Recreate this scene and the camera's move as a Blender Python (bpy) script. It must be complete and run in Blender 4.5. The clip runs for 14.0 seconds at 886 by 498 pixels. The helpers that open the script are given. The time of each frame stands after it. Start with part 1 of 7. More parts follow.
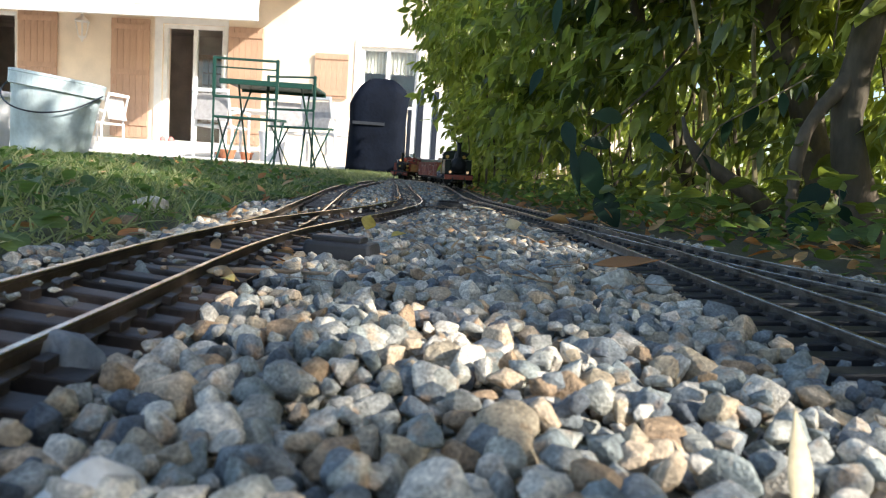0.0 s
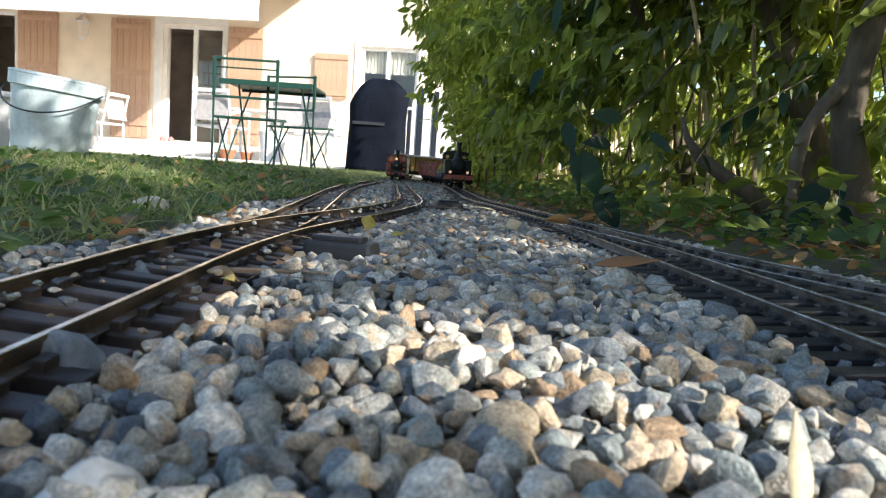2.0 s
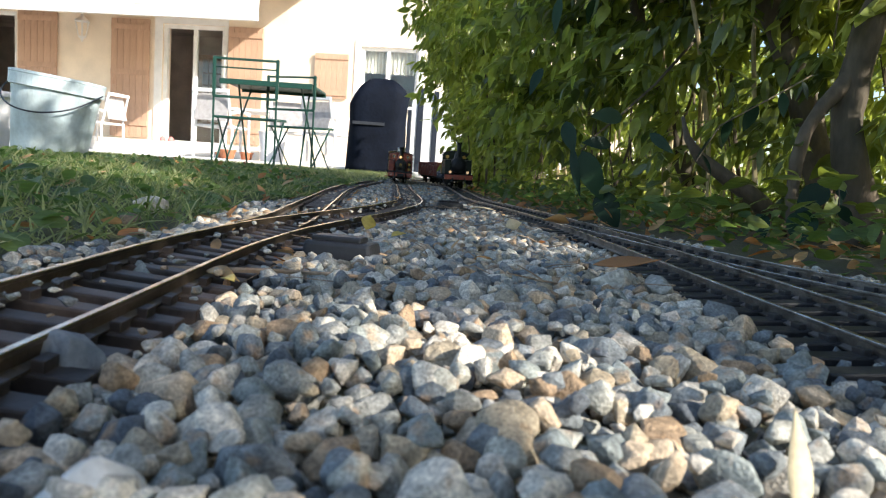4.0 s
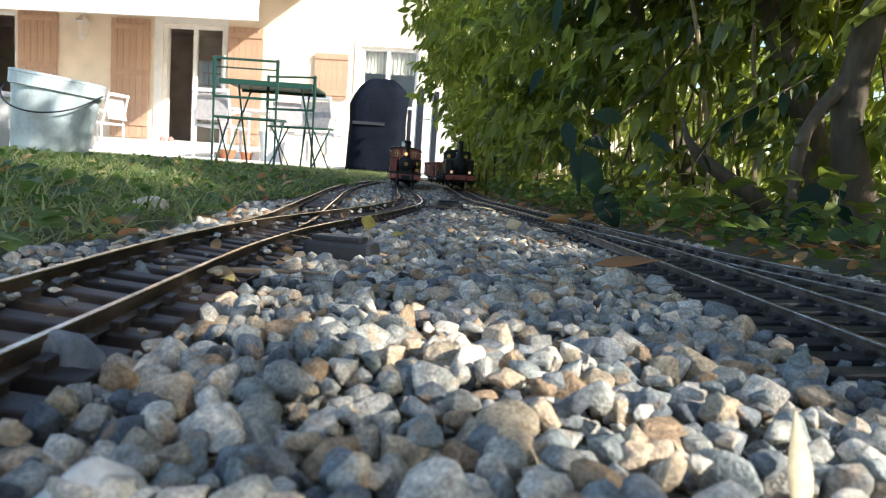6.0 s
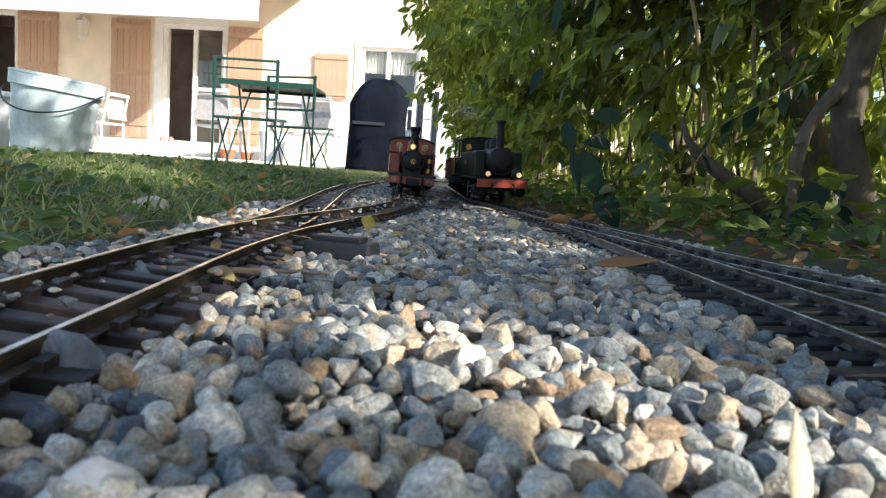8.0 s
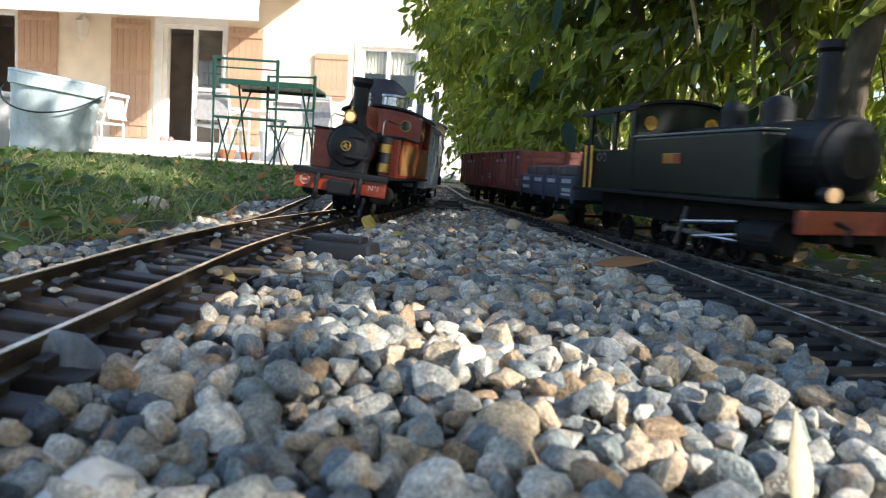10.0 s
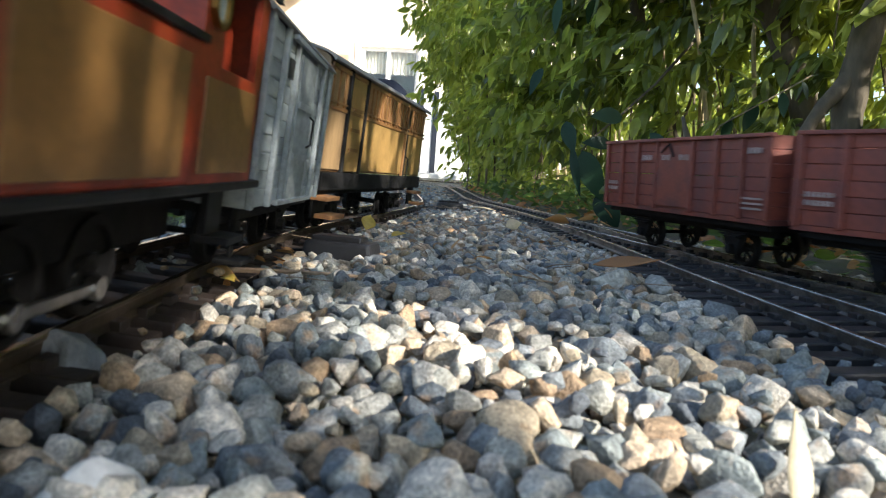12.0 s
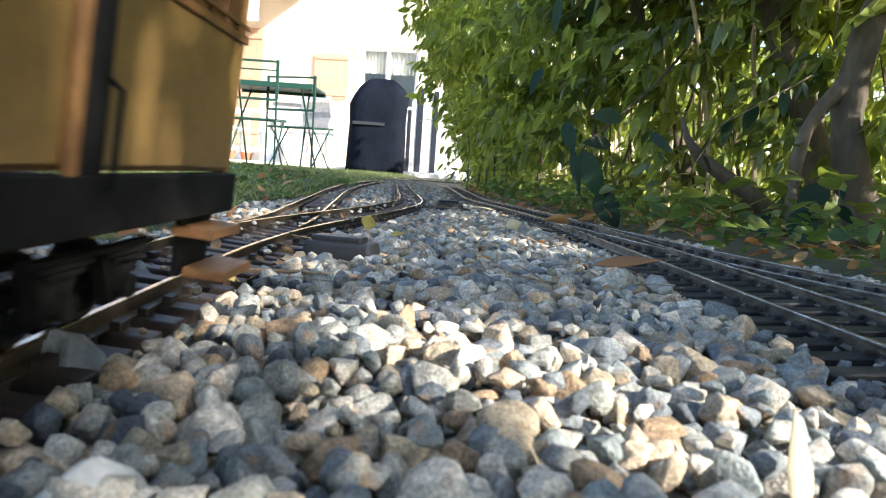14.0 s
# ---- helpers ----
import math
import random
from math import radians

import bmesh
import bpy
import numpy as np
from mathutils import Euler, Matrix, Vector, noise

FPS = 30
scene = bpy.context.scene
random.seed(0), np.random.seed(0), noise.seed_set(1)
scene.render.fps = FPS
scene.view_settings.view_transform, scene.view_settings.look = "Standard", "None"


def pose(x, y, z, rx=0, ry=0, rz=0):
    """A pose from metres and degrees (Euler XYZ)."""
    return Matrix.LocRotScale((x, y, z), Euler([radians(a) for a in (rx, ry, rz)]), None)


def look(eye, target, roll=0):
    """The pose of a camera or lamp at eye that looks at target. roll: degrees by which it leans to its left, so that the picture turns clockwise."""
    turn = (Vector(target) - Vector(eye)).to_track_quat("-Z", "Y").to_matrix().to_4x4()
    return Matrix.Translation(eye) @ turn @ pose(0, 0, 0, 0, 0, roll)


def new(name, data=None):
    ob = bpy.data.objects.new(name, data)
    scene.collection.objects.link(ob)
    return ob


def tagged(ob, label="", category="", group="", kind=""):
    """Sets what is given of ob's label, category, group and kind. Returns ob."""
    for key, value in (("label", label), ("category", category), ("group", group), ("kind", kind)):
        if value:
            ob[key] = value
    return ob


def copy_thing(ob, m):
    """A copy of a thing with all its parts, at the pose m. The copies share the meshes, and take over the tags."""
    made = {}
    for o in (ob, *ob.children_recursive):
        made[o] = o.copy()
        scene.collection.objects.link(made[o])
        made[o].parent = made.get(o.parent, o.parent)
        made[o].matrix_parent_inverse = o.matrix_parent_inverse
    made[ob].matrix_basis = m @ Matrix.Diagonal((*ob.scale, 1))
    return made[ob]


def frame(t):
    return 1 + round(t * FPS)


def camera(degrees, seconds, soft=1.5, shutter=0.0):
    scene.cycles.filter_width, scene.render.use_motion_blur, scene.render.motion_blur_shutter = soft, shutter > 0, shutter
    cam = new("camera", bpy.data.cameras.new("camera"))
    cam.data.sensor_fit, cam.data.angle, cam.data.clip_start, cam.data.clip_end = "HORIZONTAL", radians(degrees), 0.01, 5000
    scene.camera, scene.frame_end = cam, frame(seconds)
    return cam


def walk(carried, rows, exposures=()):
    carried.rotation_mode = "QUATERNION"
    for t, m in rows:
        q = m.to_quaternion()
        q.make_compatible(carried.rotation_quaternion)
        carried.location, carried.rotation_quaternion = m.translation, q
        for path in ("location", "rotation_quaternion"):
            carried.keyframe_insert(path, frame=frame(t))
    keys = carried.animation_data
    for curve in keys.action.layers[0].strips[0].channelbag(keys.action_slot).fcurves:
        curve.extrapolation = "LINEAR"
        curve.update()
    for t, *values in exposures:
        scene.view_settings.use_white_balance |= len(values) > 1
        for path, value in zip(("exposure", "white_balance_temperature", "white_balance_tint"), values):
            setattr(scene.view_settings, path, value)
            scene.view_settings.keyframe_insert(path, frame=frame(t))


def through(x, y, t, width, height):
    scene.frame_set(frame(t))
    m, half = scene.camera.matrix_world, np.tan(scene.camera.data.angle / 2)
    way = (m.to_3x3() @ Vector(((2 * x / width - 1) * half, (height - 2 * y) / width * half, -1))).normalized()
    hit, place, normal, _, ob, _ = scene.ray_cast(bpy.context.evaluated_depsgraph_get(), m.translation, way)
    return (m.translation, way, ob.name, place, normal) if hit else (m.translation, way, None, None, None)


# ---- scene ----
cam = camera(65.02, 14.0, soft=1.1, shutter=0.4)
EYE = (0.0, 0.0, 0.062)
HOLD = look(EYE, (0.0, 1.0, 0.062 - math.tan(radians(6.29))), 4.0)
cam.data.dof.use_dof, cam.data.dof.focus_distance, cam.data.dof.aperture_fstop = True, 0.75, 27.0
walk(cam, [(0.0, HOLD), (14.0, HOLD)],
     [(0.0, 1.0, 6360, 10), (8.2, 1.0, 6360, 10), (10.5, 1.02, 6360, 10), (11.0, 1.15, 6360, 10), (11.5, 1.2, 6360, 10), (12.5, 1.47, 6360, 10), (14.0, 1.58, 6360, 10)])

# ---- light ----
SUN_TO = Vector((0.72, -0.50, 0.47)).normalized()
world = bpy.data.worlds.new("sky")
scene.world = world
world.use_nodes = True
_nt = world.node_tree
_sky = _nt.nodes.new("ShaderNodeTexSky")
_sky.sky_type = "NISHITA"
_sky.sun_disc = False
_sky.sun_elevation = math.asin(SUN_TO.z)
_sky.sun_rotation = math.atan2(SUN_TO.x, SUN_TO.y)
_nt.links.new(_sky.outputs[0], _nt.nodes["Background"].inputs[0])
_nt.nodes["Background"].inputs[1].default_value = 0.15
_sun = bpy.data.lights.new("sun", "SUN")
_sun.energy, _sun.angle, _sun.color = 5.0, radians(0.55), (1.0, 0.95, 0.87)
sun = new("sun", _sun)
sun.matrix_world = look((0, 0, 30), Vector((0, 0, 30)) - SUN_TO)

# ---- shape helpers ----
rng = np.random.default_rng(7)


def mesh_of(name, bm, material, smooth=False):
    me = bpy.data.meshes.new(name)
    bm.normal_update()
    if smooth:
        for fc in bm.faces:
            fc.smooth = True
    bm.to_mesh(me)
    bm.free()
    if material:
        me.materials.append(material)
    return me


def part(name, bm, material, parent, label="", smooth=False):
    ob = new(name, mesh_of(name, bm, material, smooth))
    ob.parent = parent
    if label:
        tagged(ob, label)
    return ob


def thing(name, m, label, category, group="", kind=""):
    ob = new(name)
    ob.empty_display_size = 0.05
    ob.matrix_world = m
    return tagged(ob, label, category, group, kind)


def solid(name, bm, material, label, category, m=None, smooth=False, kind="", group=""):
    ob = new(name, mesh_of(name, bm, material, smooth))
    if m is not None:
        ob.matrix_world = m
    return tagged(ob, label, category, group, kind)


def box(bm, c, s, turn=None, bevel=0.0, taper=1.0):
    """A box of size s about c; bevelled edges; taper narrows its top."""
    m = Matrix.Translation(c)
    if turn is not None:
        m = m @ Euler([radians(a) for a in turn]).to_matrix().to_4x4()
    made = bmesh.ops.create_cube(bm, size=1.0)["verts"]
    for v in made:
        k = taper if v.co.z > 0 else 1.0
        v.co = m @ Vector((v.co.x * s[0] * k, v.co.y * s[1] * k, v.co.z * s[2]))
    if bevel > 0:
        edges = list({e for v in made for e in v.link_edges})
        bmesh.ops.bevel(bm, geom=edges, offset=bevel, segments=2, affect="EDGES", profile=0.6)
    return bm


def rod(bm, a, b, ra, rb=None, seg=10, caps=True):
    """A round rod from a to b."""
    a, b = Vector(a), Vector(b)
    rb = ra if rb is None else rb
    d = b - a
    m = Matrix.Translation((a + b) / 2) @ d.to_track_quat("Z", "Y").to_matrix().to_4x4()
    bmesh.ops.create_cone(bm, cap_ends=caps, segments=seg, radius1=ra, radius2=rb, depth=d.length, matrix=m)
    return bm


def tube(bm, pts, r, seg=8):
    """A bent round bar through pts; r is one radius or one for each point."""
    pts = [Vector(q) for q in pts]
    rr = r if isinstance(r, (list, tuple)) else [r] * len(pts)
    rings = []
    for i, q in enumerate(pts):
        d = (pts[min(i + 1, len(pts) - 1)] - pts[max(i - 1, 0)]).normalized()
        u = d.orthogonal() if i == 0 else side - d * side.dot(d)
        side = u.normalized()
        w = d.cross(side)
        rings.append([bm.verts.new(q + rr[i] * (math.cos(t) * side + math.sin(t) * w))
                      for t in (2 * math.pi * k / seg for k in range(seg))])
    for a, b in zip(rings[:-1], rings[1:]):
        for k in range(seg):
            bm.faces.new((a[k], a[(k + 1) % seg], b[(k + 1) % seg], b[k]))
    bm.faces.new(rings[0][::-1])
    bm.faces.new(rings[-1])
    return bm


def lathe(bm, profile, m=None, seg=24):
    """A body of revolution about z from (radius, height) pairs."""
    m = m or Matrix.Identity(4)
    rings = []
    for rad, h in profile:
        if rad < 1e-6:
            rings.append([bm.verts.new(m @ Vector((0, 0, h)))])
        else:
            rings.append([bm.verts.new(m @ Vector((rad * math.cos(t), rad * math.sin(t), h)))
                          for t in (2 * math.pi * k / seg for k in range(seg))])
    for a, b in zip(rings[:-1], rings[1:]):
        for k in range(seg):
            k2 = (k + 1) % seg
            q = [a[k % len(a)], a[k2 % len(a)], b[k2 % len(b)], b[k % len(b)]]
            q = [v for i, v in enumerate(q) if v not in q[:i]]
            if len(q) > 2:
                bm.faces.new(q)
    bmesh.ops.recalc_face_normals(bm, faces=bm.faces[:])
    return bm


def prism(bm, outline, depth, m=None):
    """An outline in x, z pushed along y by depth, about y = 0."""
    m = m or Matrix.Identity(4)
    a = [bm.verts.new(m @ Vector((x, -depth / 2, z))) for x, z in outline]
    b = [bm.verts.new(m @ Vector((x, depth / 2, z))) for x, z in outline]
    n = len(a)
    fs = [bm.faces.new(a), bm.faces.new(b[::-1])]
    for k in range(n):
        fs.append(bm.faces.new((a[(k + 1) % n], a[k], b[k], b[(k + 1) % n])))
    bmesh.ops.recalc_face_normals(bm, faces=fs)
    return bm


def B():
    return bmesh.new()


def shared(name, size, material, bevel=0.0005):
    bm = B()
    box(bm, (0, 0, 0), size)
    bmesh.ops.bevel(bm, geom=bm.edges[:], offset=bevel, segments=1, affect="EDGES")
    return mesh_of(name, bm, material)


def lay(me, name, parent, at, turn=0.0):
    ob = new(name, me)
    ob.parent = parent
    ob.location = at
    ob.rotation_euler = (0, 0, turn)
    return ob


# ---- materials ----
def mat(name, rgb, rough=0.6, metal=0.0, vary=0.25, scale=8.0, bump=0.1, fine=40.0, second=None, spec=0.5,
        random_from="", spread=0.0, stretch=(1, 1, 1), dist=0.002):
    """A surface with stains (scale), grain (fine), relief and, where asked, a tone of its own for each piece."""
    m = bpy.data.materials.new(name)
    m.use_nodes = True
    nt = m.node_tree
    bs = nt.nodes["Principled BSDF"]
    N, L = nt.nodes.new, nt.links.new
    tc = N("ShaderNodeTexCoord")
    mp = N("ShaderNodeMapping")
    mp.inputs["Scale"].default_value = stretch
    L(tc.outputs["Object"], mp.inputs[0])
    n1, n2 = N("ShaderNodeTexNoise"), N("ShaderNodeTexNoise")
    for n, s in ((n1, scale), (n2, fine)):
        n.inputs["Scale"].default_value = s
        n.inputs["Detail"].default_value = 5
        L(mp.outputs[0], n.inputs[0])
    second = second or tuple(c * (1 - vary) for c in rgb)
    mix = N("ShaderNodeMix")
    mix.data_type = "RGBA"
    mix.inputs[6].default_value = (*rgb, 1)
    mix.inputs[7].default_value = (*second, 1)
    ramp = N("ShaderNodeMapRange")
    ramp.inputs[1].default_value, ramp.inputs[2].default_value = 0.38, 0.66
    L(n1.outputs[0], ramp.inputs[0])
    L(ramp.outputs[0], mix.inputs[0])
    grain = N("ShaderNodeMapRange")
    grain.inputs[1].default_value, grain.inputs[2].default_value = 0.3, 0.7
    grain.inputs[3].default_value, grain.inputs[4].default_value = 1 - vary * 0.6, 1 + vary * 0.5
    L(n2.outputs[0], grain.inputs[0])
    hsv = N("ShaderNodeHueSaturation")
    L(mix.outputs[2], hsv.inputs["Color"])
    if random_from:
        src = N("ShaderNodeObjectInfo").outputs["Random"] if random_from == "object" else N("ShaderNodeNewGeometry").outputs["Random Per Island"]
        mr = N("ShaderNodeMapRange")
        mr.inputs[3].default_value, mr.inputs[4].default_value = 1 - spread, 1 + spread
        L(src, mr.inputs[0])
        mul = N("ShaderNodeMath")
        mul.operation = "MULTIPLY"
        L(mr.outputs[0], mul.inputs[0])
        L(grain.outputs[0], mul.inputs[1])
        L(mul.outputs[0], hsv.inputs["Value"])
    else:
        L(grain.outputs[0], hsv.inputs["Value"])
    L(hsv.outputs[0], bs.inputs["Base Color"])
    rr = N("ShaderNodeMapRange")
    rr.inputs[3].default_value, rr.inputs[4].default_value = max(0.02, rough - 0.12), min(1, rough + 0.12)
    L(n1.outputs[0], rr.inputs[0])
    L(rr.outputs[0], bs.inputs["Roughness"])
    bs.inputs["Metallic"].default_value = metal
    bs.inputs["Specular IOR Level"].default_value = spec
    if bump:
        bp = N("ShaderNodeBump")
        bp.inputs["Strength"].default_value = bump
        bp.inputs["Distance"].default_value = dist
        L(n2.outputs[0], bp.inputs["Height"])
        L(bp.outputs[0], bs.inputs["Normal"])
    return m


def stone_mat(name, source):
    """Mixed river gravel: each pebble grey, blue-grey, white, tan or rust, with mottling and pale veins."""
    m = mat(name, (0.4, 0.4, 0.4), 0.70, vary=0.7, scale=260, bump=0.85, fine=900, dist=0.0009)
    nt = m.node_tree
    N, L = nt.nodes.new, nt.links.new
    mix = next(n for n in nt.nodes if n.bl_idname == "ShaderNodeMix")
    src = N("ShaderNodeObjectInfo").outputs["Random"] if source == "object" else N("ShaderNodeNewGeometry").outputs["Random Per Island"]
    if source == "object":
        for n in nt.nodes:
            if n.bl_idname == "ShaderNodeTexNoise":
                n.inputs["Scale"].default_value *= 0.014
    rust = N("ShaderNodeTexNoise")
    rust.inputs["Scale"].default_value = 1.3 if source == "object" else 95
    rust.inputs["Detail"].default_value = 4
    L(nt.nodes["Mapping"].outputs[0], rust.inputs[0])
    rr = N("ShaderNodeMapRange")
    rr.inputs[1].default_value, rr.inputs[2].default_value, rr.inputs[4].default_value = 0.58, 0.72, 0.7
    L(rust.outputs[0], rr.inputs[0])
    stain = N("ShaderNodeMix")
    stain.data_type = "RGBA"
    stain.inputs[7].default_value = (0.42, 0.24, 0.11, 1)
    hue = nt.nodes["Hue/Saturation/Value"]
    L(rr.outputs[0], stain.inputs[0])
    L(mix.outputs[2], stain.inputs[6])
    L(stain.outputs[2], hue.inputs["Color"])
    for slot, k in ((6, 0.95), (7, 0.55)):
        cr = N("ShaderNodeValToRGB")
        cr.color_ramp.interpolation = "CONSTANT"
        tones = ((0.0, (0.34, 0.35, 0.34)), (0.12, (0.19, 0.22, 0.25)), (0.25, (0.60, 0.57, 0.52)), (0.36, (0.42, 0.36, 0.27)),
                 (0.47, (0.27, 0.31, 0.32)), (0.58, (0.70, 0.67, 0.61)), (0.69, (0.36, 0.26, 0.17)), (0.75, (0.43, 0.44, 0.41)),
                 (0.85, (0.11, 0.13, 0.16)), (0.92, (0.55, 0.45, 0.34)))
        while len(cr.color_ramp.elements) < len(tones):
            cr.color_ramp.elements.new(0.5)
        for e, (at, c) in zip(cr.color_ramp.elements, tones):
            e.position, e.color = at, (c[0] * k * 1.07, c[1] * k * 1.0, c[2] * k * 0.89, 1)
        L(src, cr.inputs[0])
        L(cr.outputs[0], mix.inputs[slot])
    return m


def leaf_mat(name, rgb, light, source="island", rough=0.38, through=0.45):
    """A leaf: glossy skin, light shining through it, a tone for each leaf."""
    m = bpy.data.materials.new(name)
    m.use_nodes = True
    nt = m.node_tree
    N, L = nt.nodes.new, nt.links.new
    bs = nt.nodes["Principled BSDF"]
    src = N("ShaderNodeObjectInfo").outputs["Random"] if source == "object" else N("ShaderNodeNewGeometry").outputs["Random Per Island"]
    mix = N("ShaderNodeMix")
    mix.data_type = "RGBA"
    mix.inputs[6].default_value, mix.inputs[7].default_value = (*rgb, 1), (*light, 1)
    L(src, mix.inputs[0])
    nz = N("ShaderNodeTexNoise")
    nz.inputs["Scale"].default_value = 60
    hsv = N("ShaderNodeHueSaturation")
    mr = N("ShaderNodeMapRange")
    mr.inputs[3].default_value, mr.inputs[4].default_value = 0.6, 1.35
    L(nz.outputs[0], mr.inputs[0])
    L(mr.outputs[0], hsv.inputs["Value"])
    L(mix.outputs[2], hsv.inputs["Color"])
    L(hsv.outputs[0], bs.inputs["Base Color"])
    bs.inputs["Roughness"].default_value = rough
    tr = N("ShaderNodeBsdfTranslucent")
    warm = N("ShaderNodeHueSaturation")
    warm.inputs["Hue"].default_value, warm.inputs["Saturation"].default_value, warm.inputs["Value"].default_value = 0.485, 1.15, 2.2
    L(hsv.outputs[0], warm.inputs["Color"])
    L(warm.outputs[0], tr.inputs[0])
    ms = N("ShaderNodeMixShader")
    ms.inputs[0].default_value = through
    L(bs.outputs[0], ms.inputs[1])
    L(tr.outputs[0], ms.inputs[2])
    L(ms.outputs[0], nt.nodes["Material Output"].inputs[0])
    bp = N("ShaderNodeBump")
    bp.inputs["Strength"].default_value, bp.inputs["Distance"].default_value = 0.15, 0.001
    L(nz.outputs[0], bp.inputs["Height"])
    L(bp.outputs[0], bs.inputs["Normal"])
    return m


def glow_mat(name, rgb, strength):
    m = bpy.data.materials.new(name)
    m.use_nodes = True
    bs = m.node_tree.nodes["Principled BSDF"]
    bs.inputs["Base Color"].default_value = (*rgb, 1)
    bs.inputs["Emission Color"].default_value = (*rgb, 1)
    bs.inputs["Emission Strength"].default_value = strength
    return m


def glass_mat(name, rgb=(0.9, 0.95, 0.95), rough=0.02):
    m = bpy.data.materials.new(name)
    m.use_nodes = True
    bs = m.node_tree.nodes["Principled BSDF"]
    bs.inputs["Base Color"].default_value = (*rgb, 1)
    bs.inputs["Roughness"].default_value = rough
    bs.inputs["Transmission Weight"].default_value = 1.0
    bs.inputs["IOR"].default_value = 1.55
    return m

STONE = stone_mat("gravel_stone", "island")
STONE_PIECE = stone_mat("gravel_pebble", "object")
EARTH = mat("earth", (0.075, 0.06, 0.042), 0.95, vary=0.4, scale=9, bump=0.8, fine=220, second=(0.10, 0.10, 0.05), dist=0.004)
LAWN = mat("lawn_soil", (0.07, 0.085, 0.03), 0.95, vary=0.4, scale=5, bump=0.8, fine=150, second=(0.12, 0.11, 0.05), dist=0.006)
RAIL = mat("rail_brass", (0.10, 0.075, 0.05), 0.5, metal=0.6, vary=0.35, scale=60, bump=0.12, fine=500, second=(0.06, 0.045, 0.035), dist=0.0004)
RAIL_HEAD = mat("rail_head_polished", (0.66, 0.54, 0.40), 0.20, metal=1.0, vary=0.3, scale=50, bump=0.04, fine=500, second=(0.42, 0.32, 0.22), dist=0.0003)
RAIL_HEAD_DULL = mat("rail_head_worn", (0.62, 0.57, 0.50), 0.28, metal=0.95, vary=0.35, scale=50, bump=0.06, fine=500, second=(0.22, 0.19, 0.16), dist=0.0003)
RAIL_DULL = mat("rail_tarnished", (0.30, 0.27, 0.24), 0.42, metal=0.75, vary=0.4, scale=50, bump=0.15, fine=500, second=(0.09, 0.075, 0.06), dist=0.0004)
TIE = mat("sleeper_plastic", (0.030, 0.020, 0.016), 0.55, vary=0.4, scale=60, bump=0.4, fine=350, random_from="object", spread=0.35, dist=0.0006, second=(0.06, 0.045, 0.036))
TIE_BLACK = mat("sleeper_black", (0.016, 0.016, 0.018), 0.5, vary=0.4, scale=60, bump=0.4, fine=350, random_from="object", spread=0.3, dist=0.0006)

# ---- tracks: centre lines from far to near (x, y) ----
LEFT_LINE = [(1.6, 5.05), (0.9, 5.05), (0.4, 5.0), (0.05, 4.9), (-0.15, 4.75), (-0.27, 4.55), (-0.31, 4.3), (-0.30, 4.0), (-0.262, 3.7), (-0.22, 3.2),
             (-0.171, 2.7), (-0.124, 2.1), (-0.108, 1.9), (-0.082, 1.6), (-0.074, 1.4), (-0.084, 1.2), (-0.105, 1.0), (-0.135, 0.8), (-0.153, 0.65), (-0.158, 0.5),
             (-0.155, 0.4), (-0.15, 0.25), (-0.147, 0.1), (-0.15, -0.2), (-0.18, -0.7), (-0.25, -1.2), (-0.4, -2.0)]
RIGHT_LINE = [(-0.6, 4.6), (-0.3, 4.3), (-0.09, 3.9), (0.0, 3.4), (0.035, 2.9), (0.058, 2.3), (0.076, 1.85), (0.108, 1.6), (0.142, 1.42), (0.174, 1.2), (0.202, 1.0), (0.228, 0.86),
              (0.258, 0.71), (0.288, 0.6), (0.322, 0.5), (0.372, 0.4), (0.44, 0.31), (0.55, 0.22), (0.75, 0.13), (1.1, 0.05), (1.8, 0.0)]
LEFT_BRANCH = [(-0.330, 3.4), (-0.325, 2.6), (-0.298, 2.0), (-0.262, 1.6), (-0.218, 1.2), (-0.19, 0.95), (-0.168, 0.75), (-0.158, 0.55)]
RIGHT_MAIN = [(0.174, 1.2), (0.192, 1.0), (0.204, 0.80), (0.214, 0.60), (0.222, 0.4), (0.233, 0.2), (0.25, 0.0), (0.27, -0.5)]
GAUGE = 0.045


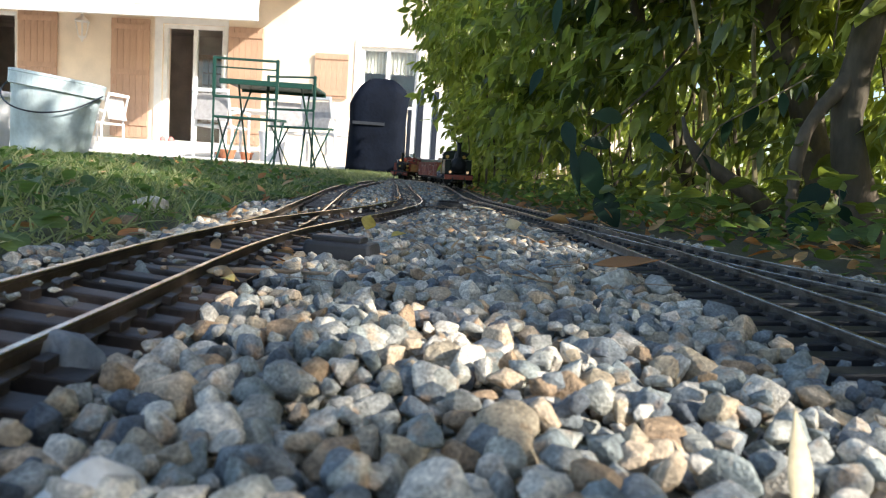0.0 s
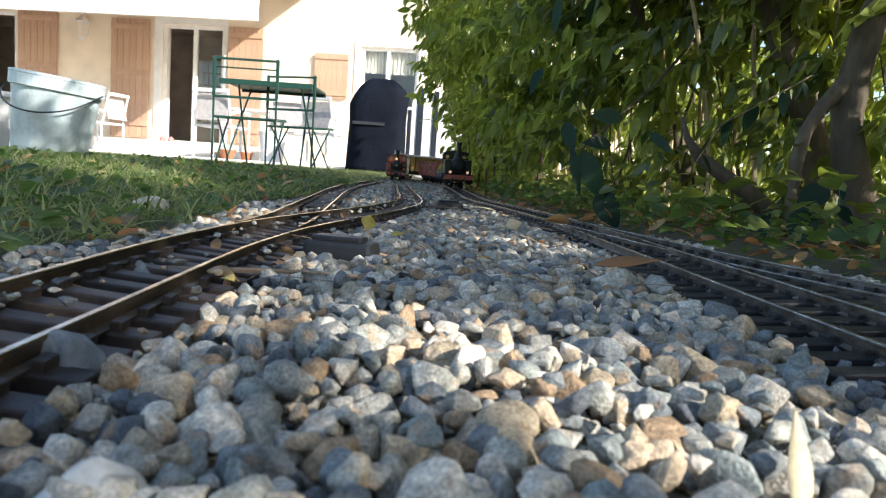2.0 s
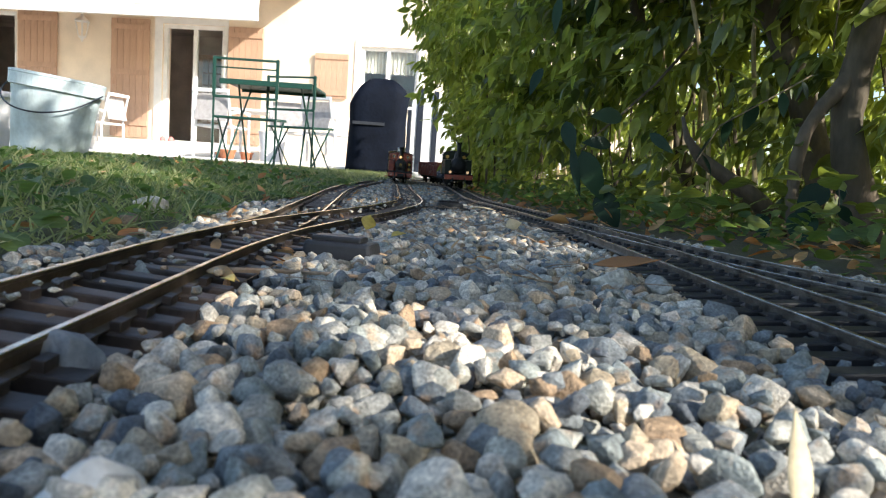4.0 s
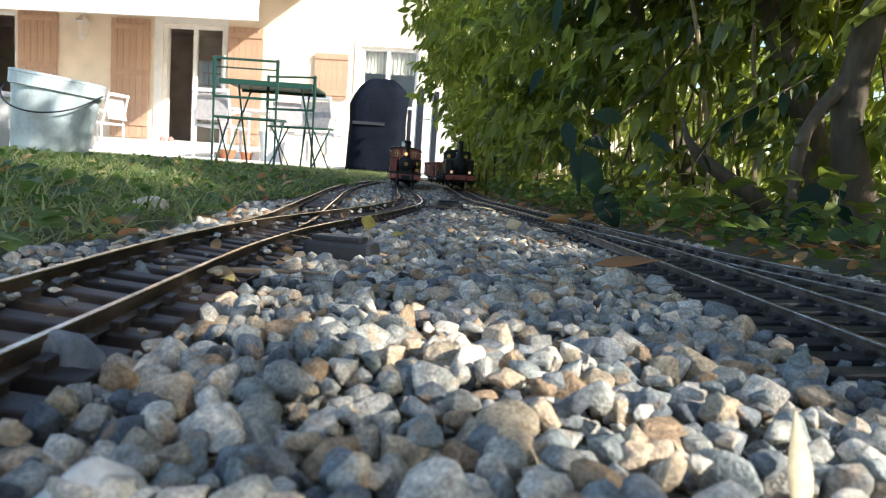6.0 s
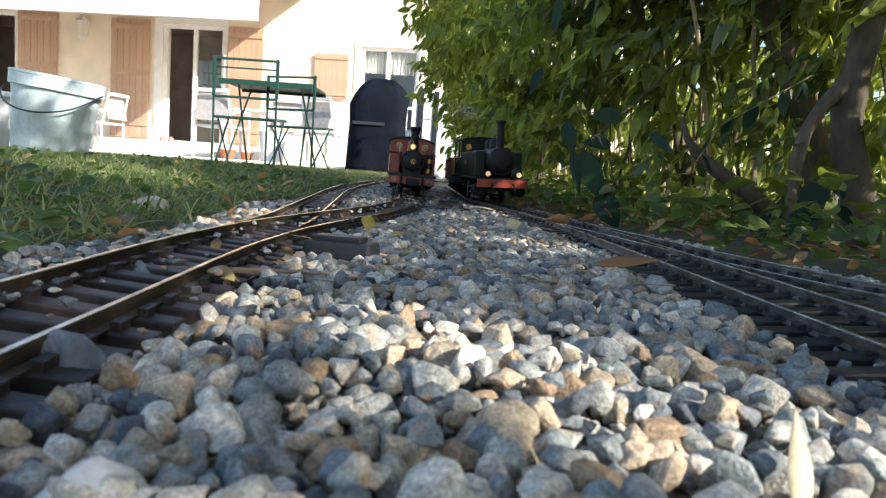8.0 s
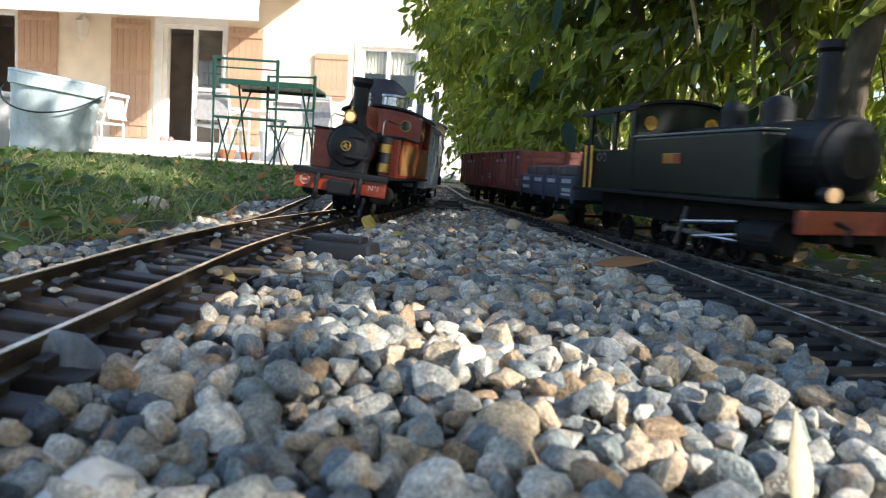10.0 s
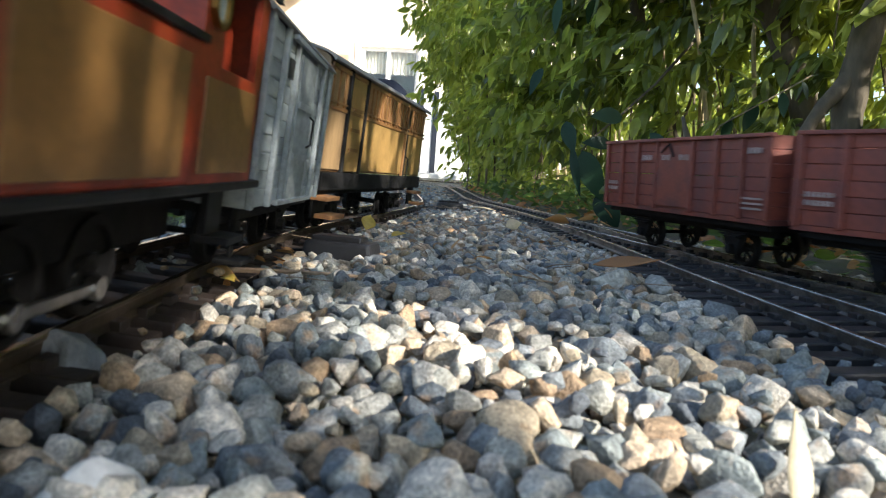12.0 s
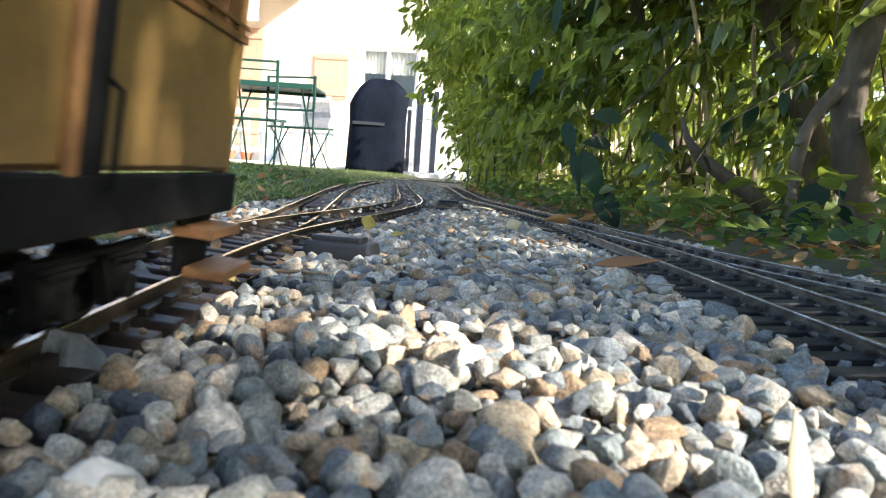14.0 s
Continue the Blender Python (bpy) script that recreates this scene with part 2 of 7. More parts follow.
class Line:
    """A smooth line through points, read by the distance along it."""

    def __init__(self, pts, cant=None, lift=None):
        p = [Vector((x, y, 0)) for x, y in pts]
        p = [2 * p[0] - p[1]] + p + [2 * p[-1] - p[-2]]
        dense = []
        for a, b, c, d in zip(p, p[1:], p[2:], p[3:]):
            for k in range(24):
                t = k / 24
                dense.append(0.5 * ((2 * b) + (c - a) * t + (2 * a - 5 * b + 4 * c - d) * t * t + (3 * b - a - 3 * c + d) * t ** 3))
        dense.append(p[-2])
        self.xy = np.array([(v.x, v.y) for v in dense])
        self.s = np.concatenate([[0], np.cumsum(np.hypot(*np.diff(self.xy, axis=0).T))])
        self.cant, self.lift = cant, lift

    def at(self, s):
        x, y = np.interp(s, self.s, self.xy[:, 0]), np.interp(s, self.s, self.xy[:, 1])
        z = np.interp(y, *self.lift) if self.lift else 0.0
        return Vector((x, y, z))

    def tilt(self, s):
        return float(np.interp(self.at(s).y, *self.cant)) if self.cant else 0.0

    def side(self, s):
        d = self.at(s + 0.004) - self.at(s - 0.004)
        d.normalize()
        c = radians(self.tilt(s))
        flat = Vector((-d.y, d.x, 0)) if d.y < 0 else Vector((d.y, -d.x, 0))
        return Vector((flat.x * math.cos(c), flat.y * math.cos(c), -math.sin(c)))

    def reach(self, y):
        return float(self.s[np.argmin(np.abs(self.xy[:, 1] - y))])


CANT_L = ([-1, 0.3, 0.55, 1.0, 1.9], [5.0, 5.3, 5.0, 4.0, 1.5])
LIFT_L = ([0.1, 0.4, 0.75, 1.4], [0.004, 0.0055, 0.003, 0.0])
CANT_R = ([0.2, 1.0, 2.0], [-2.0, -2.0, -1.0])
L_LINE, R_LINE = Line(LEFT_LINE, CANT_L, LIFT_L), Line(RIGHT_LINE, CANT_R)
L_BRANCH, R_MAIN = Line(LEFT_BRANCH, CANT_L, LIFT_L), Line(RIGHT_MAIN, ([0.0, 0.4, 1.2], [-3.5, -3.5, -2.0]))


def rail_mesh(line, s0, s1, off, step=0.02):
    """A rail of real section: foot, web, rounded head; its head's top lies at the line's height."""
    sec = [(-0.0038, -0.0083), (0.0038, -0.0083), (0.0038, -0.0074), (0.0007, -0.0064), (0.0007, -0.0024), (0.0015, -0.0017), (0.0015, -0.0004),
           (0.0011, 0.0), (-0.0011, 0.0), (-0.0015, -0.0004), (-0.0015, -0.0017), (-0.0007, -0.0024), (-0.0007, -0.0064), (-0.0038, -0.0074)]
    bm = B()
    rings = []
    n = max(2, int((s1 - s0) / step))
    for i in range(n + 1):
        s = s0 + (s1 - s0) * i / n
        sd = line.side(s)
        d = line.at(s + 0.004) - line.at(s - 0.004)
        up = sd.cross(d.normalized())
        if up.z < 0:
            up = -up
        o = line.at(s) + sd * off(s)
        rings.append([bm.verts.new(o + sd * a + up * b) for a, b in sec])
    k = len(sec)
    for a, b in zip(rings[:-1], rings[1:]):
        for j in range(k):
            fc = bm.faces.new((a[j], a[(j + 1) % k], b[(j + 1) % k], b[j]))
            fc.material_index = 1 if 6 <= j <= 8 else 0
    bm.faces.new(rings[0])
    bm.faces.new(rings[-1][::-1])
    bmesh.ops.recalc_face_normals(bm, faces=bm.faces[:])
    return bm


def sleeper_mesh(name, length, material, lift=0.0):
    bm = B()
    box(bm, (0, 0, -0.0125 + lift), (length, 0.0125, 0.008), bevel=0.0012)
    for sx in (-1, 1):
        for o in (-0.0055, 0.0055):
            box(bm, (sx * (GAUGE / 2 + 0.0015) + o, 0, -0.0068 + lift / 2), (0.0044, 0.0090, 0.0046), bevel=0.0006)
    return mesh_of(name, bm, material)


TIE_MESH = {"brown": sleeper_mesh("sleeper", 0.088, TIE), "black": sleeper_mesh("sleeper", 0.126, TIE_BLACK, 0.0022)}


def track(label, line, s0, s1, rails, tone, rail_material, spacing=0.0262, wide=None):
    """A stretch of garden railway track: rails over plastic sleepers."""
    top = thing("railway_track", Matrix.Identity(4), label, "railway track", kind="structure")
    for (a, b, off) in rails:
        ob = part("rail", rail_mesh(line, a, b, off), rail_material, top)
        ob.data.materials.append(RAIL_HEAD if rail_material is RAIL else RAIL_HEAD_DULL)
    s = s0
    while s < s1:
        sd = line.side(s)
        d = (line.at(s + 0.004) - line.at(s - 0.004)).normalized()
        up = sd.cross(d)
        if up.z < 0:
            up = -up
        fw = up.cross(sd)
        q = line.at(s)
        k = wide(s) if wide else (1.0, 0.0)
        q = q + sd * k[1]
        ob = new("sleeper", TIE_MESH[tone])
        ob.parent = top
        ob.matrix_world = Matrix(((sd.x * k[0], fw.x, up.x, q.x), (sd.y * k[0], fw.y, up.y, q.y), (sd.z * k[0], fw.z, up.z, q.z), (0, 0, 0, 1)))
        s += spacing * (1 + 0.04 * math.sin(s * 91))
    return top


half = GAUGE / 2
lt = lambda s: -half - 0.0015
rt = lambda s: half + 0.0015
sL = L_LINE.reach
track("tarnished brass rails on brown plastic sleepers in gravel", L_LINE, sL(2.9), sL(-0.25),
      [(0.3, L_LINE.s[-1] - 0.2, lt), (0.3, L_LINE.s[-1] - 0.2, rt)], "brown", RAIL)
track("branch rails of a turnout curving towards the lawn", L_BRANCH, L_BRANCH.reach(3.3), L_BRANCH.reach(1.12),
      [(0.05, L_BRANCH.reach(0.62), lt), (0.05, L_BRANCH.reach(0.66), rt)], "brown", RAIL)
sR = R_LINE.reach
track("weathered rails on black plastic sleepers beside the hedge", R_LINE, sR(3.2), sR(0.2),
      [(0.3, sR(0.05), lt), (0.3, sR(0.05), rt)], "black", RAIL_DULL)
sM = R_MAIN.reach
track("straight rails of the turnout on black sleepers", R_MAIN, sM(0.66), sM(-0.3),
      [(0.02, sM(-0.3), lt), (sM(1.0), sM(-0.3), rt)], "black", RAIL_DULL)

# ---- ground ----
def ground_height(x, y):
    """Level gravel between the tracks, a low lawn bank on the left, ground rising gently to the house."""
    z = -0.017 + 0.0 * x
    edge = -0.235 - 0.03 * np.clip(y, 0, 3) - 0.02 * np.sin(y * 7)
    z = z + 0.040 * np.clip((edge - x) / 0.35, 0, 1) * np.interp(y, [3.0, 4.5], [1.0, 0.4])
    z = z + 0.006 * np.exp(-((x - 0.03) / 0.09) ** 2) * np.exp(-((y - 0.28) / 0.2) ** 2)
    return z


def sheet(name, xs, ys, height, material, label, category):
    X, Y = np.meshgrid(xs, ys)
    Z = height(X, Y)
    n, m = len(ys), len(xs)
    v = np.stack([X, Y, Z], -1).reshape(-1, 3)
    i = np.arange(n * m).reshape(n, m)
    fc = np.stack([i[:-1, :-1], i[:-1, 1:], i[1:, 1:], i[1:, :-1]], -1).reshape(-1, 4)
    me = bpy.data.meshes.new(name)
    me.from_pydata(v.tolist(), [], fc.tolist())
    me.materials.append(material)
    for q in me.polygons:
        q.use_smooth = True
    return tagged(new(name, me), label, category, kind="structure")


near = lambda a, b, n: list(np.linspace(a, b, n))
sheet("ground", [-400, -60, -12, -6, -3] + near(-1.6, 1.6, 81) + [3, 6, 12, 60, 400],
      [-400, -60, -10, -3] + near(-0.6, 3, 91) + near(3.2, 7, 20) + [9, 12, 20, 60, 400], ground_height, EARTH,
      "bare brown earth under gravel and lawn", "ground")

# ---- gravel ----
def pebble(seed, seg):
    """A broken, edge-worn pebble about 1 across: the hull of a few random points, its edges rounded."""
    r = np.random.default_rng(seed)
    bm = B()
    q = r.normal(size=(17, 3))
    q /= np.linalg.norm(q, axis=1)[:, None]
    q *= r.uniform(0.78, 1.0, 17)[:, None] * np.array([1.12, r.uniform(0.75, 1.0), r.uniform(0.5, 0.85)])
    for v in q:
        bm.verts.new(v * 0.5)
    got = bmesh.ops.convex_hull(bm, input=bm.verts[:])
    bmesh.ops.delete(bm, geom=[v for v in bm.verts if not v.link_faces], context="VERTS")
    bmesh.ops.dissolve_limit(bm, angle_limit=radians(20), verts=bm.verts[:], edges=bm.edges[:])
    if seg:
        bmesh.ops.bevel(bm, geom=bm.edges[:], offset=0.05, segments=seg, affect="EDGES", profile=0.5, clamp_overlap=True)
    bmesh.ops.triangulate(bm, faces=bm.faces[:])
    bmesh.ops.recalc_face_normals(bm, faces=bm.faces[:])
    bm.verts.index_update()
    v = np.array([p.co for p in bm.verts])
    v += 0.012 * np.sin(v @ r.normal(size=(3, 3)) * 14)
    fcs = np.array([[p.index for p in fc.verts] for fc in bm.faces])
    bm.free()
    return v, fcs


def turns(n, r, tilt=0.42):
    """Any heading, lying nearly flat."""
    a, b, c = r.normal(0, tilt, n), r.normal(0, tilt, n), r.uniform(0, 6.283, n)
    one, nil = np.ones(n), np.zeros(n)
    rx = np.stack([one, nil, nil, nil, np.cos(a), -np.sin(a), nil, np.sin(a), np.cos(a)], -1).reshape(n, 3, 3)
    ry = np.stack([np.cos(b), nil, np.sin(b), nil, one, nil, -np.sin(b), nil, np.cos(b)], -1).reshape(n, 3, 3)
    rz = np.stack([np.cos(c), -np.sin(c), nil, np.sin(c), np.cos(c), nil, nil, nil, one], -1).reshape(n, 3, 3)
    return rz @ ry @ rx


def soup(name, v, fcs, material, label, category, parent=None, smooth=True, kind="stuff"):
    """One mesh from stacked vertices and faces of one size."""
    me = bpy.data.meshes.new(name)
    k = fcs.shape[1]
    me.vertices.add(len(v))
    me.vertices.foreach_set("co", np.ascontiguousarray(v, dtype=np.float32).ravel())
    me.loops.add(fcs.size)
    me.loops.foreach_set("vertex_index", fcs.ravel().astype(np.int32))
    me.polygons.add(len(fcs))
    me.polygons.foreach_set("loop_start", np.arange(0, fcs.size, k, dtype=np.int32))
    me.polygons.foreach_set("use_smooth", np.full(len(fcs), smooth))
    me.update(calc_edges=True)
    me.materials.append(material)
    ob = new(name, me)
    if parent is None:
        tagged(ob, label, category, kind=kind)
    else:
        ob.parent = parent
        tagged(ob, label, kind=kind)
    return ob


def scatter(shapes, pos, size, r, flat=1.0):
    """Many turned and scaled copies of a few shapes, stacked."""
    V, F, base = [], [], 0
    pick = r.integers(0, len(shapes), len(pos))
    T = turns(len(pos), r)
    for k, (v, fcs) in enumerate(shapes):
        idx = np.nonzero(pick == k)[0]
        if not len(idx):
            continue
        w = np.einsum("nij,vj->nvi", T[idx], v) * size[idx][:, None, None]
        w[:, :, 2] *= flat
        w += pos[idx][:, None, :]
        V.append(w.reshape(-1, 3))
        F.append((fcs[None] + (base + np.arange(len(idx)) * len(v))[:, None, None]).reshape(-1, fcs.shape[1]))
        base += w.shape[0] * w.shape[1]
    return np.concatenate(V), np.concatenate(F)


def strewn(x0, x1, y0, y1, gap, r):
    """Points on a shaken grid, in uneven rows."""
    xs, ys = np.arange(x0, x1, gap), np.arange(y0, y1, gap * 0.9)
    X, Y = np.meshgrid(xs, ys)
    X = X + (np.arange(len(ys)) % 2)[:, None] * gap / 2
    p = np.stack([X.ravel(), Y.ravel()], -1)
    return p + r.uniform(-0.45, 0.45, p.shape) * gap


TRACK_XY = np.concatenate([l.xy for l in (L_LINE, R_LINE, L_BRANCH, R_MAIN)])


RIGHT_XY = np.concatenate([l.xy for l in (R_LINE, R_MAIN)])


def off_track(p, clear, lines=TRACK_XY):
    keep = np.ones(len(p), bool)
    t = lines[(lines[:, 1] > -0.5) & (lines[:, 1] < 5.2)][::2]
    for i in range(0, len(p), 2000):
        d = np.sqrt(((p[i:i + 2000, None] - t[None]) ** 2).sum(-1)).min(1)
        keep[i:i + 2000] = d > clear
    return keep


def on_gravel(p):
    edge = -0.245 - 0.035 * np.clip(p[:, 1], 0, 3) - 0.02 * np.sin(p[:, 1] * 7)
    far = np.interp(p[:, 1], [0.0, 0.3, 0.5, 0.7, 1.0, 1.2, 1.6, 2.2, 4.0], [0.62, 0.52, 0.42, 0.34, 0.275, 0.24, 0.17, 0.12, 0.07])
    return (p[:, 0] > edge) & (p[:, 0] < far + 0.02 * np.sin(p[:, 1] * 23))


r_g = np.random.default_rng(11)
fine_shapes = [pebble(100 + k, 2) for k in range(14)]
mid_shapes = [pebble(200 + k, 1) for k in range(10)]
p_near = strewn(-0.34, 0.44, 0.06, 1.1, 0.0102, r_g)
p_near = p_near[on_gravel(p_near)]
clear = off_track(p_near, 0.047) & off_track(p_near, 0.066, RIGHT_XY)
inside = ~clear
size = np.where(clear, r_g.gamma(9, 0.0144 / 9, len(p_near)).clip(0.007, 0.025), r_g.uniform(0.005, 0.012, len(p_near)))
z = ground_height(p_near[:, 0], p_near[:, 1]) + np.where(clear, 0.0100 - 0.22 * size + r_g.uniform(-0.0035, 0.0035, len(p_near)), size * 0.22 - np.where(p_near[:, 0] > 0, -0.0015, 0.001))
pos = np.column_stack([p_near, z])
drop = inside & (r_g.random(len(pos)) < 0.08)
pos, size, clear = pos[~drop], size[~drop], clear[~drop]
first = np.argsort(pos[:, 1] + 0.25 * np.abs(pos[:, 0] - 0.02))[:300]
rest = np.setdiff1d(np.arange(len(pos)), first)
gravel_bed = thing("gravel_bed", Matrix.Identity(4), "mixed grey, white and tan angular gravel between the tracks", "gravel", kind="structure")
PEBBLES = []
for v, fcs in fine_shapes:
    me = bpy.data.meshes.new("pebble")
    me.from_pydata(v.tolist(), [], fcs.tolist())
    for q in me.polygons:
        q.use_smooth = True
    me.materials.append(STONE_PIECE)
    PEBBLES.append(me)
for i in first:
    ob = new("pebble", PEBBLES[int(r_g.integers(0, len(PEBBLES)))])
    ob.parent = gravel_bed
    ob.location = pos[i]
    ob.rotation_euler = (r_g.normal(0, 0.42), r_g.normal(0, 0.42), r_g.uniform(0, 6.28))
    ob.scale = (size[i],) * 3
close = rest[pos[rest, 1] < 0.5]
later = rest[pos[rest, 1] >= 0.5]
soup("gravel", *scatter(fine_shapes, pos[close], size[close], r_g), STONE, "loose mixed gravel", "gravel", gravel_bed)
soup("gravel", *scatter(mid_shapes, pos[later], size[later], r_g), STONE, "loose mixed gravel", "gravel", gravel_bed)
p_fill = strewn(-0.30, 0.42, 0.07, 0.9, 0.0078, r_g)
p_fill = p_fill[on_gravel(p_fill)]
p_fill = p_fill[off_track(p_fill, 0.043) & off_track(p_fill, 0.062, RIGHT_XY)]
s_fill = r_g.uniform(0.005, 0.0105, len(p_fill))
z = ground_height(p_fill[:, 0], p_fill[:, 1]) + r_g.uniform(-0.001, 0.004, len(p_fill))
soup("gravel", *scatter(mid_shapes, np.column_stack([p_fill, z]), s_fill, r_g), STONE, "loose mixed gravel", "gravel", gravel_bed)
p_far = strewn(-0.75, 0.5, 1.1, 4.6, 0.0112, r_g)
p_far = p_far[on_gravel(p_far)]
cl = off_track(p_far, 0.045)
size = np.where(cl, r_g.uniform(0.009, 0.017, len(p_far)), r_g.uniform(0.007, 0.012, len(p_far)))
z = ground_height(p_far[:, 0], p_far[:, 1]) + size * 0.2 + np.where(cl, r_g.uniform(0, 0.004, len(p_far)), r_g.uniform(-0.001, 0.0045, len(p_far)))
soup("gravel", *scatter([pebble(300 + k, 0) for k in range(10)], np.column_stack([p_far, z]), size, r_g), STONE, "loose mixed gravel", "gravel", gravel_bed)

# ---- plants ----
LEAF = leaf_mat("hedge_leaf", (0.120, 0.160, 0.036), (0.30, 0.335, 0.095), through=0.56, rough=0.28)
# the same leaf in a darker tone: the hedge's shade put into its colour
LEAF_SHADED = leaf_mat("hedge_leaf_shaded", (0.062, 0.084, 0.020), (0.15, 0.178, 0.044), rough=0.3)
BARK = mat("bark", (0.125, 0.09, 0.055), 0.9, vary=0.45, scale=14, bump=0.7, fine=90, second=(0.08, 0.065, 0.042), dist=0.004, stretch=(1, 1, 0.35))


def leaf_shape(length=1.0, width=0.36, fold=0.10, curl=0.18, n=5, point=0.9):
    """A pointed leaf with a folded midrib, drooping to its tip: stem at the origin, along +x."""
    v, fcs = [], []
    for i in range(n + 1):
        t = i / n
        w = width * 0.5 * (math.sin(math.pi * min(1, t ** 0.8)) ** point) + 0.004 * length
        z = -curl * t * t
        v += [(t * length, -w, z + fold * w), (t * length, 0, z), (t * length, w, z + fold * w)]
    for i in range(n):
        a = 3 * i
        fcs += [(a, a + 3, a + 4, a + 1), (a + 1, a + 4, a + 5, a + 2)]
    return np.array(v), np.array(fcs)


def leaves(pos, heading, droop, size, r, shapes, roll=0.6):
    """Leaves at pos, pointing along heading (angle in plan), hanging by droop (radians)."""
    V, F, base = [], [], 0
    pick = r.integers(0, len(shapes), len(pos))
    ch, sh, cd, sd = np.cos(heading), np.sin(heading), np.cos(droop), np.sin(droop)
    ax = np.stack([ch * cd, sh * cd, -sd], -1)
    up = np.stack([ch * sd, sh * sd, cd], -1)
    lat = np.cross(up, ax)
    tw = r.normal(0, roll, len(pos))[:, None]
    lat, up = lat * np.cos(tw) + up * np.sin(tw), up * np.cos(tw) - lat * np.sin(tw)
    for k, (v, fcs) in enumerate(shapes):
        idx = np.nonzero(pick == k)[0]
        w = (v[None, :, 0:1] * ax[idx][:, None] + v[None, :, 1:2] * lat[idx][:, None] + v[None, :, 2:3] * up[idx][:, None]) * size[idx][:, None, None] + pos[idx][:, None]
        V.append(w.reshape(-1, 3))
        F.append((fcs[None] + (base + np.arange(len(idx)) * len(v))[:, None, None]).reshape(-1, 4))
        base += w.shape[0] * w.shape[1]
    return np.concatenate(V), np.concatenate(F)


LEAF_SHAPES = [leaf_shape(1, 0.34, 0.25, 0.12), leaf_shape(1, 0.42, 0.15, 0.25), leaf_shape(1, 0.30, 0.35, 0.05), leaf_shape(1, 0.38, 0.2, -0.08)]


def hedge_crown(r, n_twigs, place, leaf_size, per=16, spread=0.16):
    """Twigs with leaves set along them; place(n, r) gives twig roots and ways."""
    root, way = place(n_twigs, r)
    t = r.uniform(0.1, 1.0, (n_twigs, per))
    q = root[:, None] + way[:, None] * t[..., None]
    q[..., 2] -= 0.25 * spread * t ** 2
    q = q.reshape(-1, 3) + r.normal(0, 0.006, (n_twigs * per, 3))
    head = np.repeat(np.arctan2(way[:, 1], way[:, 0]), per) + r.normal(0, 0.9, n_twigs * per)
    droop = r.normal(0.8, 0.45, n_twigs * per)
    return leaves(q, head, droop, r.uniform(0.6, 1.25, n_twigs * per) * leaf_size, r, LEAF_SHAPES)


def hedge_face(y, z):
    """How far to the right the hedge's face stands; it leans out over the track further on."""
    x = np.interp(y, [-2.5, 0.3, 0.9, 1.3, 1.8, 2.3, 2.9, 3.6, 5.5], [0.95, 0.85, 0.66, 0.50, 0.34, 0.14, 0.02, 0.06, 0.2])
    lean = np.interp(y, [0.5, 1.5, 2.5], [0.10, 0.22, 0.36])
    return x + 0.05 * np.sin(y * 5 + z * 4) - lean * np.clip(z - 0.16, 0, 0.55) + 0.35 * np.clip(0.14 - z, 0, 0.2)


def place_hedge(y0, y1, z0, z1, depth, power=1.0):
    def f(n, r):
        y = r.uniform(y0, y1, n)
        z = z0 + (z1 - z0) * r.random(n) ** power
        x = hedge_face(y, z) + depth * r.random(n) ** 1.15
        way = np.stack([-r.uniform(0.2, 1.0, n), r.normal(-0.15, 0.7, n), r.normal(0.0, 0.5, n)], -1)
        way *= (0.16 / np.linalg.norm(way, axis=1))[:, None]
        return np.stack([x + 0.1, y, z], -1), way
    return f


# gaps set in the foliage so that sun falls on chosen spots
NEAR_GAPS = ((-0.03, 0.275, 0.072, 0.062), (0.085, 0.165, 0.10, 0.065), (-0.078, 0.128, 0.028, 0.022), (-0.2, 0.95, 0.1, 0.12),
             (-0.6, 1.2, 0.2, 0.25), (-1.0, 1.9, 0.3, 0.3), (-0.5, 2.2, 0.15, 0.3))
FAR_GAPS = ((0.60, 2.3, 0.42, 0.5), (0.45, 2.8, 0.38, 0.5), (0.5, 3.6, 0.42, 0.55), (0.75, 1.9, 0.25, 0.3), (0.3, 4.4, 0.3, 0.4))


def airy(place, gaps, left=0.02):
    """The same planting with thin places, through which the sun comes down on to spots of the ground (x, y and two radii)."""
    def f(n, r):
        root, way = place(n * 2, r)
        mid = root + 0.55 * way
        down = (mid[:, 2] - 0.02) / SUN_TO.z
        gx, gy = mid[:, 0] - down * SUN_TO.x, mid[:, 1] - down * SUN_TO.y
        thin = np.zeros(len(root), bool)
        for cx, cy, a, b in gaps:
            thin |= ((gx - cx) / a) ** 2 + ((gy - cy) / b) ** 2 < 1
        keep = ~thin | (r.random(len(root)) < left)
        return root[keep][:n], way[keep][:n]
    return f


r_h = np.random.default_rng(21)
hedge = thing("hedge", Matrix.Identity(4), "tall dense green hedge of pointed glossy leaves beside the track", "hedge")
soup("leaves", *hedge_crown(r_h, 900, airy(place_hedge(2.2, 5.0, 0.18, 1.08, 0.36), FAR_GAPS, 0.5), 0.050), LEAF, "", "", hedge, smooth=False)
soup("leaves", *hedge_crown(r_h, 200, place_hedge(2.2, 4.8, 0.03, 0.34, 0.5), 0.045), LEAF, "", "", hedge, smooth=False)
# the darker leaves here and below carry shade in their colour
soup("leaves", *hedge_crown(r_h, 130, airy(place_hedge(1.15, 2.3, 0.20, 1.2, 0.6), FAR_GAPS, 0.25), 0.056), LEAF_SHADED, "", "", hedge, smooth=False)
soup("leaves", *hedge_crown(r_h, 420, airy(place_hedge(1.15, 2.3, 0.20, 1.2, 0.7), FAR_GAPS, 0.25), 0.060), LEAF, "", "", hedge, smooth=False)
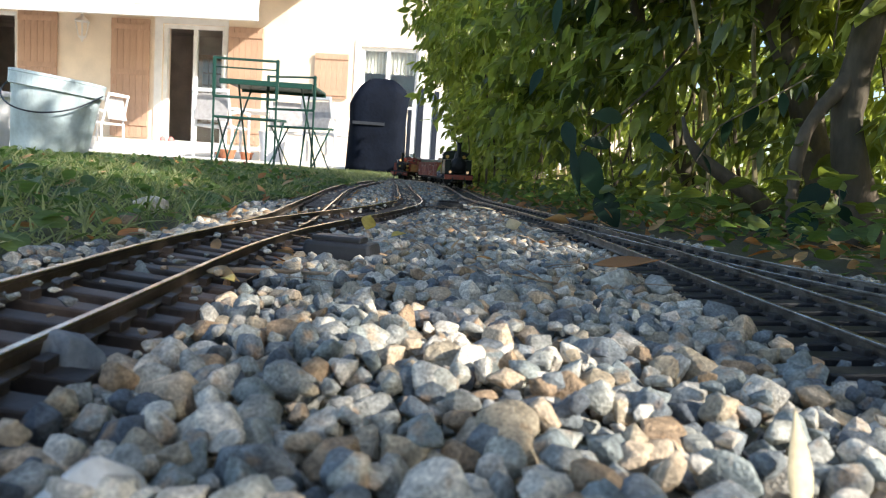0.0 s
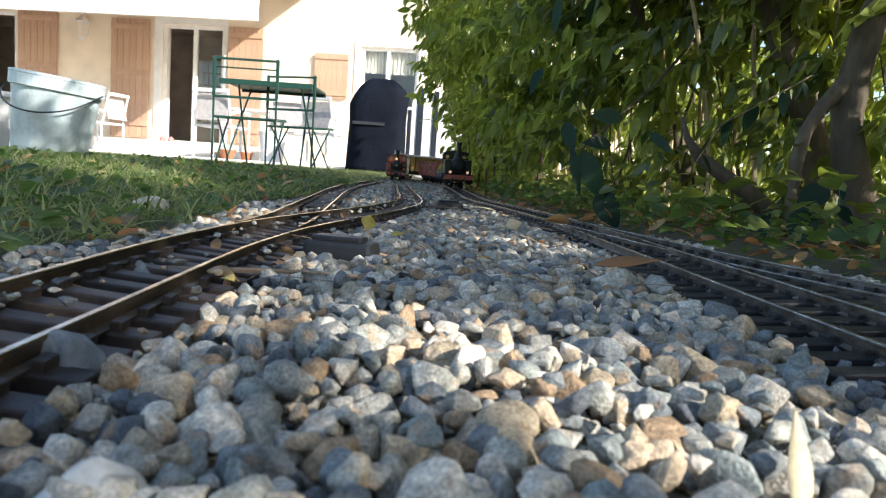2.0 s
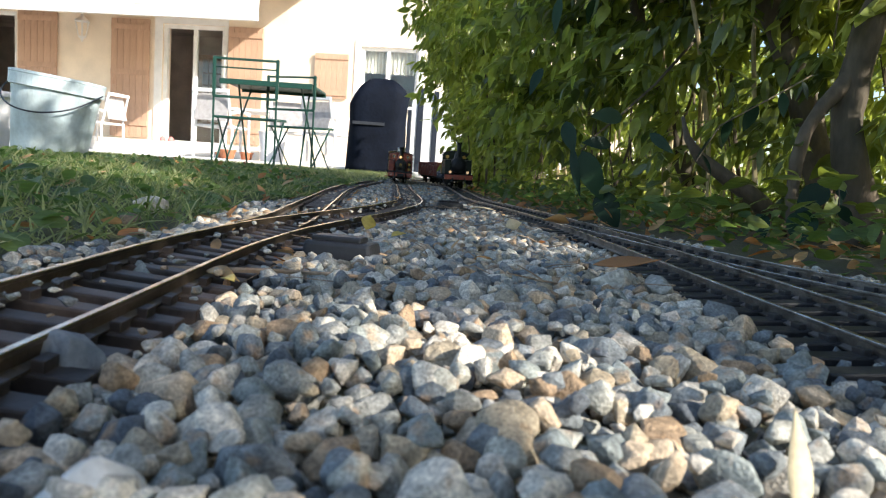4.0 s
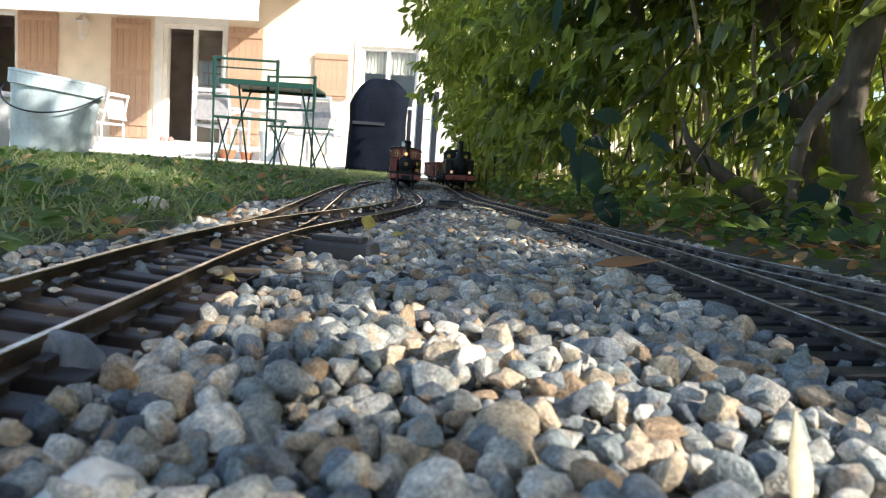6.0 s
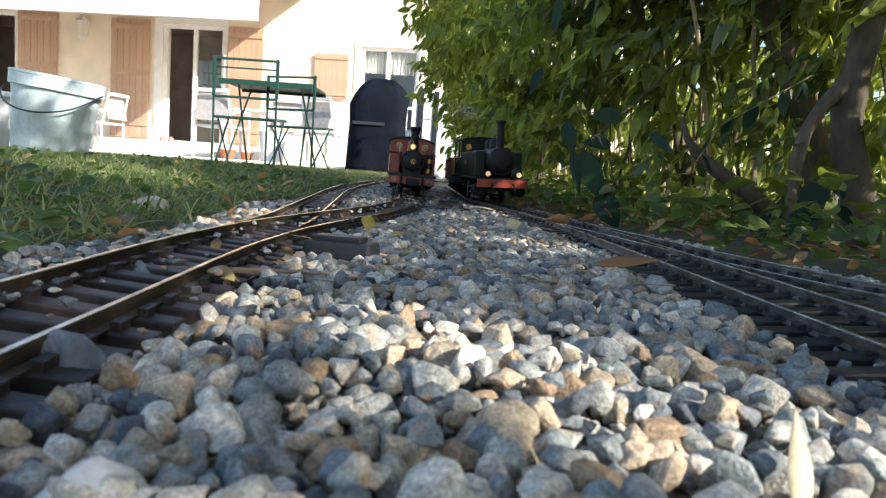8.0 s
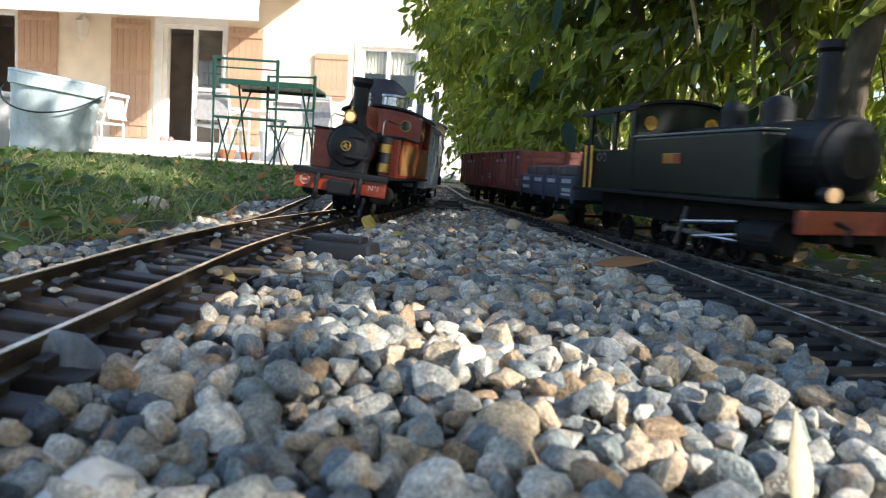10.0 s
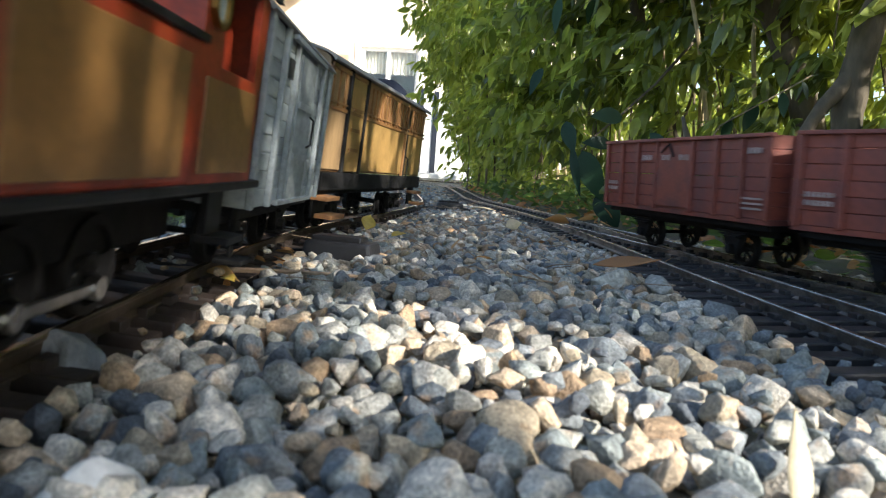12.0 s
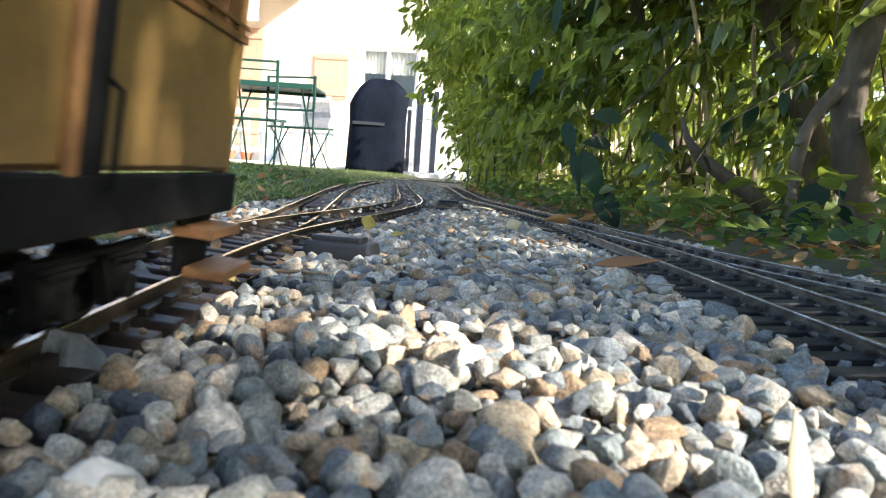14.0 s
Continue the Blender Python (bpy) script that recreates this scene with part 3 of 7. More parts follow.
soup("leaves", *hedge_crown(r_h, 100, place_hedge(0.8, 2.3, 0.03, 0.3, 0.8), 0.052, 12), LEAF_SHADED, "", "", hedge, smooth=False)


def further(place, dx, dy):
    def f(n, r):
        root, way = place(n, r)
        return root + np.array([dx, dy, 0]), way
    return f


def strew_box(x0, x1, y0, y1, z1, reach):
    return lambda n, r: (np.column_stack([r.uniform(x0, x1, n), r.uniform(y0, y1, n), r.uniform(0.0, z1, n)]), r.normal(0, reach, (n, 3)))


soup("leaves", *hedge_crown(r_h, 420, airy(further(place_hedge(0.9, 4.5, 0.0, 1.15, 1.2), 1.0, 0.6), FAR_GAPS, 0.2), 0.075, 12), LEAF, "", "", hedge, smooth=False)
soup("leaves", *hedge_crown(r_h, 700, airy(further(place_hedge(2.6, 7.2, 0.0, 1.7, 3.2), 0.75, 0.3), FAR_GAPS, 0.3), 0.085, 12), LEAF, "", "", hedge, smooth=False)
# unseen foliage beside and behind the camera, added to dapple the sun on the tracks
r_n = np.random.default_rng(17)
soup("leaves", *hedge_crown(r_n, 430, airy(place_hedge(-2.4, 2.2, 1.0, 2.3, 0.9), NEAR_GAPS), 0.062, 14), LEAF_SHADED, "", "", hedge, smooth=False)
soup("leaves", *hedge_crown(r_n, 1850, airy(place_hedge(-1.45, 0.85, 0.1, 1.5, 0.9), NEAR_GAPS), 0.050, 16), LEAF_SHADED, "", "", hedge, smooth=False)
soup("leaves", *hedge_crown(r_n, 200, airy(place_hedge(-2.4, -1.45, 0.1, 1.3, 0.9), NEAR_GAPS), 0.050, 16), LEAF_SHADED, "", "", hedge, smooth=False)
soup("leaves", *hedge_crown(r_h, 480, airy(place_hedge(1.32, 2.0, 0.36, 1.6, 1.4), FAR_GAPS, 0.3), 0.058, 14), LEAF_SHADED, "", "", hedge, smooth=False)
soup("leaves", *hedge_crown(r_h, 320, place_hedge(2.2, 4.6, 0.15, 1.1, 0.4), 0.044), LEAF, "", "", hedge, smooth=False)
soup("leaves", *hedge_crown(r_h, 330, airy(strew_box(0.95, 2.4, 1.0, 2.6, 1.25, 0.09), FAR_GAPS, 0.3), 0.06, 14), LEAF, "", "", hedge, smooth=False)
soup("leaves", *hedge_crown(r_h, 620, strew_box(0.35, 3.6, 5.0, 8.2, 1.0, 0.10), 0.085, 14), LEAF, "", "", hedge, smooth=False)
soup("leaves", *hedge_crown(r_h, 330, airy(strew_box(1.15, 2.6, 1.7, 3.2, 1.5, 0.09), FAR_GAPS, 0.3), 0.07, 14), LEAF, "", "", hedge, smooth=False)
STALK = mat("hedge_stalk", (0.085, 0.06, 0.035), 0.85, vary=0.4, scale=20, bump=0.4, fine=90, second=(0.15, 0.12, 0.07), random_from="object", spread=0.4)
for k in range(60):
    y = r_h.uniform(0.85, 4.4)
    x = float(hedge_face(y, 0.3)) + r_h.uniform(0.12, 0.7)
    lx, ly = r_h.normal(-0.08, 0.12), r_h.normal(0, 0.12)
    bm = B()
    pts = [(x + lx * t + 0.015 * math.sin(9 * t + k), y + ly * t + 0.015 * math.cos(7 * t + k), -0.02 + t * 0.9) for t in (0, 0.2, 0.4, 0.6, 0.8, 1.0)]
    w = r_h.uniform(0.002, 0.0065)
    tube(bm, pts, [w * (1 - 0.1 * i) for i in range(6)], 6)
    part("stem", bm, STALK, hedge)

STRAW = mat("dry_stem", (0.46, 0.37, 0.20), 0.8, vary=0.35, scale=20, bump=0.3, fine=90, second=(0.30, 0.22, 0.12), random_from="object", spread=0.3)
for k in range(55):
    y = r_h.uniform(1.5, 4.4)
    x = float(hedge_face(y, 0.3)) + r_h.uniform(0.25, 0.95)
    lx, ly = r_h.normal(-0.05, 0.10), r_h.normal(0, 0.10)
    bm = B()
    w = r_h.uniform(0.0025, 0.007)
    tube(bm, [(x + lx * t + 0.012 * math.sin(8 * t + k), y + ly * t, -0.02 + t * 0.85) for t in (0, 0.25, 0.5, 0.75, 1.0)], [w * (1 - 0.12 * i) for i in range(5)], 6)
    part("stem", bm, STRAW, hedge, "dry straw-coloured stem")

# bush with trunk and limbs
bush = thing("bush_tree", Matrix.Identity(4), "old bush with smooth grey-brown trunk and bent limbs", "tree")


def limb(name, pts, radii, wob=0.004):
    bm = B()
    fine, fr = [], []
    for a, b, ra, rb in zip(pts[:-1], pts[1:], radii[:-1], radii[1:]):
        for j in range(5):
            t = j / 5
            q = Vector(a).lerp(Vector(b), t)
            fine.append(q + wob * Vector((math.sin(31 * q.z), math.cos(27 * q.z), 0)))
            fr.append((ra + (rb - ra) * t) * (1 + 0.05 * math.sin(60 * q.z)))
    tube(bm, fine, fr, 12)
    part(name, bm, BARK, bush, smooth=True)


limb("trunk", [(0.727, 1.200, -0.018), (0.712, 1.200, 0.035), (0.685, 1.200, 0.115), (0.667, 1.200, 0.209), (0.669, 1.200, 0.275), (0.686, 1.200, 0.350), (0.699, 1.200, 0.406), (0.93, 1.25, 0.75), (1.0, 1.3, 1.2)], [0.042, 0.033, 0.028, 0.0255, 0.025, 0.024, 0.022, 0.017, 0.012])
limb("limb", [(0.595, 1.170, -0.010), (0.583, 1.170, 0.023), (0.571, 1.170, 0.069), (0.576, 1.170, 0.117), (0.592, 1.175, 0.172), (0.614, 1.180, 0.215), (0.641, 1.190, 0.246), (0.664, 1.200, 0.276), (0.670, 1.205, 0.294)], [0.013, 0.012, 0.0108, 0.0105, 0.011, 0.0115, 0.013, 0.016, 0.012])
limb("limb", [(0.795, 1.450, -0.017), (0.766, 1.450, 0.122), (0.724, 1.450, 0.228), (0.681, 1.450, 0.331), (0.654, 1.450, 0.387), (0.606, 1.450, 0.461), (0.50, 1.4, 0.75)], [0.036, 0.033, 0.031, 0.029, 0.028, 0.025, 0.018])
limb("limb", [(0.68, 1.38, -0.01), (0.588, 1.35, 0.055), (0.54, 1.35, 0.084), (0.482, 1.35, 0.123), (0.455, 1.35, 0.16), (0.44, 1.36, 0.21)], [0.020, 0.018, 0.016, 0.011, 0.007, 0.002])
limb("limb", [(0.70, 1.95, 0.0), (0.62, 1.92, 0.18), (0.58, 1.9, 0.277), (0.517, 1.9, 0.377), (0.475, 1.9, 0.491), (0.44, 1.9, 0.7), (0.43, 1.9, 0.75)], [0.024, 0.022, 0.021, 0.02, 0.019, 0.013, 0.012])
limb("limb", [(0.52, 3.32, -0.02), (0.40, 3.32, 0.10), (0.22, 3.3, 0.19), (0.09, 3.3, 0.245), (0.056, 3.3, 0.30), (0.058, 3.3, 0.36), (0.06, 3.3, 0.42)], [0.026, 0.024, 0.022, 0.021, 0.020, 0.018, 0.012])

# hanging sprays of large glossy leaves in front of the hedge
BIG_LEAF = leaf_mat("laurel_leaf", (0.010, 0.026, 0.014), (0.024, 0.054, 0.024), "object", 0.42, 0.06)
BIG_LEAF.node_tree.nodes["Principled BSDF"].inputs["Specular IOR Level"].default_value = 0.18
big_shape = []
for w_, f_, c_ in ((0.44, 0.25, 0.10), (0.50, 0.12, 0.22), (0.40, 0.35, -0.05)):
    v_, f4 = leaf_shape(1, w_, f_, c_, 8)
    me = bpy.data.meshes.new("leaf")
    me.from_pydata(v_.tolist(), [], f4.tolist())
    for q_ in me.polygons:
        q_.use_smooth = True
    me.materials.append(BIG_LEAF)
    big_shape.append(me)
spray = thing("laurel_branch", Matrix.Identity(4), "drooping laurel branches with large dark glossy leaves", "branch")


def beyond(p, k):
    """The same direction from the eye's height, k times as far off."""
    return (p[0] * k, p[1] * k, 0.062 + (p[2] - 0.062) * k)


def hang(pts, sizes, seed, k_far=1.0):
    """A twig through pts with large leaves hanging from it."""
    r = np.random.default_rng(seed)
    pts, sizes = [beyond(p, k_far) for p in pts], [s * k_far for s in sizes]
    bm = B()
    tube(bm, pts, [0.0014 - 0.0007 * i / (len(pts) - 1) for i in range(len(pts))], 6)
    part("twig", bm, STALK, spray)
    for k, s in enumerate(sizes):
        t = (k + 0.6) / len(sizes) * (len(pts) - 1)
        i = min(int(t), len(pts) - 2)
        q = Vector(pts[i]).lerp(Vector(pts[i + 1]), t - i)
        ob = new("leaf", big_shape[int(r.integers(0, 3))])
        ob.parent = spray
        ob.location = q
        ob.rotation_euler = (r.normal(0, 0.9), r.uniform(0.5, 1.35), r.uniform(0, 6.28))
        ob.scale = (s * 0.8,) * 3


hang([(0.40, 1.05, 0.42), (0.26, 0.85, 0.33), (0.16, 0.75, 0.27), (0.12, 0.72, 0.235)], [0.032, 0.036, 0.034], 7, 1.9)
hang([(0.55, 1.1, 0.25), (0.45, 1.0, 0.20), (0.36, 0.95, 0.15), (0.33, 0.94, 0.10)], [0.04, 0.045, 0.05, 0.045, 0.05, 0.04], 11)
hang([(0.62, 1.12, 0.10), (0.57, 1.02, 0.075), (0.54, 0.96, 0.05)], [0.04, 0.042, 0.038, 0.04], 15)
hang([(0.30, 1.2, 0.50), (0.20, 1.0, 0.42), (0.12, 0.92, 0.36), (0.09, 0.9, 0.32)], [0.03, 0.034, 0.03], 17)
def big_leaf(base, tip, broad):
    """One large leaf from its stalk to its tip, its upper side towards the open garden."""
    base, tip = Vector(base), Vector(tip)
    ax = tip - base
    size = ax.length
    ax.normalize()
    out = Vector((-0.45, -0.85, 0.3))
    lat = out.cross(ax).normalized()
    up = ax.cross(lat)
    ob = new("leaf", big_shape[1])
    ob.parent = spray
    m = Matrix.Identity(4)
    for k, (d, q) in enumerate(((ax, size), (lat, size * broad / 0.5), (up, size))):
        m.col[k][:3] = d * q
    m.translation = base
    ob.matrix_world = m


for row in (((0.244, 1.300, 0.120), (0.280, 1.270, 0.032), 0.43),
            ((0.282, 1.300, 0.048), (0.313, 1.270, -0.017), 0.61),
            ((0.297, 1.300, 0.134), (0.245, 1.270, 0.138), 0.45),
            ((0.225, 1.300, 0.127), (0.237, 1.270, 0.038), 0.18),
            ((0.313, 1.300, 0.185), (0.256, 1.270, 0.187), 0.53),
            ((0.209, 1.300, 0.171), (0.220, 1.270, 0.118), 0.46),
            ((0.180, 1.300, 0.390), (0.167, 1.270, 0.327), 0.26),
            ((0.556, 1.080, 0.043), (0.533, 1.050, -0.003), 0.75),
            ((0.584, 1.080, 0.083), (0.530, 1.050, 0.048), 0.54),
            ((0.482, 1.080, 0.032), (0.482, 1.050, 0.003), 0.69),
            ((0.365, 1.300, 0.160), (0.401, 1.270, 0.128), 0.35),
            ((0.158, 1.300, 0.264), (0.133, 1.270, 0.218), 0.34)):
    big_leaf(*row)
bm = B()
tube(bm, [(0.541, 1.600, 0.409), (0.423, 1.500, 0.277), (0.334, 1.400, 0.200), (0.268, 1.320, 0.148), (0.242, 1.300, 0.118)], [0.004, 0.003, 0.0024, 0.002, 0.0014], 6)
part("twig", bm, STALK, spray)

# ---- house ----
RENDER = mat("wall_render", (0.84, 0.71, 0.55), 0.9, vary=0.12, scale=2.5, bump=0.3, fine=60, dist=0.004)
WHITE = mat("white_paint", (0.80, 0.79, 0.76), 0.6, vary=0.1, scale=6, bump=0.08, fine=60)
SHUTTER = mat("shutter_wood", (0.52, 0.33, 0.22), 0.6, vary=0.15, scale=5, bump=0.2, fine=60, stretch=(1, 1, 0.15), random_from="object", spread=0.06)
DARK_ROOM = mat("room_wall", (0.78, 0.68, 0.60), 0.9, vary=0.3, scale=2, bump=0)
PAVING = mat("terrace_paving", (0.74, 0.69, 0.62), 0.85, vary=0.15, scale=3, bump=0.2, fine=50)
TERRACOTTA = mat("terracotta", (0.45, 0.17, 0.08), 0.8, vary=0.25, scale=8, bump=0.15, fine=60)
AWNING_BROWN = mat("awning_brown", (0.22, 0.14, 0.10), 0.85, vary=0.1, scale=5, bump=0.1, fine=90)
AWNING_CREAM = mat("awning_cream", (0.70, 0.64, 0.54), 0.85, vary=0.1, scale=5, bump=0.1, fine=90)
DOOR_WOOD = mat("door_wood", (0.30, 0.20, 0.14), 0.5, vary=0.2, scale=5, bump=0.1, fine=60, stretch=(1, 1, 0.2))
CURTAIN = mat("curtain", (0.55, 0.47, 0.36), 0.9, vary=0.25, scale=6, bump=0.1, fine=80, second=(0.75, 0.70, 0.6), stretch=(6, 1, 0.5))
IRON_W = mat("lantern_white", (0.75, 0.72, 0.68), 0.5, vary=0.1, scale=20, bump=0.05)
PANE = glass_mat("window_glass")
for cloth in (AWNING_BROWN, AWNING_CREAM):
    nt_ = cloth.node_tree
    tl, mx = nt_.nodes.new("ShaderNodeBsdfTranslucent"), nt_.nodes.new("ShaderNodeMixShader")
    mx.inputs[0].default_value = 0.5
    nt_.links.new(nt_.nodes["Hue/Saturation/Value"].outputs[0], tl.inputs[0])
    nt_.links.new(nt_.nodes["Principled BSDF"].outputs[0], mx.inputs[1])
    nt_.links.new(tl.outputs[0], mx.inputs[2])
    nt_.links.new(mx.outputs[0], nt_.nodes["Material Output"].inputs[0])

house = thing("house", pose(-5.23, 12.7, 0.286, 0, 0, -6), "cream rendered house with brown shutters and white frames", "house")
WT = 0.3


def slab(name, u0, u1, z0, z1, y0, y1, material, parent=None, bevel=0.0):
    bm = B()
    box(bm, ((u0 + u1) / 2, (y0 + y1) / 2, (z0 + z1) / 2), (u1 - u0, y1 - y0, z1 - z0), bevel=bevel)
    return part(name, bm, material, parent or house)


HOLES = [(-4.3, -2.83, 0.0, 2.15), (-0.02, 1.14, 0.0, 2.06), (3.60, 4.62, 0.85, 1.84)]
at = -8.0
for a, b, c0, d0 in HOLES:
    slab("wall", at, a, -0.4, 3.6, 0, WT, RENDER)
    if c0 > 0:
        slab("wall", a, b, -0.4, c0, 0, WT, RENDER)
    slab("wall", a, b, d0, 3.6, 0, WT, RENDER)
    at = b
slab("wall", at, 9.0, -0.4, 3.6, 0, WT, RENDER)
# plain rooms behind the openings
slab("room_floor", -8, 9, -0.10, -0.02, WT, 4.3, DARK_ROOM)
slab("room_wall", -8, 9, -0.1, 3.0, 4.3, 4.5, DARK_ROOM)
slab("room_ceiling", -8, 9, 2.6, 2.75, WT, 4.3, DARK_ROOM)
slab("room_wall", -8.2, -8, -0.1, 3.0, 0, 4.5, DARK_ROOM)
slab("room_wall", 9, 9.2, -0.1, 3.0, 0, 4.5, DARK_ROOM)
slab("roof", -8.4, 9.4, 3.6, 3.75, -0.5, 6.0, TERRACOTTA)
for u in (1.4, 3.1):
    slab("partition", u, u + 0.1, -0.02, 2.6, WT, 4.3, DARK_ROOM)


def shutter(u0, u1, z0, z1, boards=6, turn=0.0):
    """A ledged plank shutter folded back against the wall."""
    bm = B(); box(bm, ((u0 + u1) / 2, -0.030, (z0 + z1) / 2), (u1 - u0 - 0.01, 0.016, z1 - z0 - 0.01))
    leaf = part("shutter", bm, SHUTTER, house, "brown painted plank shutter folded back")
    w = (u1 - u0) / boards
    me = shared("board", (w - 0.006, 0.014, z1 - z0), SHUTTER, 0.003)
    for k in range(boards):
        lay(me, "board", leaf, (u0 + (k + 0.5) * w, -0.045, (z0 + z1) / 2))
    for f in (0.12, 0.55, 0.93):
        if z1 - z0 < 1 and 0.4 < f < 0.6:
            continue
        bm = B(); box(bm, ((u0 + u1) / 2, -0.062, z0 + f * (z1 - z0)), (u1 - u0 - 0.02, 0.02, 0.09), bevel=0.004)
        part("ledge", bm, SHUTTER, leaf)
        bm = B(); rod(bm, (u1 - 0.01, -0.05, z0 + f * (z1 - z0) - 0.05), (u1 - 0.01, -0.05, z0 + f * (z1 - z0) + 0.05), 0.012, seg=8)
        part("hinge", bm, SHUTTER, leaf)
    bm = B(); tube(bm, [(u0 + 0.07, -0.06, z0 + 0.45 * (z1 - z0)), (u0 + 0.07, -0.09, z0 + 0.46 * (z1 - z0)), (u0 + 0.07, -0.09, z0 + 0.50 * (z1 - z0)), (u0 + 0.07, -0.06, z0 + 0.51 * (z1 - z0))], 0.008, 6)
    part("latch", bm, SHUTTER, leaf)


shutter(-2.77, -2.01, 0.02, 2.19)
shutter(-0.97, -0.24, 0.02, 2.11)
shutter(1.22, 1.86, 0.02, 2.05)
shutter(2.80, 3.40, 0.92, 1.68)


def frame_of(name, u0, u1, z0, z1, mullions, w=0.07, sill=False):
    top = new(name)
    top.parent = house
    for a, b, c0, d0 in ((u0, u0 + w, z0, z1), (u1 - w, u1, z0, z1), (u0 + w, u1 - w, z1 - w, z1)) + tuple((m - w / 2, m + w / 2, z0, z1 - w) for m in mullions):
        slab("frame", a, b, c0, d0, 0.04, 0.12, WHITE, top, 0.006)
    if sill:
        slab("sill", u0 - 0.05, u1 + 0.05, z0 - 0.05, z0, -0.06, 0.12, WHITE, top, 0.006)
    return top


d1 = frame_of("french_window", -0.02, 1.14, 0.0, 2.06, (0.57,))
pane = slab("pane", 0.605, 1.07, 0.03, 1.98, 0.075, 0.083, PANE, d1)
pane.visible_shadow = False
slab("threshold", -0.05, 1.2, -0.06, 0.012, -0.12, 0.3, WHITE, d1)
# door casing on the wall around the opening
for a, b, c0, d0 in ((-0.16, -0.02, 0, 2.16), (1.14, 1.20, 0, 2.16), (-0.02, 1.14, 2.06, 2.16)):
    slab("casing", a, b, c0, d0, -0.018, 0.0, WHITE)
w3 = frame_of("window", 3.60, 4.62, 0.85, 1.84, (4.08,), 0.06, True)
for a, b in ((3.66, 4.05), (4.11, 4.56)):
    p_ = slab("pane", a, b, 0.86, 1.78, 0.075, 0.083, PANE, w3)
    p_.visible_shadow = False
    bm = B()
    n = 24
    for k in range(n):
        u = a + (b - a) * (k + 0.5) / n
        box(bm, (u, 0.17 + 0.018 * math.sin(k * 1.7), 1.60), ((b - a) / n + 0.004, 0.006, 0.38), (0, 0, 35 * math.cos(k * 1.7)))
    part("curtain", bm, CURTAIN, w3, "gathered cream half curtain")
for a, b, c0, d0 in ((3.50, 3.60, 0.75, 1.94), (4.62, 4.72, 0.75, 1.94), (3.60, 4.62, 1.84, 1.94)):
    slab("casing", a, b, c0, d0, -0.018, 0.0, WHITE)
w0 = frame_of("french_window", -4.3, -2.83, 0.0, 2.15, (-3.55,))
# glazed inner door seen through the open half
inner = new("glazed_door")
inner.parent = house
inner.matrix_local = pose(0.02, 1.3, 0, 0, 0, 18)
for a, b, c0, d0 in ((0, 0.09, 0, 1.75), (0.44, 0.53, 0, 1.75), (0.09, 0.44, 1.66, 1.75), (0.09, 0.44, 0, 0.45)):
    slab("stile", a, b, c0, d0, 0, 0.04, DOOR_WOOD, inner)
for z in (0.68, 0.92, 1.16, 1.40):
    slab("glazing_bar", 0.09, 0.44, z - 0.015, z + 0.015, 0.005, 0.035, DOOR_WOOD, inner)
for u in (0.21, 0.32):
    slab("glazing_bar", u - 0.012, u + 0.012, 0.45, 1.66, 0.008, 0.032, DOOR_WOOD, inner)
# wall lantern
lan = thing("wall_lantern", house.matrix_world @ pose(-1.45, -0.16, 1.72) @ Matrix.Scale(1.35, 4), "white iron wall lantern with glass panes", "lantern")
bm = B(); lathe(bm, [(0, 0.30), (0.015, 0.29), (0.03, 0.26), (0.10, 0.21), (0.105, 0.20), (0, 0.20)], None, 6)
part("cap", bm, IRON_W, lan)
bm = B(); lathe(bm, [(0, -0.06), (0.012, -0.05), (0.02, -0.02), (0.05, 0.0), (0.05, 0.012), (0, 0.012)], None, 6)
part("base", bm, IRON_W, lan)
for k in range(6):
    a = k * math.pi / 3
    bm = B(); rod(bm, (0.05 * math.cos(a), 0.05 * math.sin(a), 0.01), (0.09 * math.cos(a), 0.09 * math.sin(a), 0.20), 0.007, seg=6)
    part("bar", bm, IRON_W, lan)
bm = B(); tube(bm, [(0, 0.0, 0.30), (0, 0.03, 0.36), (0, 0.10, 0.36), (0, 0.155, 0.28)], 0.01, 6)
part("bracket", bm, IRON_W, lan)
# awning over the terrace
awning = thing("awning", house.matrix_world @ pose(0, 0, 0), "striped brown and cream fabric awning over the terrace", "awning")
n_s, u_a, u_b = 22, -5.2, 2.55
for k in range(n_s):
    w = (u_b - u_a) / n_s
    bm = B()
    prism(bm, [(0, 2.62), (-2.2, 2.06), (-2.2, 2.05), (0, 2.61)], w - 0.002, Matrix.Translation((u_a + (k + 0.5) * w, 0, 0)) @ Matrix.Rotation(math.pi / 2, 4, "Z"))
    part("stripe", bm, AWNING_BROWN if k % 2 else AWNING_CREAM, awning)
bm = B(); box(bm, ((u_a + u_b) / 2, -2.2, 1.98), (u_b - u_a + 0.1, 0.06, 0.48), bevel=0.01)
bar = part("front_bar", bm, WHITE, awning)
for k in range(18):
    bm = B(); box(bm, (u_a + 0.3 + k * 0.38 + 0.4, -2.233, 1.90), (0.17, 0.006, 0.018))
    part("slot", bm, DARK_ROOM, bar)
# terrace
bm = B(); box(bm, (-4.0, 10.6, -0.06), (16, 5.0, 0.2), bevel=0.02)
solid("terrace", bm, PAVING, "pale paved terrace in front of the house", "terrace", kind="structure")
bm = B(); box(bm, (-5.4, 12.35, 0.15), (4.6, 0.9, 0.22), (0, 0, -6), bevel=0.015)
solid("step", bm, PAVING, "pale stone step at the french window", "step", kind="structure")

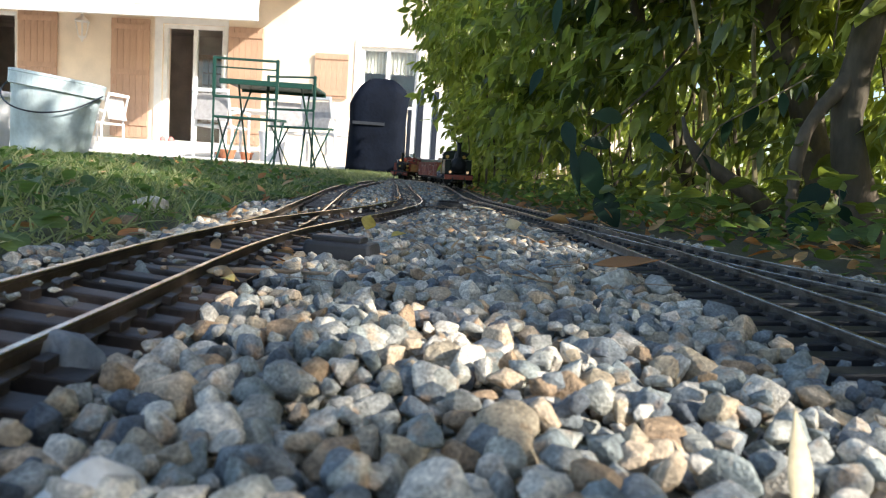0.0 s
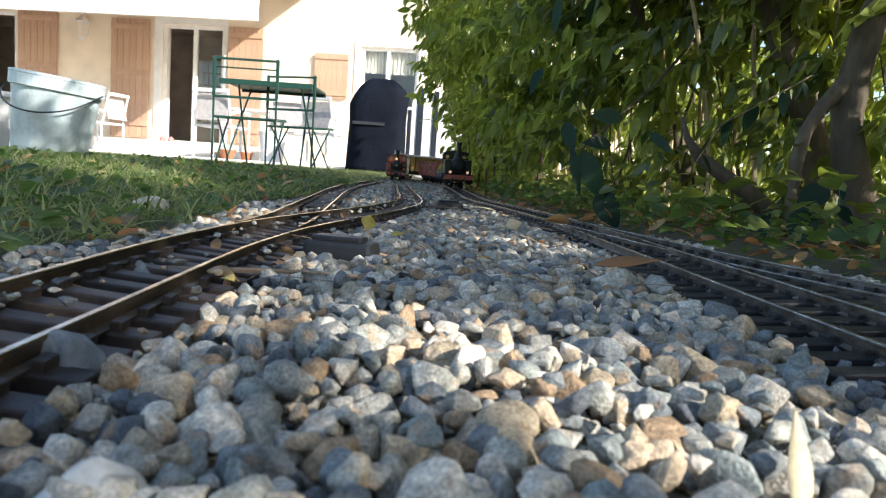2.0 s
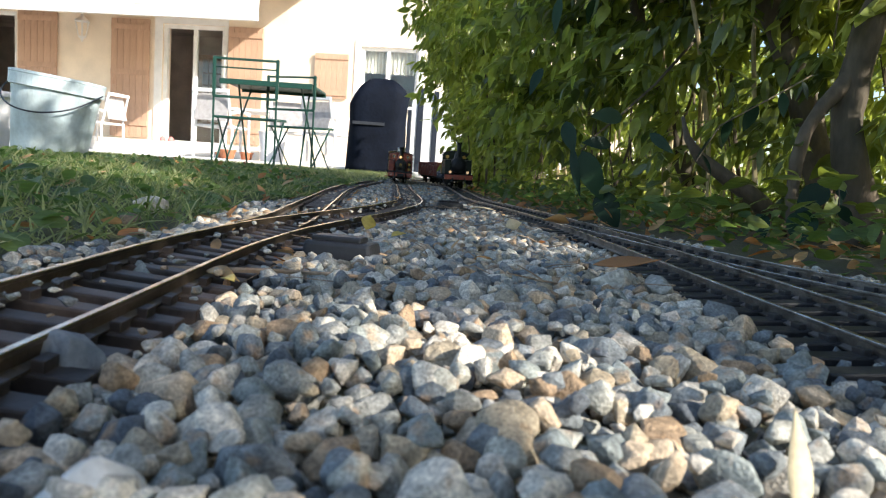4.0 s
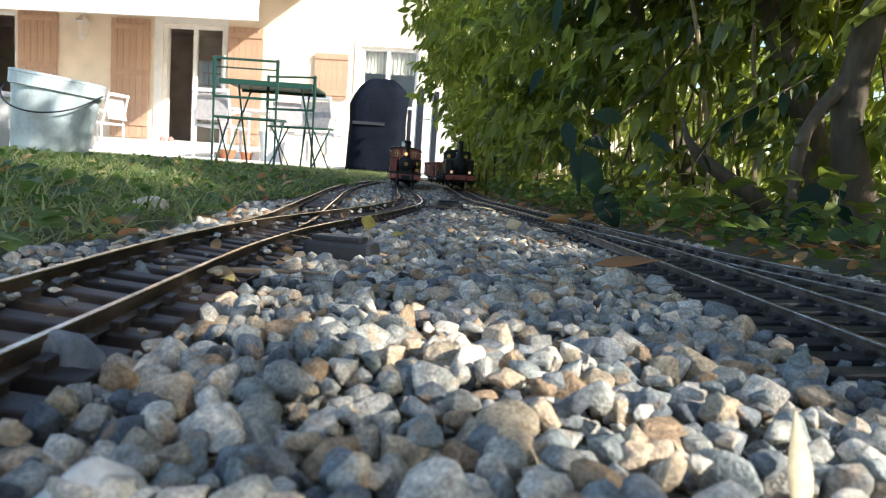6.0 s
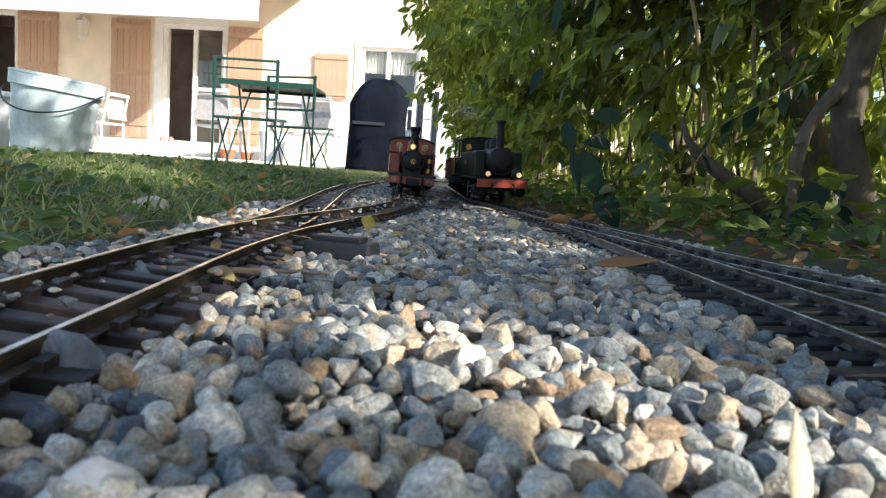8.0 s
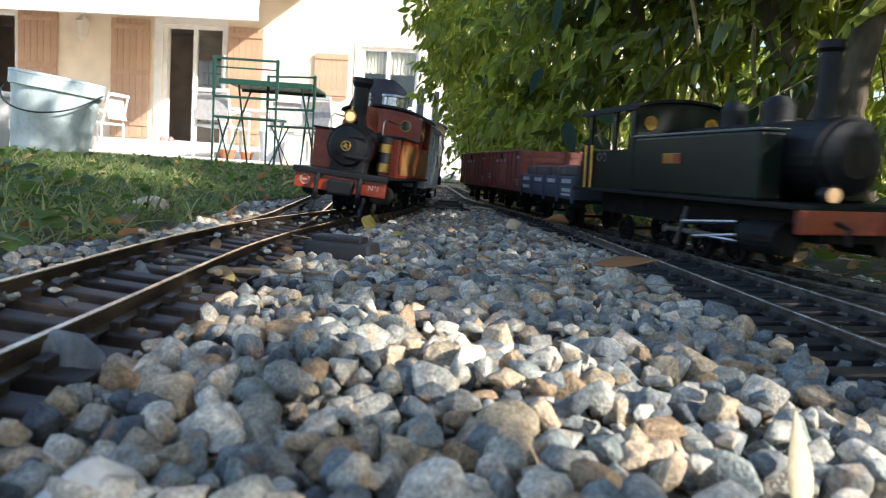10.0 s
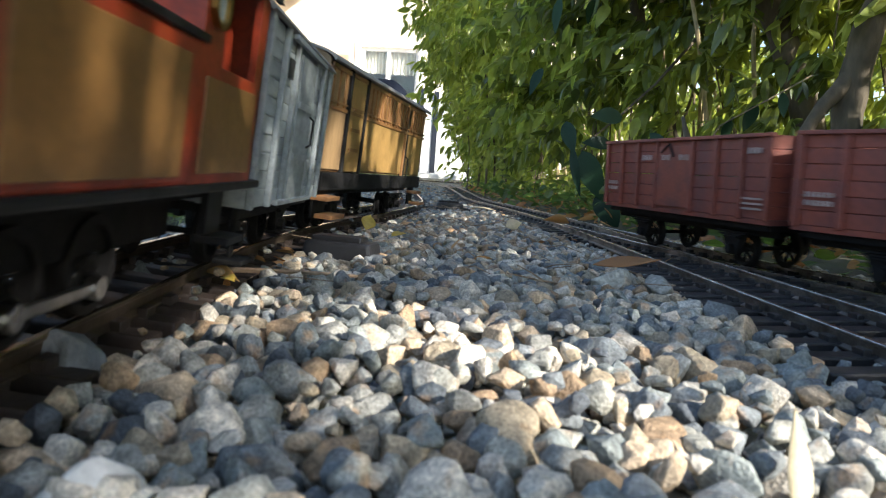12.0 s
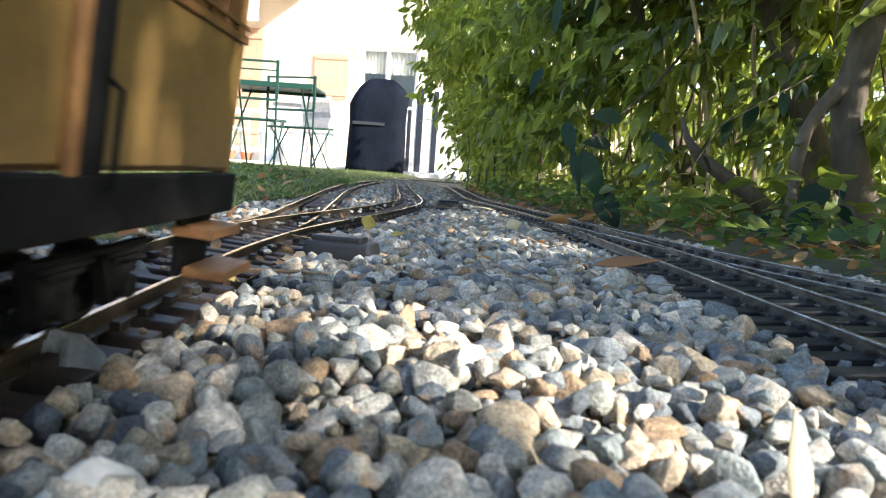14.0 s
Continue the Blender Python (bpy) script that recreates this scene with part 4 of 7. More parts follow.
# ---- garden furniture and things on the terrace ----
GREEN_IRON = mat("green_painted_iron", (0.008, 0.052, 0.034), 0.4, vary=0.25, scale=20, bump=0.08, fine=120)
GARDEN_WHITE = mat("garden_chair_white", (0.68, 0.66, 0.64), 0.5, vary=0.12, scale=10, bump=0.05)
GARDEN_MESH = mat("garden_chair_fabric", (0.40, 0.37, 0.35), 0.8, vary=0.2, scale=20, bump=0.2, fine=200)
COVER = mat("cover_fabric", (0.0045, 0.007, 0.014), 0.8, spec=0.12, vary=0.35, scale=5, bump=0.35, fine=30, dist=0.01)
FENCE_DARK = mat("fence_post_dark", (0.012, 0.016, 0.028), 0.45, vary=0.2, scale=8, bump=0.05)
PLASTIC = mat("bucket_plastic", (0.50, 0.585, 0.60), 0.42, vary=0.15, scale=12, bump=0.12, fine=90, second=(0.42, 0.47, 0.45))
RUBBER = mat("dark_wire", (0.02, 0.025, 0.035), 0.5, vary=0.2, bump=0)


def bistro_chair(m, label):
    ch = thing("folding_chair", m, label, "chair", group="green folding chairs")
    for sx in (-1, 1):
        bm = B(); box(bm, (sx * 0.215, 0.13, 0.37), (0.013, 0.010, 0.74), bevel=0.002); box(bm, (sx * 0.215, 0.13, 0.605), (0.022, 0.016, 0.26), bevel=0.003)
        part("upright", bm, GREEN_IRON, ch)
        bm = B(); tube(bm, [(sx * 0.195, -0.20, 0.0), (sx * 0.195, 0.10, 0.34)], 0.006, 8)
        part("leg", bm, GREEN_IRON, ch)
        bm = B(); tube(bm, [(sx * 0.20, 0.12, 0.0), (sx * 0.20, -0.16, 0.34)], 0.007, 8)
        part("leg", bm, GREEN_IRON, ch)
    for y, z, h in ((0.13, 0.727, 0.016), (0.13, 0.668, 0.010), (0.13, 0.472, 0.018)):
        bm = B(); box(bm, (0, y, z), (0.43, 0.014, h), bevel=0.003)
        part("back_rail", bm, GREEN_IRON, ch)
    for k in range(6):
        bm = B(); box(bm, (0, -0.19 + k * 0.058, 0.350 - 0.003 * k), (0.42, 0.054, 0.016), (2, 0, 0), bevel=0.004)
        part("seat_slat", bm, GREEN_IRON, ch)
    for y in (-0.20, 0.13):
        bm = B(); rod(bm, (-0.21, y, 0.012), (0.21, y, 0.012), 0.008, seg=8)
        part("stretcher", bm, GREEN_IRON, ch)
    return ch


bistro_chair(pose(-1.42, 4.95, 0.0, 0, 0, 180), "green painted iron folding chair standing on the lawn edge")
c2 = bistro_chair(pose(-1.25, 5.75, 0.0, 0, 0, 160), "green painted iron folding chair drawn up at the green table")
tb = thing("folding_table", pose(-1.475, 5.85, 0.0), "green painted iron folding table with a slatted top", "table")
for k in range(6):
    bm = B(); box(bm, (0, -0.26 + k * 0.104, 0.665), (0.73, 0.097, 0.02), bevel=0.004)
    part("top_slat", bm, GREEN_IRON, tb)
for sx in (-1, 1):
    for sy in (-1, 1):
        bm = B(); tube(bm, [(sx * 0.30 + sy * 0.012, sy * 0.27, 0.0), (sx * 0.275 + sy * 0.012, 0, 0.36), (sx * 0.25 + sy * 0.012, -sy * 0.22, 0.65)], 0.008, 8)
        part("leg", bm, GREEN_IRON, tb)
    bm = B(); box(bm, (0, sx * 0.30, 0.648), (0.73, 0.02, 0.03), bevel=0.003)
    part("apron", bm, GREEN_IRON, tb)


def arm_chair(m):
    ch = thing("garden_armchair", m, "white garden armchair with a grey fabric back", "chair", group="white garden armchairs")
    for sx in (-1, 1):
        for y0, y1, z1 in ((-0.26, -0.24, 0.62), (0.24, 0.22, 0.44)):
            bm = B(); tube(bm, [(sx * 0.27, y0, 0), (sx * 0.27, y1, z1)], 0.02, 8)
            part("leg", bm, GARDEN_WHITE, ch)
        bm = B(); tube(bm, [(sx * 0.27, -0.26, 0.62), (sx * 0.275, 0.0, 0.64), (sx * 0.27, 0.24, 0.60)], 0.022, 8)
        part("armrest", bm, GARDEN_WHITE, ch)
        bm = B(); tube(bm, [(sx * 0.25, 0.22, 0.40), (sx * 0.24, 0.32, 0.86)], 0.018, 8)
        part("back_post", bm, GARDEN_WHITE, ch)
    bm = B(); box(bm, (0, 0.0, 0.42), (0.50, 0.48, 0.035), bevel=0.015)
    part("seat", bm, GARDEN_WHITE, ch)
    bm = B(); box(bm, (0, 0.275, 0.66), (0.46, 0.012, 0.36), (12, 0, 0), bevel=0.005)
    part("backrest", bm, GARDEN_MESH, ch)
    bm = B(); box(bm, (0, 0.325, 0.87), (0.52, 0.03, 0.05), (12, 0, 0), bevel=0.01)
    part("top_rail", bm, GARDEN_WHITE, ch)
    return ch


a1 = arm_chair(pose(-3.10, 9.5, 0.04, 0, 0, 170))
for q in (pose(-1.65, 9.6, 0.04, 0, 0, 150), pose(-2.30, 10.1, 0.04, 0, 0, 185), pose(-5.60, 11.2, 0.04, 0, 0, -100)):
    copy_thing(a1, q)
gt = thing("garden_table", pose(-2.6, 10.6, 0.04), "white garden table on the terrace", "table")
bm = B(); box(bm, (0, 0, 0.72), (1.5, 0.9, 0.035), bevel=0.01)
part("tabletop", bm, GARDEN_WHITE, gt)
for sx in (-1, 1):
    for sy in (-1, 1):
        bm = B(); rod(bm, (sx * 0.68, sy * 0.38, 0), (sx * 0.68, sy * 0.38, 0.70), 0.025, seg=10)
        part("leg", bm, GARDEN_WHITE, gt)
for x, y, r_, h in ((-2.85, 9.0, 0.10, 0.12), (-2.62, 9.05, 0.08, 0.10), (-2.98, 9.1, 0.06, 0.08)):
    bm = B(); lathe(bm, [(0, 0), (r_ * 0.75, 0), (r_, h * 0.8), (r_ * 1.1, h * 0.8), (r_ * 1.1, h), (r_ * 0.95, h), (r_ * 0.9, h * 0.7), (0, h * 0.7)], None, 20)
    solid("flower_pot", bm, TERRACOTTA, "small terracotta flower pot on the terrace", "flower pot", pose(x, y, 0.04))
bm = B(); lathe(bm, [(0, 0), (0.14, 0), (0.17, 0.36), (0.18, 0.36), (0.18, 0.38), (0.16, 0.38), (0.13, 0.02), (0, 0.02)], None, 24)
solid("planter", bm, GARDEN_WHITE, "plain white plastic planter on the terrace", "planter", pose(-2.28, 9.0, 0.04))
SHOE = mat("slipper_pink", (0.55, 0.22, 0.20), 0.8, vary=0.2, scale=30, bump=0.2)
for dx in (-0.07, 0.07):
    bm = B(); lathe(bm, [(0, 0), (0.5, 0), (0.5, 0.2), (0.42, 0.5), (0.2, 0.7), (0, 0.74)], Matrix.Diagonal((0.10, 0.22, 0.12, 1)), 16)
    solid("slipper", bm, SHOE, "pink slipper lying by the french window", "slipper", pose(-4.93 + dx, 12.2, 0.26, 0, 0, 10), smooth=True, group="pair of slippers")

# covered barbecue
bbq = thing("barbecue", pose(-0.86, 8.2, -0.01, 0, 0, 5), "barbecue under a dark blue fabric cover", "barbecue")
bm = B()
prof = [(0.0, 0.345, 0.25), (0.08, 0.34, 0.25), (0.4, 0.325, 0.24), (0.62, 0.325, 0.245), (0.78, 0.335, 0.25), (0.90, 0.315, 0.24), (1.00, 0.25, 0.20), (1.06, 0.17, 0.15), (1.085, 0.02, 0.02)]
rings = []
NS = 40
for z, w, d in prof:
    ring = []
    for k in range(NS):
        a = 2 * math.pi * k / NS
        e = 0.55
        cx, cy = math.copysign(abs(math.cos(a)) ** e, math.cos(a)), math.copysign(abs(math.sin(a)) ** e, math.sin(a))
        fold = 1 + 0.03 * math.sin(6 * a + 5 * z) * (1.1 - z) + 0.018 * math.sin(13 * a - 9 * z)
        ring.append(bm.verts.new((w * cx * fold + (0.035 if z > 0.8 else 0), d * cy * fold, z + 0.012 * math.sin(5 * a))))
    rings.append(ring)
for a_, b_ in zip(rings[:-1], rings[1:]):
    for k in range(NS):
        bm.faces.new((a_[k], a_[(k + 1) % NS], b_[(k + 1) % NS], b_[k]))
bm.faces.new(rings[-1]); bm.faces.new(rings[0][::-1])
part("cover", bm, COVER, bbq, smooth=True)
bm = B(); box(bm, (-0.10, -0.258, 0.56), (0.36, 0.012, 0.035), bevel=0.004)
part("strap", bm, mat("strap_grey", (0.012, 0.015, 0.022), 0.7, vary=0.2, bump=0.1), bbq)

# garden fence between house and hedge
fence = thing("fence", pose(0, 8.8, 0), "white panel fence with dark metal posts", "fence")
for x, h, w in ((-0.53, 0.80, 0.05), (-0.40, 1.08, 0.075), (-0.21, 1.05, 0.065), (0.6, 1.05, 0.065), (1.5, 1.05, 0.065)):
    bm = B(); box(bm, (x, 0, h / 2), (w, 0.06, h), bevel=0.006)
    part("post", bm, FENCE_DARK, fence)
for a, b in ((-0.505, -0.4375), (-0.3625, -0.2425), (-0.1775, 0.5675), (0.6325, 1.4675)):
    bm = B(); box(bm, ((a + b) / 2, 0.0, 0.52), (b - a, 0.03, 1.0), bevel=0.004)
    part("panel", bm, WHITE, fence)

# bucket and tub on the lawn
bucket = thing("bucket", pose(-1.328, 2.32, 0.030, 0, 7, 0) @ Matrix.Diagonal((0.955, 0.955, 1.04, 1)), "dirty pale blue-grey plastic bucket standing askew on the lawn", "bucket")
bm = B(); lathe(bm, [(0, 0), (0.112, 0), (0.117, 0.005), (0.1375, 0.200), (0.1325, 0.200), (0.110, 0.012), (0, 0.010)], None, 48)
part("body", bm, PLASTIC, bucket, smooth=False)
bm = B(); lathe(bm, [(0.1375, 0.200), (0.147, 0.202), (0.1485, 0.236), (0.150, 0.238), (0.149, 0.245), (0.142, 0.246), (0.139, 0.240), (0.1345, 0.203), (0.1375, 0.200)], None, 48)
part("rim", bm, PLASTIC, bucket)
for sx in (-1, 1):
    bm = B(); box(bm, (sx * 0.150, 0, 0.215), (0.012, 0.03, 0.028), bevel=0.004)
    part("handle_lug", bm, PLASTIC, bucket)
bm = B(); tube(bm, [(0.156 * math.cos(math.pi + math.pi * k / 24), -0.155 * math.sin(math.pi * k / 24) ** 0.8, 0.212 - 0.085 * math.sin(math.pi * k / 24)) for k in range(25)], 0.0026, 6)
part("handle", bm, RUBBER, bucket, "thin dark wire handle hanging down")
bm = B(); lathe(bm, [(0, 0), (0.11, 0), (0.13, 0.20), (0.14, 0.20), (0.14, 0.22), (0.12, 0.22), (0.10, 0.02), (0, 0.02)], None, 32)
solid("tub", bm, GARDEN_WHITE, "white plastic tub beside the bucket on the lawn", "tub", pose(-1.77, 2.6, 0.024), smooth=False)

# ---- trains: x forward, y to the vehicle's left, z over the rail ----
RED = mat("loco_red", (0.28, 0.036, 0.012), 0.38, vary=0.4, scale=40, bump=0.05, fine=300, second=(0.16, 0.022, 0.011))
SOOT = mat("boiler_black", (0.009, 0.009, 0.010), 0.5, spec=0.3, vary=0.4, scale=50, bump=0.1, fine=300)
FRAME = mat("underframe_black", (0.009, 0.0085, 0.0085), 0.75, spec=0.25, vary=0.4, scale=60, bump=0.2, fine=300)
BRASS = mat("brass", (0.46, 0.29, 0.09), 0.32, metal=1.0, vary=0.25, scale=60, bump=0.03, fine=300)
STEEL = mat("bright_steel", (0.50, 0.50, 0.50), 0.3, metal=1.0, vary=0.3, scale=80, bump=0.03, fine=300)
OCHRE = mat("tank_ochre", (0.23, 0.115, 0.035), 0.4, vary=0.3, scale=30, bump=0.05, fine=300)
GREY = mat("van_grey_wood", (0.37, 0.41, 0.42), 0.65, vary=0.35, scale=26, bump=0.3, fine=240, second=(0.21, 0.235, 0.225), random_from="object", spread=0.10, dist=0.0006, stretch=(0.4, 1, 1))
GREY_RIB = mat("van_rib", (0.37, 0.405, 0.41), 0.65, vary=0.3, scale=40, bump=0.2, fine=300, random_from="object", spread=0.1)
YELLOW = mat("coach_yellow", (0.33, 0.195, 0.065), 0.38, vary=0.22, scale=18, bump=0.06, fine=260, second=(0.23, 0.14, 0.045))
TAN = mat("coach_brown_wood", (0.26, 0.13, 0.045), 0.42, vary=0.3, scale=40, bump=0.12, fine=260, second=(0.18, 0.085, 0.03), random_from="object", spread=0.15)
BARE_WOOD = mat("coach_bare_wood", (0.27, 0.17, 0.08), 0.5, vary=0.3, scale=30, bump=0.15, fine=260, second=(0.19, 0.12, 0.055), stretch=(3, 1, 0.3))
ROOF = mat("coach_roof", (0.30, 0.28, 0.25), 0.7, vary=0.25, scale=30, bump=0.1, fine=200)
OXIDE = mat("wagon_oxide", (0.27, 0.062, 0.033), 0.62, vary=0.25, scale=35, bump=0.15, fine=300, random_from="object", spread=0.12, second=(0.16, 0.05, 0.04))
SLATE = mat("wagon_slate", (0.050, 0.063, 0.098), 0.6, vary=0.25, scale=35, bump=0.15, fine=300, random_from="object", spread=0.12)
BLOCKS = mat("load_blocks", (0.055, 0.057, 0.065), 0.8, vary=0.35, scale=60, bump=0.4, fine=300, random_from="object", spread=0.3, second=(0.17, 0.10, 0.08))
GREEN = mat("loco_green", (0.005, 0.012, 0.008), 0.4, spec=0.25, vary=0.3, scale=30, bump=0.04, fine=300)
LETTER = mat("lettering_white", (0.52, 0.53, 0.54), 0.6, vary=0.2, scale=90, bump=0)
INK = mat("lettering_black", (0.03, 0.03, 0.03), 0.6, vary=0.2, scale=90, bump=0)
STEP_WOOD = mat("step_wood", (0.42, 0.20, 0.08), 0.6, vary=0.3, scale=40, bump=0.2, fine=300, stretch=(0.2, 1, 1))
LETTER_FADED = mat("lettering_faded", (0.45, 0.33, 0.28), 0.6, vary=0.3, scale=200, bump=0)
DIM_GLASS = mat("dark_pane", (0.03, 0.035, 0.035), 0.08, vary=0.2, scale=20, bump=0)
LAMP_GLOW = glow_mat("lamp_glow", (1.0, 0.48, 0.22), 0.75)
FAINT_GLOW = glow_mat("lamp_faint", (0.85, 0.52, 0.26), 0.32)
CLOTH = mat("doll_cloth", (0.25, 0.27, 0.33), 0.8, vary=0.3, scale=60, bump=0)

WHEELS = []


def wheelset(car, x, radius, outside=False, material=FRAME, crank=0.0):
    """An axle with two flanged, spoked wheels, turning on its car."""
    bm = B()
    rod(bm, (0, -0.026, 0), (0, 0.026, 0), 0.002, seg=8)
    ob = part("wheelset", bm, material, car)
    for sy in (-1, 1):
        bm = B()
        m = Matrix.Translation((0, sy * 0.0205, 0)) @ Matrix.Rotation(-sy * math.pi / 2, 4, "X")
        lathe(bm, [(radius * 0.80, -0.002), (radius + 0.002, -0.002), (radius + 0.002, -0.0008), (radius, 0.0), (radius * 0.985, 0.0045), (radius * 0.80, 0.0045), (radius * 0.80, -0.002)], m, 22)
        rod(bm, (0, sy * 0.0175, 0), (0, sy * 0.0245, 0), radius * 0.22, seg=10)
        for k in range(8):
            a = k * math.pi / 4
            rod(bm, (0, sy * 0.0215, 0), (radius * 0.84 * math.cos(a), sy * 0.0215, radius * 0.84 * math.sin(a)), 0.0011, seg=5)
        part("wheel", bm, material, ob)
    ob.location = (x, 0, radius)
    WHEELS.append((ob, car, x, radius, crank))
    return ob


def writing(words, height, material, parent, m):
    """Letters in the built-in font as a thin mesh under parent."""
    cu = bpy.data.curves.new("lettering", "FONT")
    cu.body, cu.size, cu.extrude = words, height, 0.0002
    cu.align_x, cu.align_y = "CENTER", "CENTER"
    tmp = bpy.data.objects.new("lettering", cu)
    me = bpy.data.meshes.new_from_object(tmp)
    bpy.data.objects.remove(tmp)
    me.materials.append(material)
    ob = new("lettering", me)
    ob.parent = parent
    ob.matrix_local = m
    return ob


def bars(parent, spots, material, y, thick=0.0006):
    """Unreadable lettering: short painted bars (x, z, width, height) on a side at y."""
    for x, z, w, h in spots:
        n = max(1, int(w / (0.8 * h))) if h > 0.003 else 1
        for k in range(n):
            bm = B()
            box(bm, (x - w / 2 + (k + 0.5) * w / n, y, z), (w / n * (0.62 if n > 1 else 1.0), thick, h * (1.0 - 0.15 * (k % 2))))
            part("lettering", bm, material, parent)


def underframe(car, length, width, z, axles, r=0.0155, steps=()):
    bm = B()
    for sy in (-1, 1):
        box(bm, (0, sy * 0.034, z - 0.006), (length * 0.94, 0.004, 0.010), bevel=0.0006)
    box(bm, (0, 0, z - 0.003), (length * 0.97, width * 0.9, 0.004))
    part("underframe", bm, FRAME, car)
    for x in axles:
        for sy in (-1, 1):
            bm = B()
            prism(bm, [(-0.014, 0.012), (0.014, 0.012), (0.006, -0.006), (-0.006, -0.006)], 0.005, Matrix.Translation((x, sy * 0.034, r + 0.001)))
            rod(bm, (x, sy * 0.030, r), (x, sy * 0.041, r), 0.0045, seg=10)
            for k in range(3):
                box(bm, (x, sy * 0.0375, r + 0.010 + 0.0022 * k), (0.020 + 0.010 * k, 0.004, 0.0016))
            part("axle_box", bm, FRAME, car)
        wheelset(car, x, r)
    for sx in (-1, 1):
        bm = B()
        box(bm, (sx * (length / 2 + 0.004), 0, z - 0.006), (0.010, 0.010, 0.008), bevel=0.001)
        tube(bm, [(sx * (length / 2 + 0.006), 0, z - 0.008), (sx * (length / 2 + 0.012), 0, z - 0.016), (sx * (length / 2 + 0.015), 0, z - 0.010)], 0.0014, 6)
        part("coupler", bm, FRAME, car)


# -- red tank locomotive --
loco_r = thing("steam_locomotive", Matrix.Identity(4), "red and black model tank locomotive with a lit brass headlamp", "locomotive")
bm = B(); box(bm, (0.1285, 0, 0.042), (0.006, 0.112, 0.020), bevel=0.0012)
beam = part("buffer_beam", bm, RED, loco_r)
bm = B(); box(bm, (0.0, 0, 0.0555), (0.268, 0.116, 0.0035), bevel=0.001); box(bm, (0.131, 0, 0.0535), (0.010, 0.116, 0.006), bevel=0.001)
part("running_plate", bm, SOOT, loco_r)
bm = B(); box(bm, (0.1335, 0.002, 0.038), (0.006, 0.032, 0.018), bevel=0.003)
part("coupling_plate", bm, SOOT, loco_r)
for sy in (-1, 1):
    bm = B()
    tube(bm, [(0.1325, sy * 0.026, 0.052), (0.139, sy * 0.026, 0.044), (0.139, sy * 0.026, 0.030), (0.134, sy * 0.026, 0.022)], 0.003, 8)
    part("coupling_hook", bm, SOOT, loco_r)
    bm = B()
    tube(bm, [(0.122, sy * 0.030, 0.034), (0.132, sy * 0.030, 0.018), (0.136, sy * 0.030, 0.006)], [0.0035, 0.003, 0.0025], 8)
    part("guard_iron", bm, SOOT, loco_r)
bm = B()
lathe(bm, [(0, 0.121), (0.012, 0.1205), (0.022, 0.118), (0.0240, 0.1145), (0.0250, 0.112), (0.0278, 0.112), (0.0278, 0.060), (0.0265, 0.058), (0.0265, -0.02), (0, -0.02)], Matrix.Translation((0, 0, 0.0875)) @ Matrix.Rotation(math.pi / 2, 4, "Y"), 32)
boiler = part("boiler", bm, SOOT, loco_r, smooth=False)
bm = B(); box(bm, (0.086, 0, 0.066), (0.050, 0.044, 0.022), bevel=0.003)
part("smokebox_saddle", bm, SOOT, loco_r)
wheel = B()
ring = [(0.1235, 0.0055 * math.cos(a), 0.0875 + 0.0055 * math.sin(a)) for a in (k * math.pi / 8 for k in range(17))]
tube(wheel, ring, 0.0010, 6)
for k in range(4):
    a = 0.4 + k * math.pi / 2
    rod(wheel, (0.1235, 0, 0.0875), (0.1235, 0.0055 * math.cos(a), 0.0875 + 0.0055 * math.sin(a)), 0.0008, seg=5)
rod(wheel, (0.119, 0, 0.0875), (0.126, 0, 0.0875), 0.0022, seg=8)
part("door_wheel", wheel, BRASS, boiler, "polished brass hand wheel")
for dz in (-0.012, 0.012):
    bm = B(); box(bm, (0.1205, 0.014, 0.0875 + dz), (0.002, 0.028, 0.003), bevel=0.0005)
    part("hinge", bm, SOOT, boiler)
bm = B()
lathe(bm, [(0, -0.004), (0.0135, -0.004), (0.0105, 0.004), (0.0092, 0.010), (0.0098, 0.044), (0.0128, 0.050), (0.0128, 0.056), (0.0105, 0.056), (0.0090, 0.030), (0, 0.030)], Matrix.Translation((0.086, 0, 0.116)), 24)
part("chimney", bm, SOOT, loco_r)
bm = B()
lathe(bm, [(0, -0.004), (0.016, -0.004), (0.0145, 0.003), (0.0145, 0.018), (0.0125, 0.024), (0.007, 0.028), (0, 0.029)], Matrix.Translation((0.045, 0, 0.114)), 24)
part("dome", bm, RED, loco_r)
bm = B()
lathe(bm, [(0, 0), (0.004, 0), (0.003, 0.004), (0.0022, 0.008), (0.0035, 0.010), (0.0035, 0.012), (0.0012, 0.014), (0.0012, 0.018), (0, 0.018)], Matrix.Translation((0.045, 0, 0.142)), 12)
part("safety_valve", bm, STEEL, loco_r)
for sy in (-1, 1):
    bm = B(); box(bm, (0.020, sy * 0.0435, 0.081), (0.120, 0.026, 0.050), bevel=0.0025)
    tank = part("side_tank", bm, RED, loco_r)
    bm = B(); box(bm, (0.020, sy * 0.0568, 0.080), (0.096, 0.0012, 0.040), bevel=0.0005)
    part("panel", bm, OCHRE, tank, "ochre panel with a red border")
    bm = B(); box(bm, (0.020, sy * 0.0435, 0.1068), (0.124, 0.029, 0.003), bevel=0.001)
    part("tank_top", bm, SOOT, tank)
    bm = B()
    tube(bm, [(0.082, sy * 0.0315, 0.101), (0.088, sy * 0.0335, 0.108), (0.088, sy * 0.0335, 0.122), (0.078, sy * 0.0335, 0.126), (-0.02, sy * 0.0335, 0.126)], 0.0008, 6)
    part("handrail", bm, STEEL, loco_r)
bm = B()
lathe(bm, [(0, 0), (0.0075, 0), (0.0075, 0.045), (0, 0.045)], Matrix.Translation((0.094, 0.041, 0.060)), 18)
